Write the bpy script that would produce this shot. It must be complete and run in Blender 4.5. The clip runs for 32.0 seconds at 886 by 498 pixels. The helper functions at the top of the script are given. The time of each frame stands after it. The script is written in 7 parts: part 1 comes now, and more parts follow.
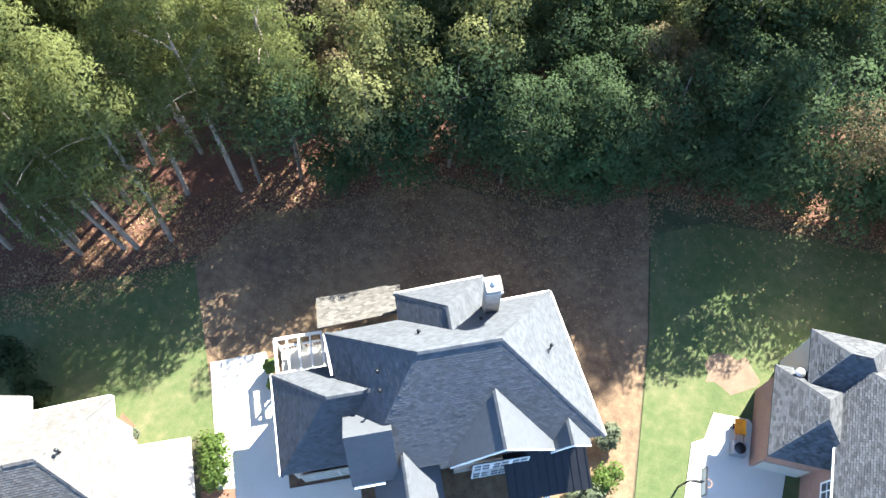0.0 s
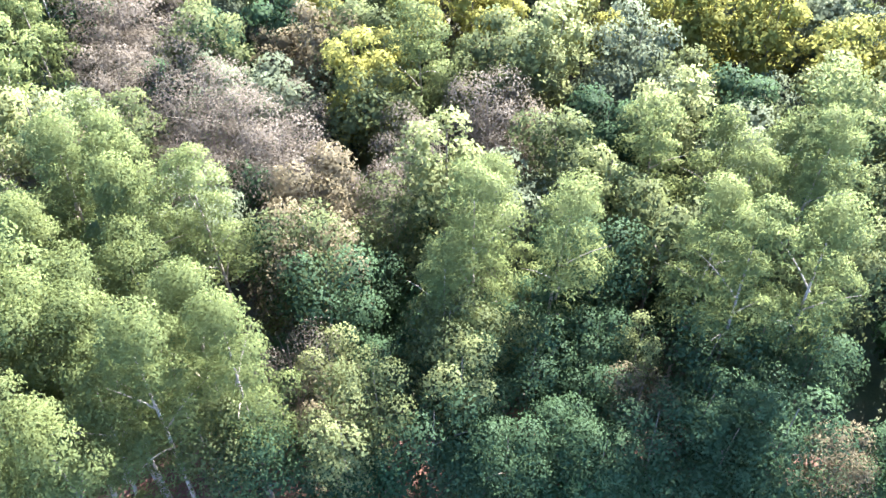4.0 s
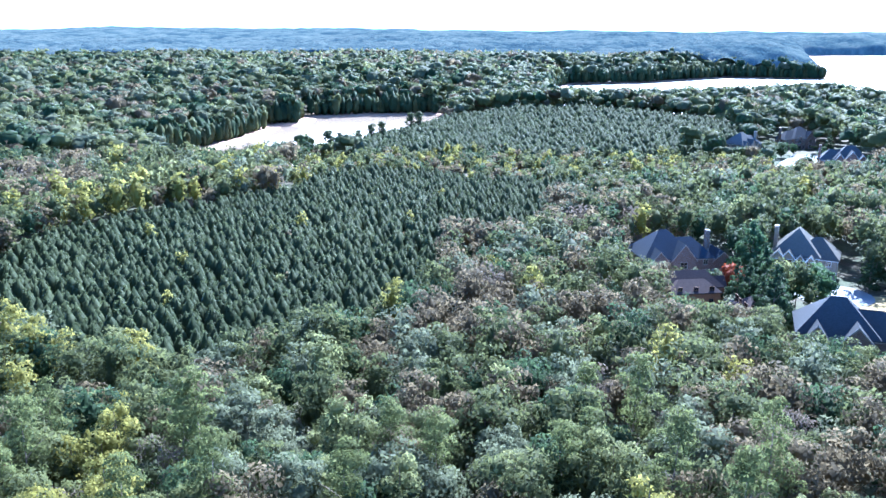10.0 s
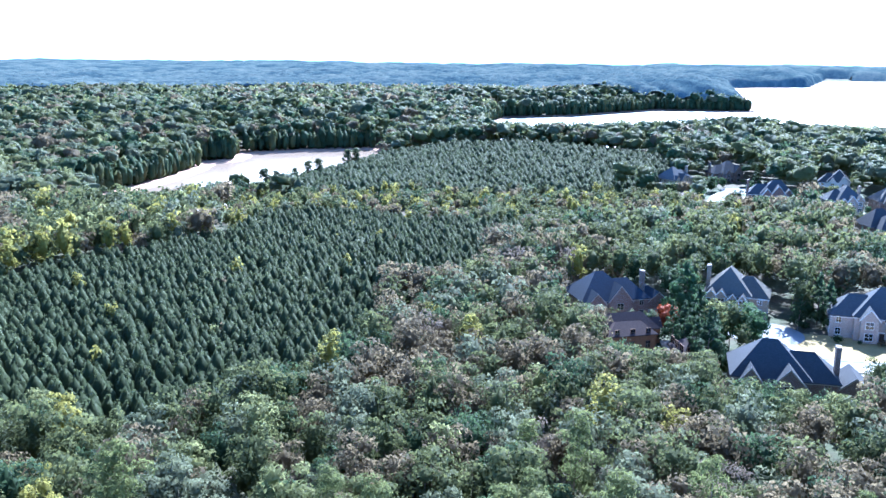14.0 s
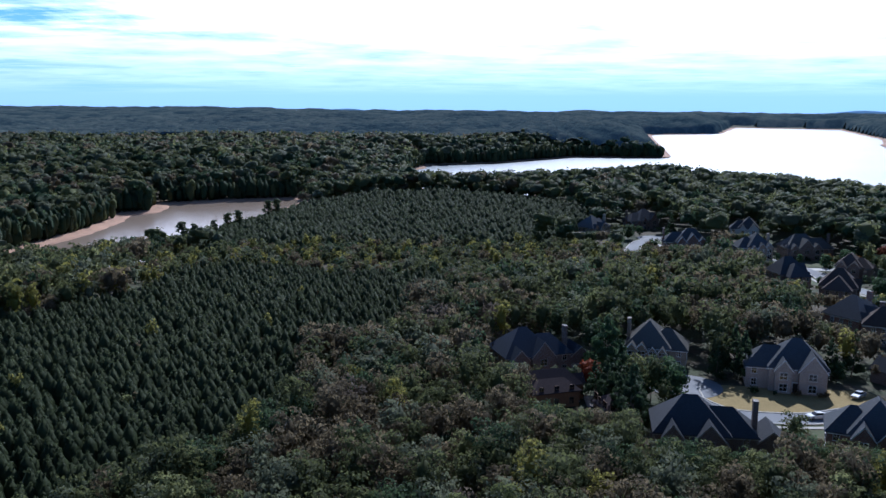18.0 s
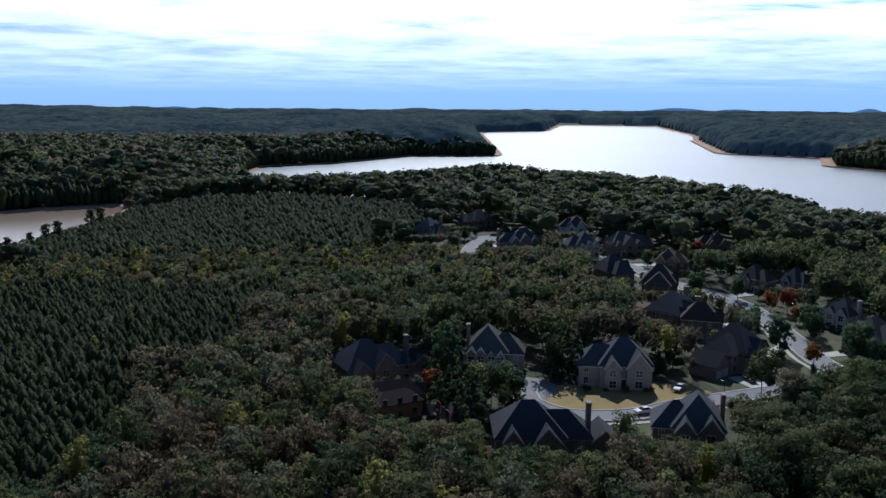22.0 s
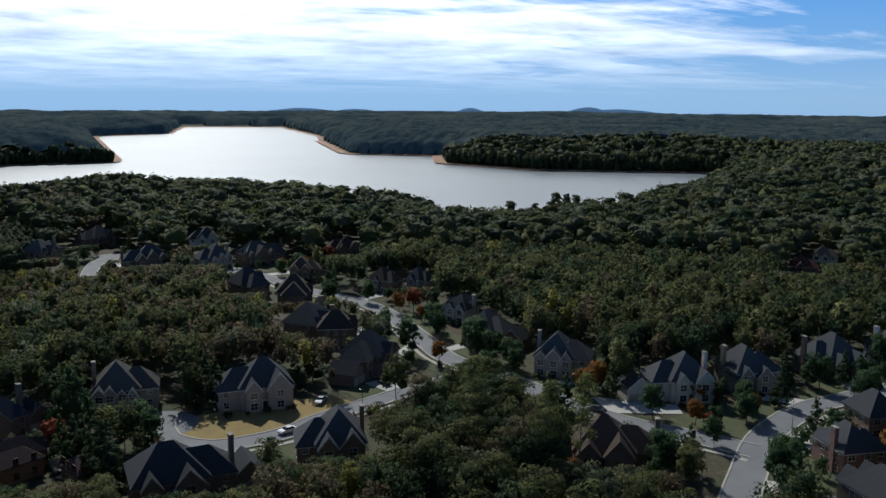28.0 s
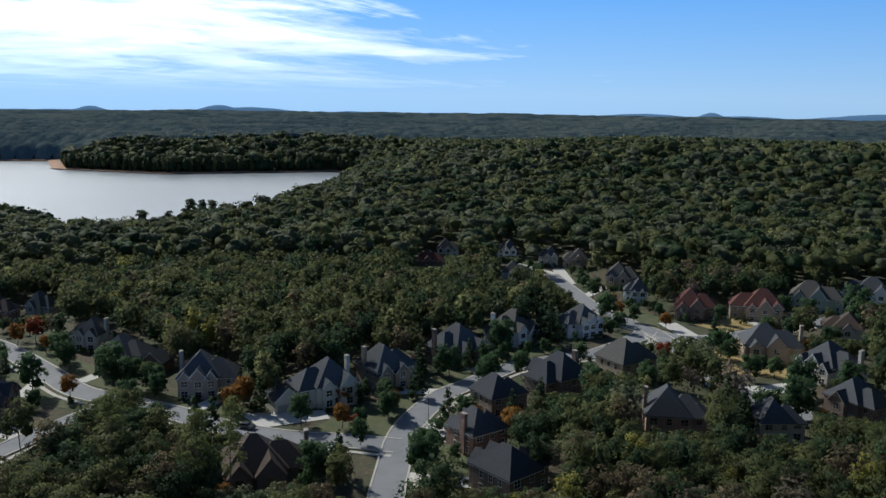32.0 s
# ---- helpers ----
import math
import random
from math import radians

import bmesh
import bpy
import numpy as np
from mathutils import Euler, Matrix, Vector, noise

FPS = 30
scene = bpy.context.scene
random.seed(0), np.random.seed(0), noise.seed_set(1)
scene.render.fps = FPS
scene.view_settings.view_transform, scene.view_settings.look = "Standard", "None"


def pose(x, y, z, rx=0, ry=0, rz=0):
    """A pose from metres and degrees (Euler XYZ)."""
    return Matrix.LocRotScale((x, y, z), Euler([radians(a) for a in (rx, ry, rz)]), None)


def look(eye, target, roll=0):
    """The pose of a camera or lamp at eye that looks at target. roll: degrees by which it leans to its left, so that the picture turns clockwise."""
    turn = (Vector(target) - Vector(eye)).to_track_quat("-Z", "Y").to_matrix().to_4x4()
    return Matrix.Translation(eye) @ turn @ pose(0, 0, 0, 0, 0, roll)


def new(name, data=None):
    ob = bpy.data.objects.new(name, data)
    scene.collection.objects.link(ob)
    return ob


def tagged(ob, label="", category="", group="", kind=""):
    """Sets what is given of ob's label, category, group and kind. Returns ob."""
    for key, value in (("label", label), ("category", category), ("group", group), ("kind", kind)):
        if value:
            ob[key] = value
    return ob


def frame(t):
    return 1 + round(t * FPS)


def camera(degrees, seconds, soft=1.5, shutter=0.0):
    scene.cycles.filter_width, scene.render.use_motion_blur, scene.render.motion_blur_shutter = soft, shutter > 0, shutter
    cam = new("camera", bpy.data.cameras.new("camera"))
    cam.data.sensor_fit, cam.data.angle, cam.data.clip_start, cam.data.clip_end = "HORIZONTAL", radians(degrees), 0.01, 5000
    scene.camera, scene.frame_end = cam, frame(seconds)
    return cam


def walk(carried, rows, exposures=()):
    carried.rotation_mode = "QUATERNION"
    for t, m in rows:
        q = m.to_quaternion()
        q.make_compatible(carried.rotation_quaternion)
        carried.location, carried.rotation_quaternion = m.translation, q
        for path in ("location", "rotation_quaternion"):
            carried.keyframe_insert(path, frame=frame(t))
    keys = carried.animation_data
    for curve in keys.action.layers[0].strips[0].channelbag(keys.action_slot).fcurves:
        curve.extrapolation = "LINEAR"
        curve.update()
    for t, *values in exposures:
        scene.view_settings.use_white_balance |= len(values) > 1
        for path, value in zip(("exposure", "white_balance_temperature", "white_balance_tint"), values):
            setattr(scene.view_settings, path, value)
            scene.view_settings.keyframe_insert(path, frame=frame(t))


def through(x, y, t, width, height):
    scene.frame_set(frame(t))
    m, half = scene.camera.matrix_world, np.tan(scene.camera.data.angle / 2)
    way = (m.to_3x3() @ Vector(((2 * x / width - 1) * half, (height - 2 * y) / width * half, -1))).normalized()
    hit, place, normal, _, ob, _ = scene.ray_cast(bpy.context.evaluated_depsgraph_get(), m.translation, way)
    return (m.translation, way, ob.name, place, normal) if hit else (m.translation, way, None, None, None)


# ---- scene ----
# ---- camera and walk ----
cam = camera(54.3, 32.0)


def aim(eye, yaw, pitch, roll):
    """Yaw clockwise from +y, pitch up, in degrees."""
    a, p = radians(yaw), radians(pitch)
    ahead = Vector((math.sin(a) * math.cos(p), math.cos(a) * math.cos(p), math.sin(p)))
    return look(eye, Vector(eye) + 10 * ahead, roll)


PATH = [
    (0, (0.07, -10.16, 54.71), -19.09, -66.98, -0.28),
    (0.5, (0.08, -10.03, 55.21), -17.53, -66.22, -0.08),
    (1, (0.01, -9.86, 55.64), -17.04, -65.60, -0.14),
    (1.5, (-0.02, -9.67, 56.09), -17.06, -64.86, -0.39),
    (2, (-0.09, -9.37, 56.57), -16.92, -64.17, -0.57),
    (2.5, (-0.10, -9.15, 57.00), -16.81, -60.88, -0.75),
    (4.5, (0.38, -10.41, 56.01), -16.23, -40.00, -0.30),
    (5, (0.48, -10.04, 56.27), -16.33, -35.25, -0.35),
    (5.5, (0.51, -9.34, 56.95), -16.20, -30.14, -0.54),
    (6, (0.38, -8.73, 57.45), -14.19, -25.53, -0.43),
    (6.5, (0.34, -8.03, 57.93), -14.02, -20.57, -0.47),
    (7, (0.20, -7.31, 58.41), -13.98, -15.30, -0.45),
    (7.5, (0.01, -6.75, 59.07), -13.42, -14.66, -0.41),
    (8, (-0.21, -6.13, 59.77), -10.68, -14.71, -0.25),
    (8.5, (-0.35, -5.59, 60.49), -9.09, -14.80, -0.11),
    (9, (-0.46, -5.11, 61.33), -8.46, -14.88, -0.07),
    (9.5, (-0.53, -4.65, 62.09), -7.40, -14.90, -0.05),
    (10, (-0.55, -4.41, 62.59), -7.06, -14.96, -0.06),
    (10.5, (-0.52, -4.18, 63.03), -6.80, -15.01, -0.06),
    (11, (-0.50, -3.90, 63.41), -6.34, -15.03, -0.08),
    (11.5, (-0.57, -3.64, 63.83), -5.72, -15.07, -0.06),
    (12, (-0.61, -3.40, 64.21), -5.05, -15.11, -0.02),
    (12.5, (-0.57, -3.25, 64.63), -4.44, -15.14, -0.05),
    (13, (-0.52, -3.01, 65.01), -3.67, -14.71, -0.01),
    (13.5, (-0.41, -2.73, 65.43), -3.10, -13.78, 0.01),
    (14, (-0.34, -2.42, 65.86), -2.94, -12.98, 0.01),
    (14.5, (-0.42, -2.28, 66.27), -2.27, -12.03, 0.04),
    (15, (-0.42, -2.03, 66.71), -1.45, -11.22, 0.04),
    (15.5, (-0.35, -1.81, 67.12), -0.68, -10.40, 0.02),
    (17.5, (-0.09, -0.77, 68.56), 1.83, -10.03, 0.11),
    (18, (-0.09, -0.47, 68.97), 2.22, -10.04, 0.12),
    (18.5, (-0.04, -0.21, 69.38), 2.34, -10.07, 0.09),
    (19, (-0.02, -0.04, 69.82), 3.36, -10.10, 0.10),
    (19.5, (0.02, 0.04, 70.21), 5.10, -10.10, 0.12),
    (20, (-0.02, 0.17, 70.65), 6.70, -10.11, 0.15),
    (20.5, (-0.09, 0.34, 71.12), 8.02, -10.14, 0.17),
    (21, (-0.09, 0.44, 71.51), 9.53, -10.15, 0.19),
    (21.5, (-0.02, 0.52, 72.01), 11.36, -10.15, 0.21),
    (22, (0.01, 0.59, 72.48), 13.05, -10.20, 0.23),
    (22.5, (0.05, 0.61, 72.87), 14.99, -10.18, 0.23),
    (23, (0.09, 0.69, 73.27), 16.91, -10.16, 0.29),
    (23.5, (0.09, 0.82, 73.63), 18.50, -10.16, 0.35),
    (24, (0.28, 1.05, 73.97), 20.16, -10.15, 0.34),
    (24.5, (0.48, 1.29, 74.32), 22.12, -10.16, 0.29),
    (26.5, (1.31, 2.29, 75.95), 29.64, -10.13, 0.29),
    (27, (1.58, 2.61, 76.34), 32.26, -10.12, 0.33),
    (27.5, (1.86, 2.85, 76.69), 34.52, -10.13, 0.36),
    (28, (2.06, 2.85, 77.16), 37.27, -10.13, 0.40),
    (28.5, (2.23, 2.78, 77.66), 39.96, -10.13, 0.46),
    (29, (2.49, 2.85, 78.05), 42.68, -10.12, 0.50),
    (29.5, (2.58, 2.86, 78.47), 45.80, -10.12, 0.61),
    (30, (2.65, 2.72, 78.89), 48.92, -10.09, 0.73),
    (30.5, (2.70, 2.68, 79.47), 51.65, -10.09, 0.72),
    (31, (2.78, 2.66, 80.10), 54.83, -10.09, 0.77),
    (31.5, (2.91, 2.63, 80.73), 57.71, -10.10, 0.79),
    (32, (3.10, 2.57, 81.35), 61.07, -10.09, 0.75),
]
EXPOSURES = [
    (0.0, 2.88, 6400, 6), (1.0, 2.97, 6400, 6), (2.5, 3.22, 6400, 6), (4.5, 3.65, 5350, 10), (6.0, 3.42, 4950, 11), (7.0, 3.33, 4700, 12), (9.0, 2.6, 4600, 12),
    (13.0, 2.45, 4600, 12), (14.5, 2.25, 4650, 12), (15.5, 1.68, 4800, 12), (17.5, 0.03, 5050, 14), (19.0, -0.18, 5100, 14), (21.0, -0.47, 5300, 12), (24.0, -0.6, 5650, 8), (28.0, -0.72, 5950, 6), (30.0, -0.78, 6000, 6), (32.0, -0.38, 6000, 6),
]
walk(cam, [(t, aim(e, a, p, r)) for t, e, a, p, r in PATH], EXPOSURES)

# ---- world and sun ----
SUN_AZ, SUN_EL = 17.0, 40.0
world = bpy.data.worlds.new("sky")
scene.world = world
world.use_nodes = True


class Tree:
    """A small helper to lay out shader nodes."""

    def __init__(self, tree):
        self.t = tree

    def n(self, kind, **sets):
        node = self.t.nodes.new(kind)
        for k, v in sets.items():
            setattr(node, k, v)
        return node

    def link(self, a, b):
        self.t.links.new(a, b)

    def math(self, op, a, b=0.0, clamp=False):
        m = self.n("ShaderNodeMath", operation=op, use_clamp=clamp)
        for i, v in enumerate((a, b)):
            if isinstance(v, (int, float)):
                m.inputs[i].default_value = v
            else:
                self.link(v, m.inputs[i])
        return m.outputs[0]

    def noise(self, scale, detail=3.0, rough=0.55, vec=None, distortion=0.0):
        x = self.n("ShaderNodeTexNoise")
        x.inputs["Scale"].default_value, x.inputs["Detail"].default_value = scale, detail
        x.inputs["Roughness"].default_value, x.inputs["Distortion"].default_value = rough, distortion
        if vec is not None:
            self.link(vec, x.inputs["Vector"])
        return x.outputs["Fac"]

    def ramp(self, fac, stops):
        r = self.n("ShaderNodeValToRGB")
        els = r.color_ramp.elements
        while len(els) < len(stops):
            els.new(0.5)
        for e, (p, c) in zip(els, stops):
            e.position, e.color = p, (*c, 1) if len(c) == 3 else c
        self.link(fac, r.inputs[0])
        return r.outputs[0]

    def mix(self, fac, a, b, mode="MIX"):
        m = self.n("ShaderNodeMix", data_type="RGBA", blend_type=mode)
        for sock, v in ((m.inputs[0], fac), (m.inputs[6], a), (m.inputs[7], b)):
            if isinstance(v, (int, float)):
                sock.default_value = v
            elif isinstance(v, tuple):
                sock.default_value = (*v, 1)
            else:
                self.link(v, sock)
        return m.outputs[2]


def build_sky():
    w = Tree(world.node_tree)
    w.t.nodes.clear()
    sky = w.n("ShaderNodeTexSky", sky_type="NISHITA", sun_disc=False)
    sky.sun_elevation, sky.sun_rotation = radians(SUN_EL), radians(SUN_AZ)
    sky.air_density, sky.dust_density, sky.ozone_density = 0.8, 0.0, 3.0
    co = w.n("ShaderNodeTexCoord").outputs["Generated"]
    sep = w.n("ShaderNodeSeparateXYZ")
    w.link(co, sep.inputs[0])
    z = w.math("MAXIMUM", sep.outputs[2], 0.0)
    lift = w.math("ADD", z, 0.06)
    flat = w.n("ShaderNodeCombineXYZ")
    w.link(w.math("DIVIDE", sep.outputs[0], lift), flat.inputs[0])
    w.link(w.math("DIVIDE", sep.outputs[1], lift), flat.inputs[1])
    big = w.noise(0.30, 8, 0.62, flat.outputs[0], 0.5)
    # the bank of cloud lies round the sun and thins out to the right of it
    az = w.n("ShaderNodeVectorMath", operation="DOT_PRODUCT")
    w.link(co, az.inputs[0])
    az.inputs[1].default_value = (math.sin(radians(SUN_AZ - 3)), math.cos(radians(SUN_AZ - 3)), 0)
    bank = w.math("MULTIPLY", w.math("SUBTRACT", az.outputs["Value"], 0.68), 0.84)
    streak = w.n("ShaderNodeMapping")
    streak.inputs["Rotation"].default_value[2] = radians(SUN_AZ + 24)
    streak.inputs["Scale"].default_value = (0.35, 1.5, 1.0)
    w.link(flat.outputs[0], streak.inputs[0])
    wisps = w.math("MULTIPLY", w.math("SUBTRACT", w.noise(0.85, 7, 0.62, streak.outputs[0], 0.8), 0.5), 0.44)
    cover = w.math("ADD", w.math("ADD", w.math("ADD", big, bank), wisps), w.math("MULTIPLY", z, 0.25))
    mask = w.ramp(cover, [(0.50, (0, 0, 0)), (0.66, (1, 1, 1))])
    low = w.ramp(z, [(0.0, (0.0, 0.0, 0.0)), (0.03, (0.22, 0.22, 0.22)), (0.10, (0.72, 0.72, 0.72)), (0.17, (1, 1, 1))])
    high = w.ramp(z, [(0.22, (1, 1, 1)), (0.5, (0.12, 0.12, 0.12))])
    mask = w.math("MULTIPLY", w.math("MULTIPLY", mask, low), high)
    shade = w.noise(0.9, 6, 0.6, flat.outputs[0])
    glare = w.n("ShaderNodeVectorMath", operation="DOT_PRODUCT")
    w.link(co, glare.inputs[0])
    s, c = radians(SUN_AZ), radians(SUN_EL)
    glare.inputs[1].default_value = (math.sin(s) * math.cos(c), math.cos(s) * math.cos(c), math.sin(c))
    bright = w.math("POWER", w.math("MAXIMUM", glare.outputs["Value"], 0.0), 4.0)
    level = w.math("MULTIPLY", w.math("ADD", w.math("MULTIPLY", bright, 46.0), 30.0), w.math("ADD", w.math("MULTIPLY", shade, 2.0), -0.12))
    cloud = w.n("ShaderNodeCombineXYZ")
    w.link(w.math("MULTIPLY", level, 1.04), cloud.inputs[0])
    w.link(level, cloud.inputs[1])
    w.link(level, cloud.inputs[2])
    # pale blue air low over the land
    air = w.ramp(z, [(0.0, (0.85, 0.85, 0.85)), (0.12, (0.72, 0.72, 0.72)), (0.38, (0, 0, 0))])
    toward = w.math("ADD", w.math("MULTIPLY", w.math("MAXIMUM", glare.outputs["Value"], 0.0), 0.45), 0.65)
    clear = w.mix(w.math("MULTIPLY", air, toward), w.mix(1.0, sky.outputs[0], (1.1, 1.1, 1.1), "MULTIPLY"), w.mix(w.ramp(z, [(0.0, (0, 0, 0)), (0.11, (1, 1, 1))]), (6.9, 12.2, 19.6), (3.1, 9.4, 21.5)))
    out = w.mix(mask, clear, cloud.outputs[0])
    bg = w.n("ShaderNodeBackground")
    w.link(out, bg.inputs[0])
    bg.inputs[1].default_value = 0.07
    w.link(bg.outputs[0], w.n("ShaderNodeOutputWorld").inputs[0])


build_sky()
sun = new("sun", bpy.data.lights.new("sun", "SUN"))
sun.data.energy, sun.data.angle, sun.data.color = 4.6, radians(0.53), (1.0, 0.95, 0.86)
sun.matrix_world = look((0, 0, 0), (-math.sin(radians(SUN_AZ)) * math.cos(radians(SUN_EL)), -math.cos(radians(SUN_AZ)) * math.cos(radians(SUN_EL)), -math.sin(radians(SUN_EL))))


# ---- materials ----
MATS = {}


def material(name):
    m = bpy.data.materials.new(name)
    m.use_nodes = True
    m.node_tree.nodes.clear()
    MATS[name] = m
    return m, Tree(m.node_tree)


def finish(w, colour, rough=0.8, metal=0.0, bump=None, bump_dist=0.02, spec=0.4, extra=None, glow=None):
    p = w.n("ShaderNodeBsdfPrincipled")
    if glow:
        p.inputs["Emission Color"].default_value, p.inputs["Emission Strength"].default_value = (*glow, 1), 1.0
    for sock, v in (("Base Color", colour), ("Roughness", rough), ("Metallic", metal), ("Specular IOR Level", spec)):
        if isinstance(v, tuple):
            p.inputs[sock].default_value = (*v, 1)
        elif isinstance(v, (int, float)):
            p.inputs[sock].default_value = v
        else:
            w.link(v, p.inputs[sock])
    if bump is not None:
        b = w.n("ShaderNodeBump")
        b.inputs["Strength"].default_value, b.inputs["Distance"].default_value = 0.7, bump_dist
        w.link(bump, b.inputs["Height"])
        w.link(b.outputs[0], p.inputs["Normal"])
    shader = p.outputs[0]
    if extra is not None:
        fac, sh = extra
        mx = w.n("ShaderNodeMixShader")
        mx.inputs[0].default_value = fac
        w.link(shader, mx.inputs[1])
        w.link(sh, mx.inputs[2])
        shader = mx.outputs[0]
    w.link(shader, w.n("ShaderNodeOutputMaterial").inputs[0])
    return p


def plain(name, colour, rough=0.7, vary=0.18, scale=1.5, grain=25.0, metal=0.0, bump_dist=0.01, spec=0.4):
    """A surface with stains at one scale and grain at another."""
    m, w = material(name)
    pos = w.n("ShaderNodeTexCoord").outputs["Object"]
    a, b = w.noise(scale, 4, 0.6, pos), w.noise(grain, 3, 0.6, pos)
    mixed = w.math("ADD", w.math("MULTIPLY", a, 0.65), w.math("MULTIPLY", b, 0.35))
    lo, hi = tuple(c * (1 - vary) for c in colour), tuple(min(1, c * (1 + vary)) for c in colour)
    rnd = w.n("ShaderNodeObjectInfo").outputs["Random"]
    col = w.ramp(mixed, [(0.3, lo), (0.7, hi)])
    col = w.mix(w.math("MULTIPLY", rnd, 0.12), col, tuple(c * 0.6 for c in colour))
    finish(w, col, rough, metal, b, bump_dist, spec)
    return m


def leaf(name, dark, light, rough=0.5, through=0.3, vary=0.9):
    """Foliage: each tree has its own shade, each spray a little of its own; light comes through."""
    m, w = material(name)
    att = w.n("ShaderNodeAttribute", attribute_name="tint").outputs["Fac"]
    rnd = w.math("FRACT", w.math("ADD", w.n("ShaderNodeObjectInfo").outputs["Random"], att))
    isl = w.n("ShaderNodeNewGeometry").outputs["Random Per Island"]
    pos = w.n("ShaderNodeNewGeometry").outputs["Position"]
    tuft = w.math("MULTIPLY", w.math("SUBTRACT", w.noise(0.9, 3, 0.7, pos), 0.5), 1.1)
    fac = w.math("ADD", w.math("ADD", w.math("MULTIPLY", rnd, 0.6 * vary), w.math("MULTIPLY", isl, 0.36)), tuft, True)
    col = w.ramp(fac, [(0.05, dark), (0.95, light)])
    tr = w.n("ShaderNodeBsdfTranslucent")
    w.link(w.mix(0.35, col, tuple(min(1, 1.3 * c) for c in light)), tr.inputs[0])
    finish(w, col, max(rough, 0.6), 0, w.noise(1.6, 3, 0.7, pos), 0.16, 0.05, (through, tr.outputs[0]))
    return m


leaf("oak_leaf", (0.066, 0.079, 0.034), (0.136, 0.145, 0.058), 0.6, 0.5)
leaf("dark_leaf", (0.036, 0.06, 0.03), (0.07, 0.102, 0.048), 0.6, 0.5)
leaf("yellow_leaf", (0.185, 0.178, 0.044), (0.275, 0.252, 0.068), 0.6, 0.55)
leaf("lime_leaf", (0.144, 0.159, 0.064), (0.221, 0.225, 0.097), 0.6, 0.58)
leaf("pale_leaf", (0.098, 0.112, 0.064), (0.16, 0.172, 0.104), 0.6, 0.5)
leaf("brown_leaf", (0.114, 0.092, 0.056), (0.178, 0.142, 0.084), 0.6, 0.58)
leaf("grey_leaf", (0.128, 0.102, 0.076), (0.18, 0.146, 0.112), 0.6, 0.4)
leaf("pine_leaf", (0.08, 0.096, 0.036), (0.156, 0.172, 0.062), 0.6, 0.55)
leaf("young_pine_leaf", (0.052, 0.069, 0.033), (0.093, 0.110, 0.052), 0.6, 0.5)
leaf("green_leaf", (0.040, 0.078, 0.034), (0.088, 0.138, 0.062), 0.6, 0.45)
leaf("red_leaf", (0.160, 0.030, 0.020), (0.260, 0.070, 0.030), 0.6, 0.3)
leaf("orange_leaf", (0.190, 0.085, 0.020), (0.300, 0.150, 0.035), 0.6, 0.35)
leaf("hedge_leaf", (0.055, 0.090, 0.022), (0.130, 0.180, 0.050), 0.6, 0.3)
leaf("shrub_leaf", (0.070, 0.090, 0.055), (0.170, 0.185, 0.125), 0.6, 0.3)
plain("bark", (0.16, 0.125, 0.095), 0.9, 0.35, 2.0, 14.0, bump_dist=0.03)
plain("pine_bark", (0.24, 0.19, 0.15), 0.9, 0.35, 2.0, 12.0, bump_dist=0.03)
plain("concrete", (0.56, 0.53, 0.48), 0.85, 0.10, 0.35, 9.0)
plain("kerb_concrete", (0.50, 0.46, 0.40), 0.85, 0.15, 0.5, 9.0)
plain("asphalt", (0.23, 0.23, 0.235), 0.85, 0.20, 0.12, 16.0)
plain("mulch", (0.17, 0.085, 0.055), 0.95, 0.35, 1.2, 14.0, bump_dist=0.04)
plain("bare_earth", (0.165, 0.115, 0.080), 0.95, 0.30, 0.9, 12.0, bump_dist=0.04)
plain("pine_straw", (0.125, 0.058, 0.040), 0.95, 0.40, 0.6, 10.0, bump_dist=0.04)
plain("clay_beach", (0.46, 0.27, 0.17), 0.9, 0.20, 0.05, 1.0)
plain("white_trim", (0.80, 0.79, 0.76), 0.5, 0.05, 1.0, 20.0)
plain("pale_trim", (0.40, 0.35, 0.29), 0.6, 0.08, 1.0, 20.0)
plain("dark_metal", (0.035, 0.036, 0.040), 0.35, 0.15, 2.0, 30.0, 0.7)
plain("grey_metal", (0.42, 0.43, 0.44), 0.4, 0.12, 2.0, 30.0, 0.8)
plain("timber", (0.27, 0.15, 0.085), 0.8, 0.25, 1.5, 20.0)
plain("garage_paint", (0.42, 0.39, 0.34), 0.55, 0.06, 1.0, 20.0)
plain("dark_door", (0.06, 0.04, 0.03), 0.5, 0.2, 1.0, 20.0)


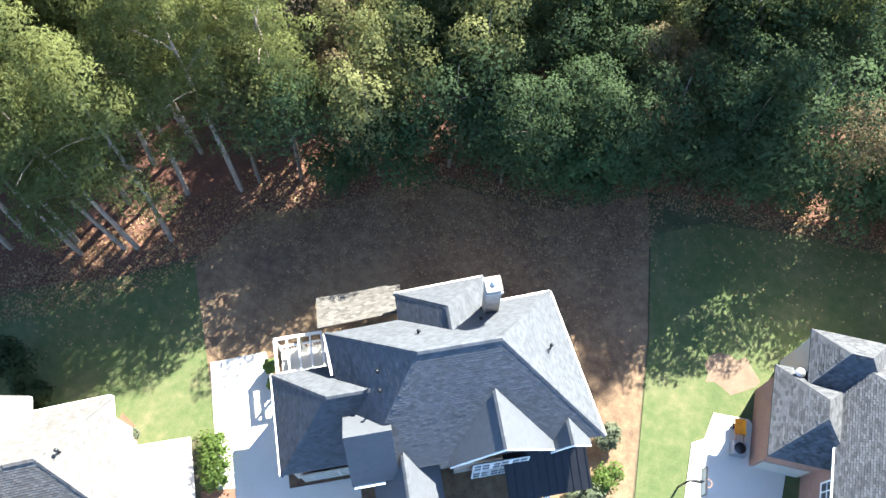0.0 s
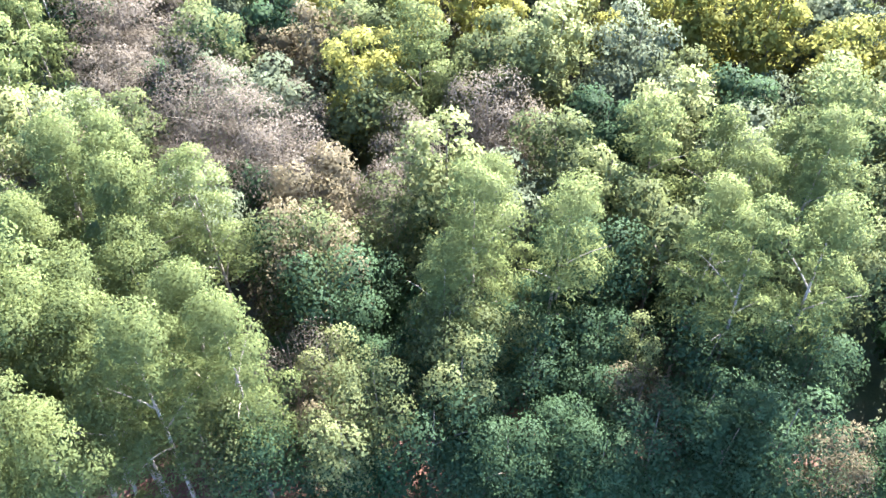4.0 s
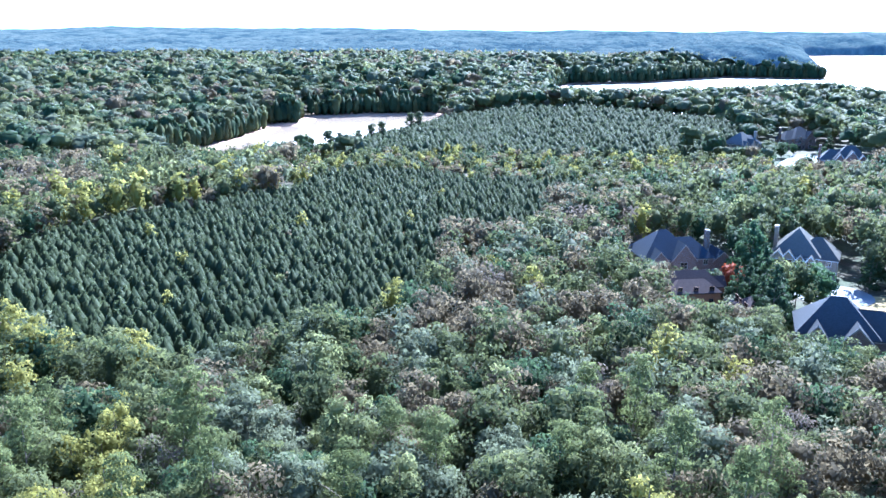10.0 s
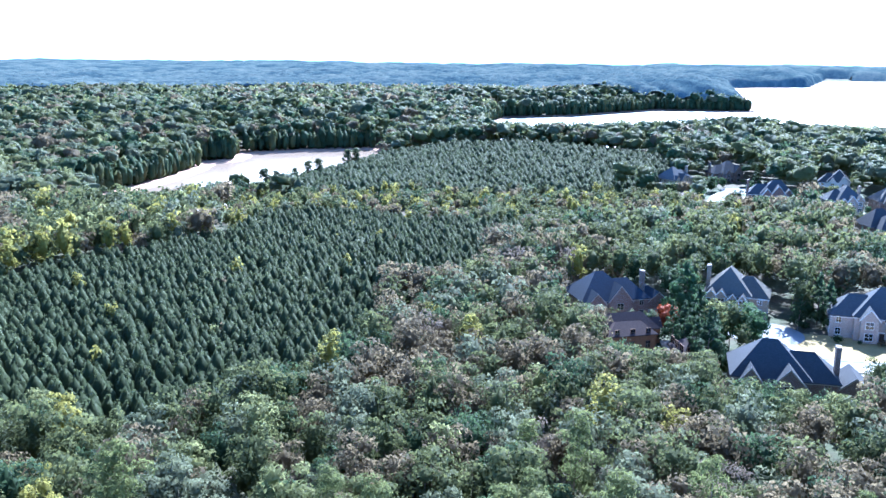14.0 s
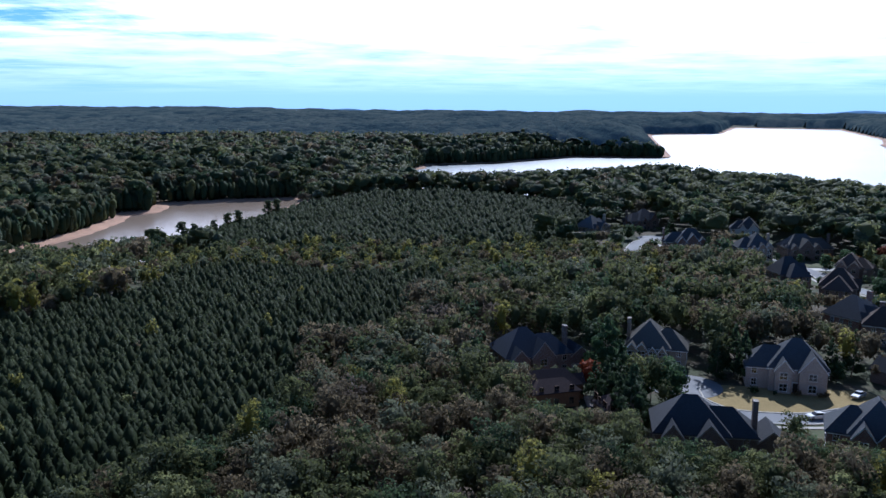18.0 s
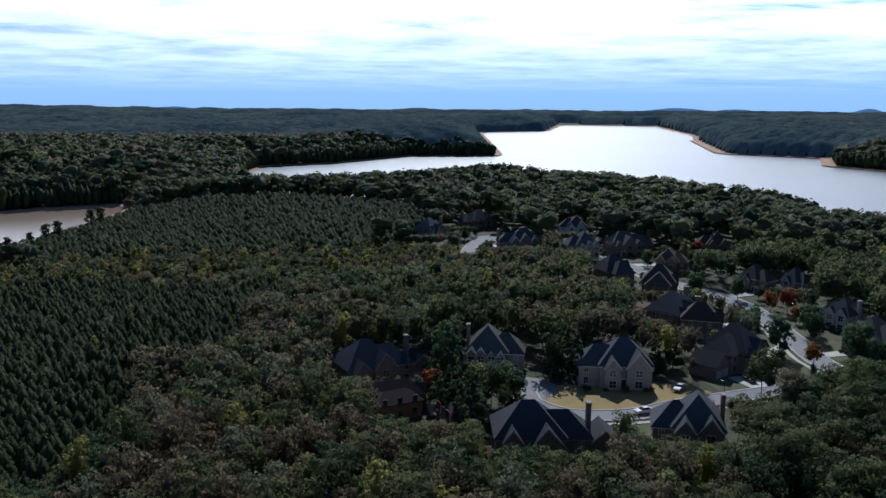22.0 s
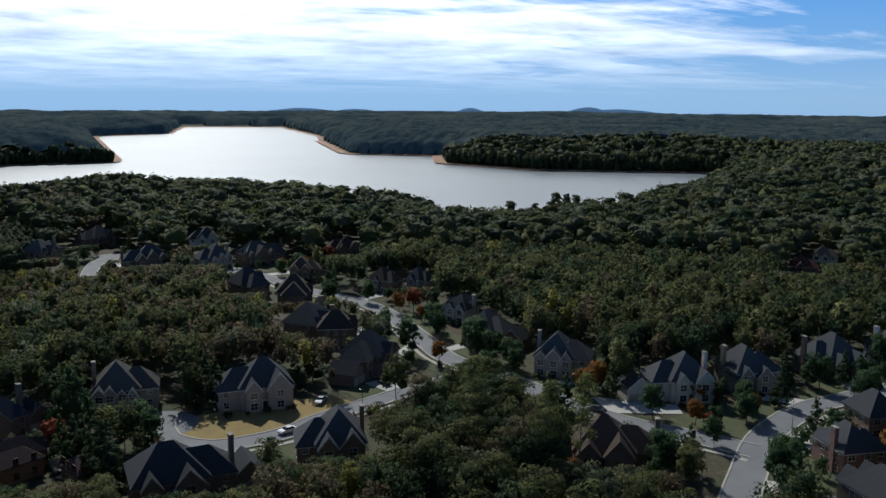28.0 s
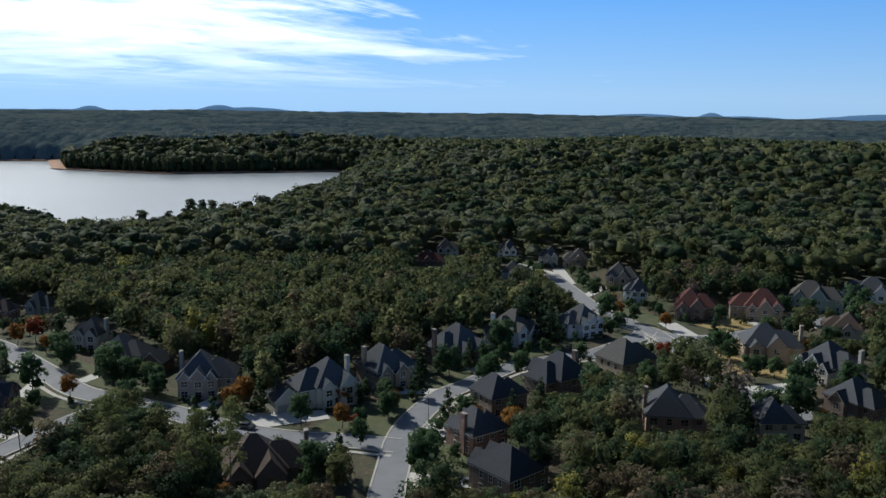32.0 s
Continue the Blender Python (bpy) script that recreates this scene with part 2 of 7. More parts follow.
def shingle(name, colour, vary=0.35):
    """Asphalt shingles: granules, and tabs of slightly differing shade."""
    m, w = material(name)
    pos = w.n("ShaderNodeTexCoord").outputs["Object"]
    tabs = w.n("ShaderNodeTexVoronoi", feature="F1", distance="CHEBYCHEV")
    stretch = w.n("ShaderNodeMapping")
    stretch.inputs["Scale"].default_value = (3.2, 3.2, 6.0)
    w.link(pos, stretch.inputs[0])
    w.link(stretch.outputs[0], tabs.inputs["Vector"])
    tabs.inputs["Scale"].default_value = 1.0
    tint = w.n("ShaderNodeSeparateColor")
    w.link(tabs.outputs["Color"], tint.inputs[0])
    a, b = w.noise(0.5, 4, 0.6, pos), w.noise(40, 2, 0.6, pos)
    f = w.math("ADD", w.math("MULTIPLY", tint.outputs[0], 0.4), w.math("ADD", w.math("MULTIPLY", a, 0.18), w.math("MULTIPLY", b, 0.42)))
    rnd = w.n("ShaderNodeNewGeometry").outputs["Random Per Island"]
    f = w.math("ADD", w.math("MULTIPLY", f, 0.45), w.math("MULTIPLY", rnd, 0.55))
    col = w.ramp(f, [(0.2, tuple(c * (1 - vary) for c in colour)), (0.8, tuple(c * (1 + vary) for c in colour))])
    finish(w, col, 0.85, 0, b, 0.006, 0.1)
    return m


shingle("slate_shingle", (0.078, 0.084, 0.094), 0.18)
shingle("blue_shingle", (0.036, 0.045, 0.062))
shingle("umber_shingle", (0.072, 0.052, 0.050))
shingle("dark_shingle", (0.056, 0.058, 0.064))
shingle("brown_shingle", (0.082, 0.062, 0.052))
shingle("red_shingle", (0.110, 0.050, 0.042))
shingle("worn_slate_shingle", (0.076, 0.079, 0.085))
shingle("weathered_shingle", (0.120, 0.113, 0.107), 0.22)
shingle("taupe_shingle", (0.098, 0.092, 0.084))


def brick(name, colour, mortar, vary=0.3):
    m, w = material(name)
    pos = w.n("ShaderNodeTexCoord").outputs["Object"]
    sep = w.n("ShaderNodeSeparateXYZ")
    w.link(pos, sep.inputs[0])
    com = w.n("ShaderNodeCombineXYZ")
    w.link(w.math("ADD", sep.outputs[0], sep.outputs[1]), com.inputs[0])
    w.link(sep.outputs[2], com.inputs[1])
    t = w.n("ShaderNodeTexBrick")
    w.link(com.outputs[0], t.inputs["Vector"])
    t.inputs["Scale"].default_value = 1.0
    t.inputs["Brick Width"].default_value, t.inputs["Row Height"].default_value = 0.22, 0.075
    t.inputs["Mortar Size"].default_value, t.inputs["Bias"].default_value = 0.008, 0.0
    t.inputs["Color1"].default_value = (*(c * (1 - vary) for c in colour), 1)
    t.inputs["Color2"].default_value = (*(c * (1 + vary) for c in colour), 1)
    t.inputs["Mortar"].default_value = (*mortar, 1)
    stain = w.noise(0.6, 4, 0.6, pos)
    col = w.mix(w.math("MULTIPLY", stain, 0.35), t.outputs["Color"], tuple(c * 0.55 for c in colour))
    finish(w, col, 0.85, 0, t.outputs["Fac"], 0.006)
    return m


brick("red_brick", (0.27, 0.125, 0.085), (0.36, 0.32, 0.28))
brick("brown_brick", (0.20, 0.125, 0.090), (0.30, 0.27, 0.24))
brick("tan_brick", (0.38, 0.28, 0.19), (0.42, 0.38, 0.32))
brick("salmon_brick", (0.40, 0.22, 0.15), (0.42, 0.36, 0.31))
brick("pale_brick", (0.44, 0.36, 0.30), (0.46, 0.42, 0.38))
plain("cream_stucco", (0.62, 0.57, 0.48), 0.85, 0.08, 0.6, 14.0)
plain("white_siding", (0.70, 0.71, 0.70), 0.6, 0.06, 0.6, 12.0)
plain("green_siding", (0.33, 0.40, 0.33), 0.6, 0.08, 0.6, 12.0)
plain("stone_wall", (0.33, 0.29, 0.25), 0.9, 0.35, 2.0, 8.0, bump_dist=0.04)


def build_glass():
    m, w = material("window_glass")
    finish(w, (0.018, 0.022, 0.028), 0.06, 0.0, None, 0.01, 0.9)
    for nm, col, dist in (("lake_water", (0.20, 0.22, 0.23), 0.22), ("cove_water", (0.25, 0.19, 0.14), 0.06)):
        m, w = material(nm)
        pos = w.n("ShaderNodeTexCoord").outputs["Object"]
        st = w.n("ShaderNodeMapping")
        st.inputs["Scale"].default_value = (0.35, 1.0, 1.0)
        w.link(pos, st.inputs[0])
        waves = w.math("ADD", w.noise(0.55, 4, 0.65, st.outputs[0]), w.math("MULTIPLY", w.noise(0.012, 4, 0.6, pos), 2.0))
        finish(w, w.mix(w.noise(0.006, 3, 0.5, pos), col, tuple(c * 1.25 for c in col)), 0.38 if nm == "lake_water" else 0.22, 0, waves, dist, 0.5 if nm == "lake_water" else 0.28)


build_glass()


def build_ground_material():
    m, w = material("ground_cover")
    pos = w.n("ShaderNodeNewGeometry").outputs["Position"]
    sep = w.n("ShaderNodeSeparateXYZ")
    w.link(pos, sep.inputs[0])
    a, b, c = w.noise(0.06, 5, 0.65, pos), w.noise(0.7, 5, 0.65, pos), w.noise(6.0, 4, 0.7, pos)
    mixed = w.math("ADD", w.math("MULTIPLY", b, 0.55), w.math("MULTIPLY", c, 0.45))
    litter = w.ramp(mixed, [(0.3, (0.040, 0.034, 0.022)), (0.52, (0.095, 0.072, 0.045)), (0.72, (0.18, 0.14, 0.085))])
    moss = w.ramp(mixed, [(0.3, (0.025, 0.035, 0.015)), (0.7, (0.09, 0.10, 0.045))])
    col = w.mix(w.ramp(a, [(0.40, (0, 0, 0)), (0.56, (1, 1, 1))]), litter, moss)
    clay = w.ramp(w.math("ADD", sep.outputs[2], w.math("MULTIPLY", b, 0.6)), [(0.0, (1, 1, 1)), (1.0, (0, 0, 0))])
    shore = w.n("ShaderNodeMapRange")
    w.link(w.math("ADD", sep.outputs[2], b), shore.inputs[0])
    shore.inputs[1].default_value, shore.inputs[2].default_value, shore.inputs[3].default_value, shore.inputs[4].default_value = -12.6, -11.6, 1.0, 0.0
    col = w.mix(shore.outputs[0], col, w.ramp(mixed, [(0.3, (0.33, 0.17, 0.10)), (0.7, (0.50, 0.33, 0.22))]))
    finish(w, col, 0.95, 0, c, 0.05)
    for nm, stops in (("lawn_green", [(0.30, (0.036, 0.060, 0.019)), (0.46, (0.064, 0.088, 0.030)), (0.57, (0.098, 0.106, 0.046)), (0.68, (0.155, 0.132, 0.076))]),
                      ("lawn_patchy", [(0.34, (0.050, 0.072, 0.030)), (0.48, (0.082, 0.100, 0.042)), (0.57, (0.125, 0.112, 0.058)), (0.70, (0.19, 0.145, 0.085))]),
                      ("lawn_dry", [(0.25, (0.20, 0.145, 0.052)), (0.55, (0.35, 0.255, 0.100)), (0.8, (0.45, 0.345, 0.150))]),
                      ("lawn_worn", [(0.28, (0.050, 0.030, 0.020)), (0.42, (0.105, 0.066, 0.042)), (0.56, (0.190, 0.130, 0.078)), (0.74, (0.26, 0.195, 0.120))])):
        m, w = material(nm)
        pos = w.n("ShaderNodeNewGeometry").outputs["Position"]
        a, b, c = w.noise(0.22, 4, 0.6, pos), w.noise(1.6, 4, 0.6, pos), w.noise(14.0, 4, 0.7, pos)
        f = w.math("ADD", w.math("MULTIPLY", a, 0.36), w.math("ADD", w.math("MULTIPLY", b, 0.32), w.math("MULTIPLY", c, 0.32)))
        finish(w, w.ramp(f, [(0.05 + 0.9 * p, q) for p, q in stops]), 0.95, 0, c, 0.04)


build_ground_material()


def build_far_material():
    """Woods in the far distance, and the hills beyond them, with blue air haze painted in."""
    m, w = material("hazed_woods")
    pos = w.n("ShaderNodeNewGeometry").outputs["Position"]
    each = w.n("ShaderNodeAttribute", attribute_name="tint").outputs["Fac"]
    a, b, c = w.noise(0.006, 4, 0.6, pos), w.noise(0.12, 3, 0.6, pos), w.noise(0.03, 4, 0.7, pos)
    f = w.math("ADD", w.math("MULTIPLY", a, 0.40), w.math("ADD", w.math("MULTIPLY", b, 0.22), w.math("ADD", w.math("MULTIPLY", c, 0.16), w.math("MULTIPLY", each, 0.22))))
    # bluish ramp and faint blue emission paint distance haze onto the canopy
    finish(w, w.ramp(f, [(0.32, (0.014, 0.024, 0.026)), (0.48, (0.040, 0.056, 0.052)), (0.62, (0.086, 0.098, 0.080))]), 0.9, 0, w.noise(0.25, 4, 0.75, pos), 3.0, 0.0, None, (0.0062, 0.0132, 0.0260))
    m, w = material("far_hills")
    # the hills' haze is put into a blue base and a blue glow
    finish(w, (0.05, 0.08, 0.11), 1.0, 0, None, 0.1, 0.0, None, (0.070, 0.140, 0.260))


build_far_material()


# ---- mesh helpers ----
def mesh_of(name, verts, faces, mat, smooth=False):
    me = bpy.data.meshes.new(name)
    me.from_pydata(verts, [], faces)
    for m in mat if isinstance(mat, (list, tuple)) else (mat,):
        me.materials.append(MATS[m])
    if smooth:
        me.polygons.foreach_set("use_smooth", [True] * len(me.polygons))
    me.update()
    return me


def array_mesh(name, verts, tris, mat, tint=None, smooth=False, normals=None):
    """A triangle mesh from numpy arrays; leaf masses take the normals of the crown that they clothe."""
    me = bpy.data.meshes.new(name)
    me.vertices.add(len(verts))
    me.vertices.foreach_set("co", np.asarray(verts, np.float32).ravel())
    me.loops.add(3 * len(tris))
    me.loops.foreach_set("vertex_index", np.asarray(tris, np.int32).ravel())
    me.polygons.add(len(tris))
    me.polygons.foreach_set("loop_start", np.arange(0, 3 * len(tris), 3, dtype=np.int32))
    me.polygons.foreach_set("loop_total", np.full(len(tris), 3, np.int32))
    if smooth:
        me.polygons.foreach_set("use_smooth", np.ones(len(tris), bool))
    me.materials.append(MATS[mat])
    if tint is not None:
        at = me.attributes.new("tint", "FLOAT", "POINT")
        at.data.foreach_set("value", np.asarray(tint, np.float32))
    me.update()
    if normals is not None:
        me.polygons.foreach_set("use_smooth", np.ones(len(tris), bool))
        at = me.attributes.new("custom_normal", "FLOAT_VECTOR", "POINT")
        at.data.foreach_set("vector", np.asarray(normals, np.float32).ravel())
        me.update()
    return me


def part(name, me, parent, label="", at=None):
    ob = new(name, me)
    ob.parent = parent
    if at is not None:
        ob.matrix_basis = at
    if label:
        ob["label"] = label
    return ob


class Shape:
    """Gathers boxes, prisms and slabs into one mesh."""

    def __init__(self):
        self.v, self.f = [], []

    def add(self, verts, faces):
        k = len(self.v)
        self.v += [tuple(p) for p in verts]
        self.f += [tuple(k + i for i in f) for f in faces]
        return self

    def box(self, x0, x1, y0, y1, z0, z1):
        return self.add([(x0, y0, z0), (x1, y0, z0), (x1, y1, z0), (x0, y1, z0), (x0, y0, z1), (x1, y0, z1), (x1, y1, z1), (x0, y1, z1)],
                        [(0, 3, 2, 1), (4, 5, 6, 7), (0, 1, 5, 4), (1, 2, 6, 5), (2, 3, 7, 6), (3, 0, 4, 7)])

    def slab(self, top, thick):
        """A plate whose upper face is the given polygon."""
        n = len(top)
        low = [(x, y, z - thick) for x, y, z in top]
        return self.add(list(top) + low, [tuple(range(n)), tuple(range(2 * n - 1, n - 1, -1))] + [(i, n + i, n + (i + 1) % n, (i + 1) % n) for i in range(n)])

    def wedge(self, x0, x1, y0, y1, z0, z1, along="y"):
        """A gabled prism: ridge along y or x."""
        if along == "y":
            m = (x0 + x1) / 2
            v = [(x0, y0, z0), (x1, y0, z0), (m, y0, z1), (x0, y1, z0), (x1, y1, z0), (m, y1, z1)]
            f = [(0, 1, 2), (4, 3, 5), (0, 2, 5, 3), (1, 4, 5, 2), (0, 3, 4, 1)]
        else:
            m = (y0 + y1) / 2
            v = [(x0, y0, z0), (x0, y1, z0), (x0, m, z1), (x1, y0, z0), (x1, y1, z0), (x1, m, z1)]
            f = [(0, 2, 1), (4, 5, 3), (0, 3, 5, 2), (1, 2, 5, 4), (0, 1, 4, 3)]
        return self.add(v, f)

    def mesh(self, name, mat, smooth=False):
        return mesh_of(name, self.v, self.f, mat, smooth)


def smooth_step(a, b, v):
    u = np.clip((np.asarray(v, float) - a) / (b - a), 0, 1)
    return u * u * (3 - 2 * u)


# ---- the lie of the land ----
LAKE_Z = -14.0
LAKE = [(0, 950), (13, 722), (115, 730), (228, 778), (285, 706), (346, 622), (372, 515), (346, 440), (360, 420), (490, 430), (640, 480),
        (800, 560), (890, 612), (877, 650), (738, 779), (706, 930), (786, 1045), (700, 1150), (700, 1175), (838, 1500), (930, 1673),
        (1087, 2161), (876, 2322), (700, 1930), (520, 1885), (362, 1205), (349, 1172), (227, 1187), (110, 1080), (23, 1048)]
COVE = [(-214, 452), (-198, 526), (-196, 586), (-201, 607), (-183, 626), (-189, 667), (-144, 688), (-90, 703), (-84, 690), (-96, 600), (-106, 545), (-116, 506), (-124, 460), (-135, 425), (-165, 400), (-195, 415)]


def inside(poly, x, y):
    x, y = np.asarray(x, float), np.asarray(y, float)
    hit = np.zeros(x.shape, bool)
    for (ax, ay), (bx, by) in zip(poly, poly[1:] + poly[:1]):
        if ay != by:
            hit ^= ((ay > y) != (by > y)) & (x < (bx - ax) * (y - ay) / (by - ay) + ax)
    return hit


def near_edge(poly, x, y, closed=True):
    x, y = np.asarray(x, float), np.asarray(y, float)
    best = np.full(x.shape, 1e9)
    for (ax, ay), (bx, by) in zip(poly, poly[1:] + (poly[:1] if closed else [])):
        dx, dy = bx - ax, by - ay
        u = np.clip(((x - ax) * dx + (y - ay) * dy) / (dx * dx + dy * dy + 1e-9), 0, 1)
        best = np.minimum(best, np.hypot(x - ax - u * dx, y - ay - u * dy))
    return best


def wave(x, y, size, seed):
    """Smooth rolling noise between about -1 and 1."""
    rs = np.random.RandomState(seed)
    out = 0
    for _ in range(5):
        a, p, k = rs.uniform(0, 6.28), rs.uniform(0, 6.28), rs.uniform(0.6, 1.7) * 6.28 / size
        out = out + np.sin(k * (x * np.cos(a) + y * np.sin(a)) + p)
    return out / 3.0


def land(x, y):
    x, y = np.asarray(x, float), np.asarray(y, float)
    r = np.hypot(x, y)
    base = -8 * smooth_step(200, 560, r) * (1 - smooth_step(690, 860, r)) + smooth_step(560, 900, r) * (2 + 5 * wave(x, y, 900, 3) + 2 * wave(x, y, 350, 4)) 
    az = np.degrees(np.arctan2(x, y))
    base = base - 34 * smooth_step(2400, 4800, r) * (0.05 + 0.95 * smooth_step(-22, 6, az))
    base = base + 17 * np.exp(-(((r - 980) / 330) ** 2)) * smooth_step(58, 76, az) + 9 * np.exp(-(((r - 2300) / 600) ** 2)) * (0.5 + 0.5 * np.sin(az * 0.16 + 1))
    out = base
    for poly in (LAKE, COVE):
        d, wet = near_edge(poly, x, y), inside(poly, x, y)
        dry = LAKE_Z + 0.9 + (base - LAKE_Z - 0.9) * smooth_step(0, 90, d)
        out = np.where(wet, LAKE_Z - np.minimum(4, 0.2 + 0.08 * d), np.where(d < 90, np.minimum(out, dry), out))
    return out


def height(x, y):
    return float(land(np.array([x]), np.array([y]))[0])


def build_ground():
    az = np.radians(np.concatenate([np.arange(-70, 105, 0.7), np.arange(105, 290, 5.0)]))
    rings = np.concatenate([[4], np.arange(12, 420, 12), 420 * 1.012 ** np.arange(92), 1260 * 1.03 ** np.arange(47)])
    rings = rings[rings < 4880]
    a, r = np.meshgrid(az, rings)
    x, y = r * np.sin(a), r * np.cos(a)
    z = land(x, y)
    n, m = len(rings), len(az)
    verts = np.stack([x, y, z], -1).reshape(-1, 3)
    i, j = np.meshgrid(np.arange(n - 1), np.arange(m), indexing="ij")
    p, q = i * m + j, i * m + (j + 1) % m
    tris = np.concatenate([np.stack([p, q + m, q], -1).reshape(-1, 3), np.stack([p, p + m, q + m], -1).reshape(-1, 3)])
    centre = len(verts)
    verts = np.vstack([verts, [[0, 0, 0]]])
    cap = np.stack([np.full(m, centre), np.arange(m), (np.arange(m) + 1) % m], -1)
    ob = new("ground", array_mesh("ground", verts, np.vstack([tris, cap]), "ground_cover", smooth=True))
    tagged(ob, "leaf-strewn red clay and grass ground of a wooded suburb", "ground", kind="structure")
    for nm, poly, mat, label in (("lake_water", LAKE, "lake_water", "wide lake with bright sky on its rippled water"), ("cove_water", COVE, "cove_water", "muddy brown water of a narrow lake cove")):
        cx, cy = sum(p[0] for p in poly) / len(poly), sum(p[1] for p in poly) / len(poly)
        b = bmesh.new()
        vs = [b.verts.new((px + 0.004 * (px - cx), py + 0.004 * (py - cy), LAKE_Z)) for px, py in poly]
        b.faces.new(vs)
        bmesh.ops.triangulate(b, faces=b.faces[:])
        bmesh.ops.recalc_face_normals(b, faces=b.faces[:])
        if b.faces[:][0].normal.z < 0:
            bmesh.ops.reverse_faces(b, faces=b.faces[:])
        me = bpy.data.meshes.new(nm)
        b.to_mesh(me)
        me.materials.append(MATS[mat])
        tagged(new(nm, me), label, "water", kind="structure")


build_ground()


def build_beaches():
    """Bare clay strips along the water's edge."""
    for line, wide in ((COVE[-2:] + COVE[:8], 5.0), (LAKE[12:20], 9.0), (LAKE[24:30], 4.0)):
        pts = [Vector((*p, 0)) for p in line]
        v, f = [], []
        steps = []
        for a, b in zip(pts, pts[1:]):
            n = max(2, int((b - a).length / 7))
            steps += [a + (b - a) * (k / n) for k in range(n)]
        steps.append(pts[-1])
        rs = np.random.RandomState(9)
        for i, c in enumerate(steps):
            d = (steps[min(i + 1, len(steps) - 1)] - steps[max(i - 1, 0)]).normalized()
            side = Vector((d.y, -d.x, 0))
            w0 = wide * rs.uniform(0.5, 1.2)
            for o, z in ((-wide * 1.2, 1.3), (0, 0.6), (w0, 0.02), (w0, -1.0)):
                q = c + side * o
                v.append((q.x, q.y, LAKE_Z + z))
        for i in range(len(steps) - 1):
            for j in range(3):
                p = 4 * i + j
                f.append((p, p + 1, p + 5, p + 4))
        tagged(new("beach", mesh_of("beach", v, f, "clay_beach", True)), "bare orange clay beach along the water", "beach", kind="structure")


build_beaches()


# ---- houses ----
def hip_roof(w, d, z, rise, over=0.5, cx=0.0, cy=0.0):
    """A hipped roof of closed slabs with a ridge along its longer side."""
    x0, x1, y0, y1 = cx - w / 2 - over, cx + w / 2 + over, cy - d / 2 - over, cy + d / 2 + over
    s = Shape()
    if w >= d:
        k = (d + 2 * over) / 2 * 0.92
        a, b = (x0 + k, cy, z + rise), (x1 - k, cy, z + rise)
        planes = [[(x0, y0, z), (x1, y0, z), b, a], [(x1, y1, z), (x0, y1, z), a, b], [(x0, y1, z), (x0, y0, z), a], [(x1, y0, z), (x1, y1, z), b]]
    else:
        k = (w + 2 * over) / 2 * 0.92
        a, b = (cx, y0 + k, z + rise), (cx, y1 - k, z + rise)
        planes = [[(x1, y0, z), (x1, y1, z), b, a], [(x0, y1, z), (x0, y0, z), a, b], [(x0, y0, z), (x1, y0, z), a], [(x1, y1, z), (x0, y1, z), b]]
    for p in planes:
        s.slab(p, 0.18)
    return s


def gable_roof(x0, x1, y0, y1, z, rise, over=0.4, along="y"):
    s = Shape()
    if along == "y":
        m = (x0 + x1) / 2
        dz = rise * over / ((x1 - x0) / 2)
        a0, a1 = y0 - over, y1 + over
        s.slab([(x0 - over, a0, z - dz), (m, a0, z + rise), (m, a1, z + rise), (x0 - over, a1, z - dz)], -0.16)
        s.slab([(m, a0, z + rise), (x1 + over, a0, z - dz), (x1 + over, a1, z - dz), (m, a1, z + rise)], -0.16)
    else:
        m = (y0 + y1) / 2
        dz = rise * over / ((y1 - y0) / 2)
        a0, a1 = x0 - over, x1 + over
        s.slab([(a1, y0 - over, z - dz), (a1, m, z + rise), (a0, m, z + rise), (a0, y0 - over, z - dz)], -0.16)
        s.slab([(a1, m, z + rise), (a1, y1 + over, z - dz), (a0, y1 + over, z - dz), (a0, m, z + rise)], -0.16)
    return s


def rake_trim(x0, x1, y, z, rise, over=0.4):
    """The pale boards along a gable's two slopes, and the return below."""
    m, dz = (x0 + x1) / 2, rise * over / ((x1 - x0) / 2)
    s = Shape()
    for xa in (x0 - over, x1 + over):
        pts = [(xa, z - dz), (m, z + rise), (m, z + rise - 0.3), (xa, z - dz - 0.3)]
        s.add([(px, y, pz) for px, pz in pts] + [(px, y + 0.06, pz) for px, pz in pts], [(0, 1, 2, 3), (7, 6, 5, 4), (0, 4, 5, 1), (1, 5, 6, 2), (2, 6, 7, 3), (3, 7, 4, 0)])
    return s


SHARED = {}


def shared(key, make):
    if key not in SHARED:
        SHARED[key] = make()
    return SHARED[key]


def plate(xs, zs, holes, y0, y1):
    """One connected upright plate on a grid of lines, with some cells left open."""
    s, nx, nz = Shape(), len(xs), len(zs)
    s.v = [(x, y, z) for y in (y0, y1) for z in zs for x in xs]
    solid = {(i, j) for i in range(nx - 1) for j in range(nz - 1)} - set(holes)
    k = nx * nz
    for i, j in solid:
        a, b, c, d = j * nx + i, j * nx + i + 1, (j + 1) * nx + i + 1, (j + 1) * nx + i
        s.f += [(a, b, c, d), (a + k, d + k, c + k, b + k)]
        for (di, dj), (p, q) in (((0, -1), (a, b)), ((1, 0), (b, c)), ((0, 1), (c, d)), ((-1, 0), (d, a))):
            if (i + di, j + dj) not in solid:
                s.f.append((q, p, p + k, q + k))
    return s


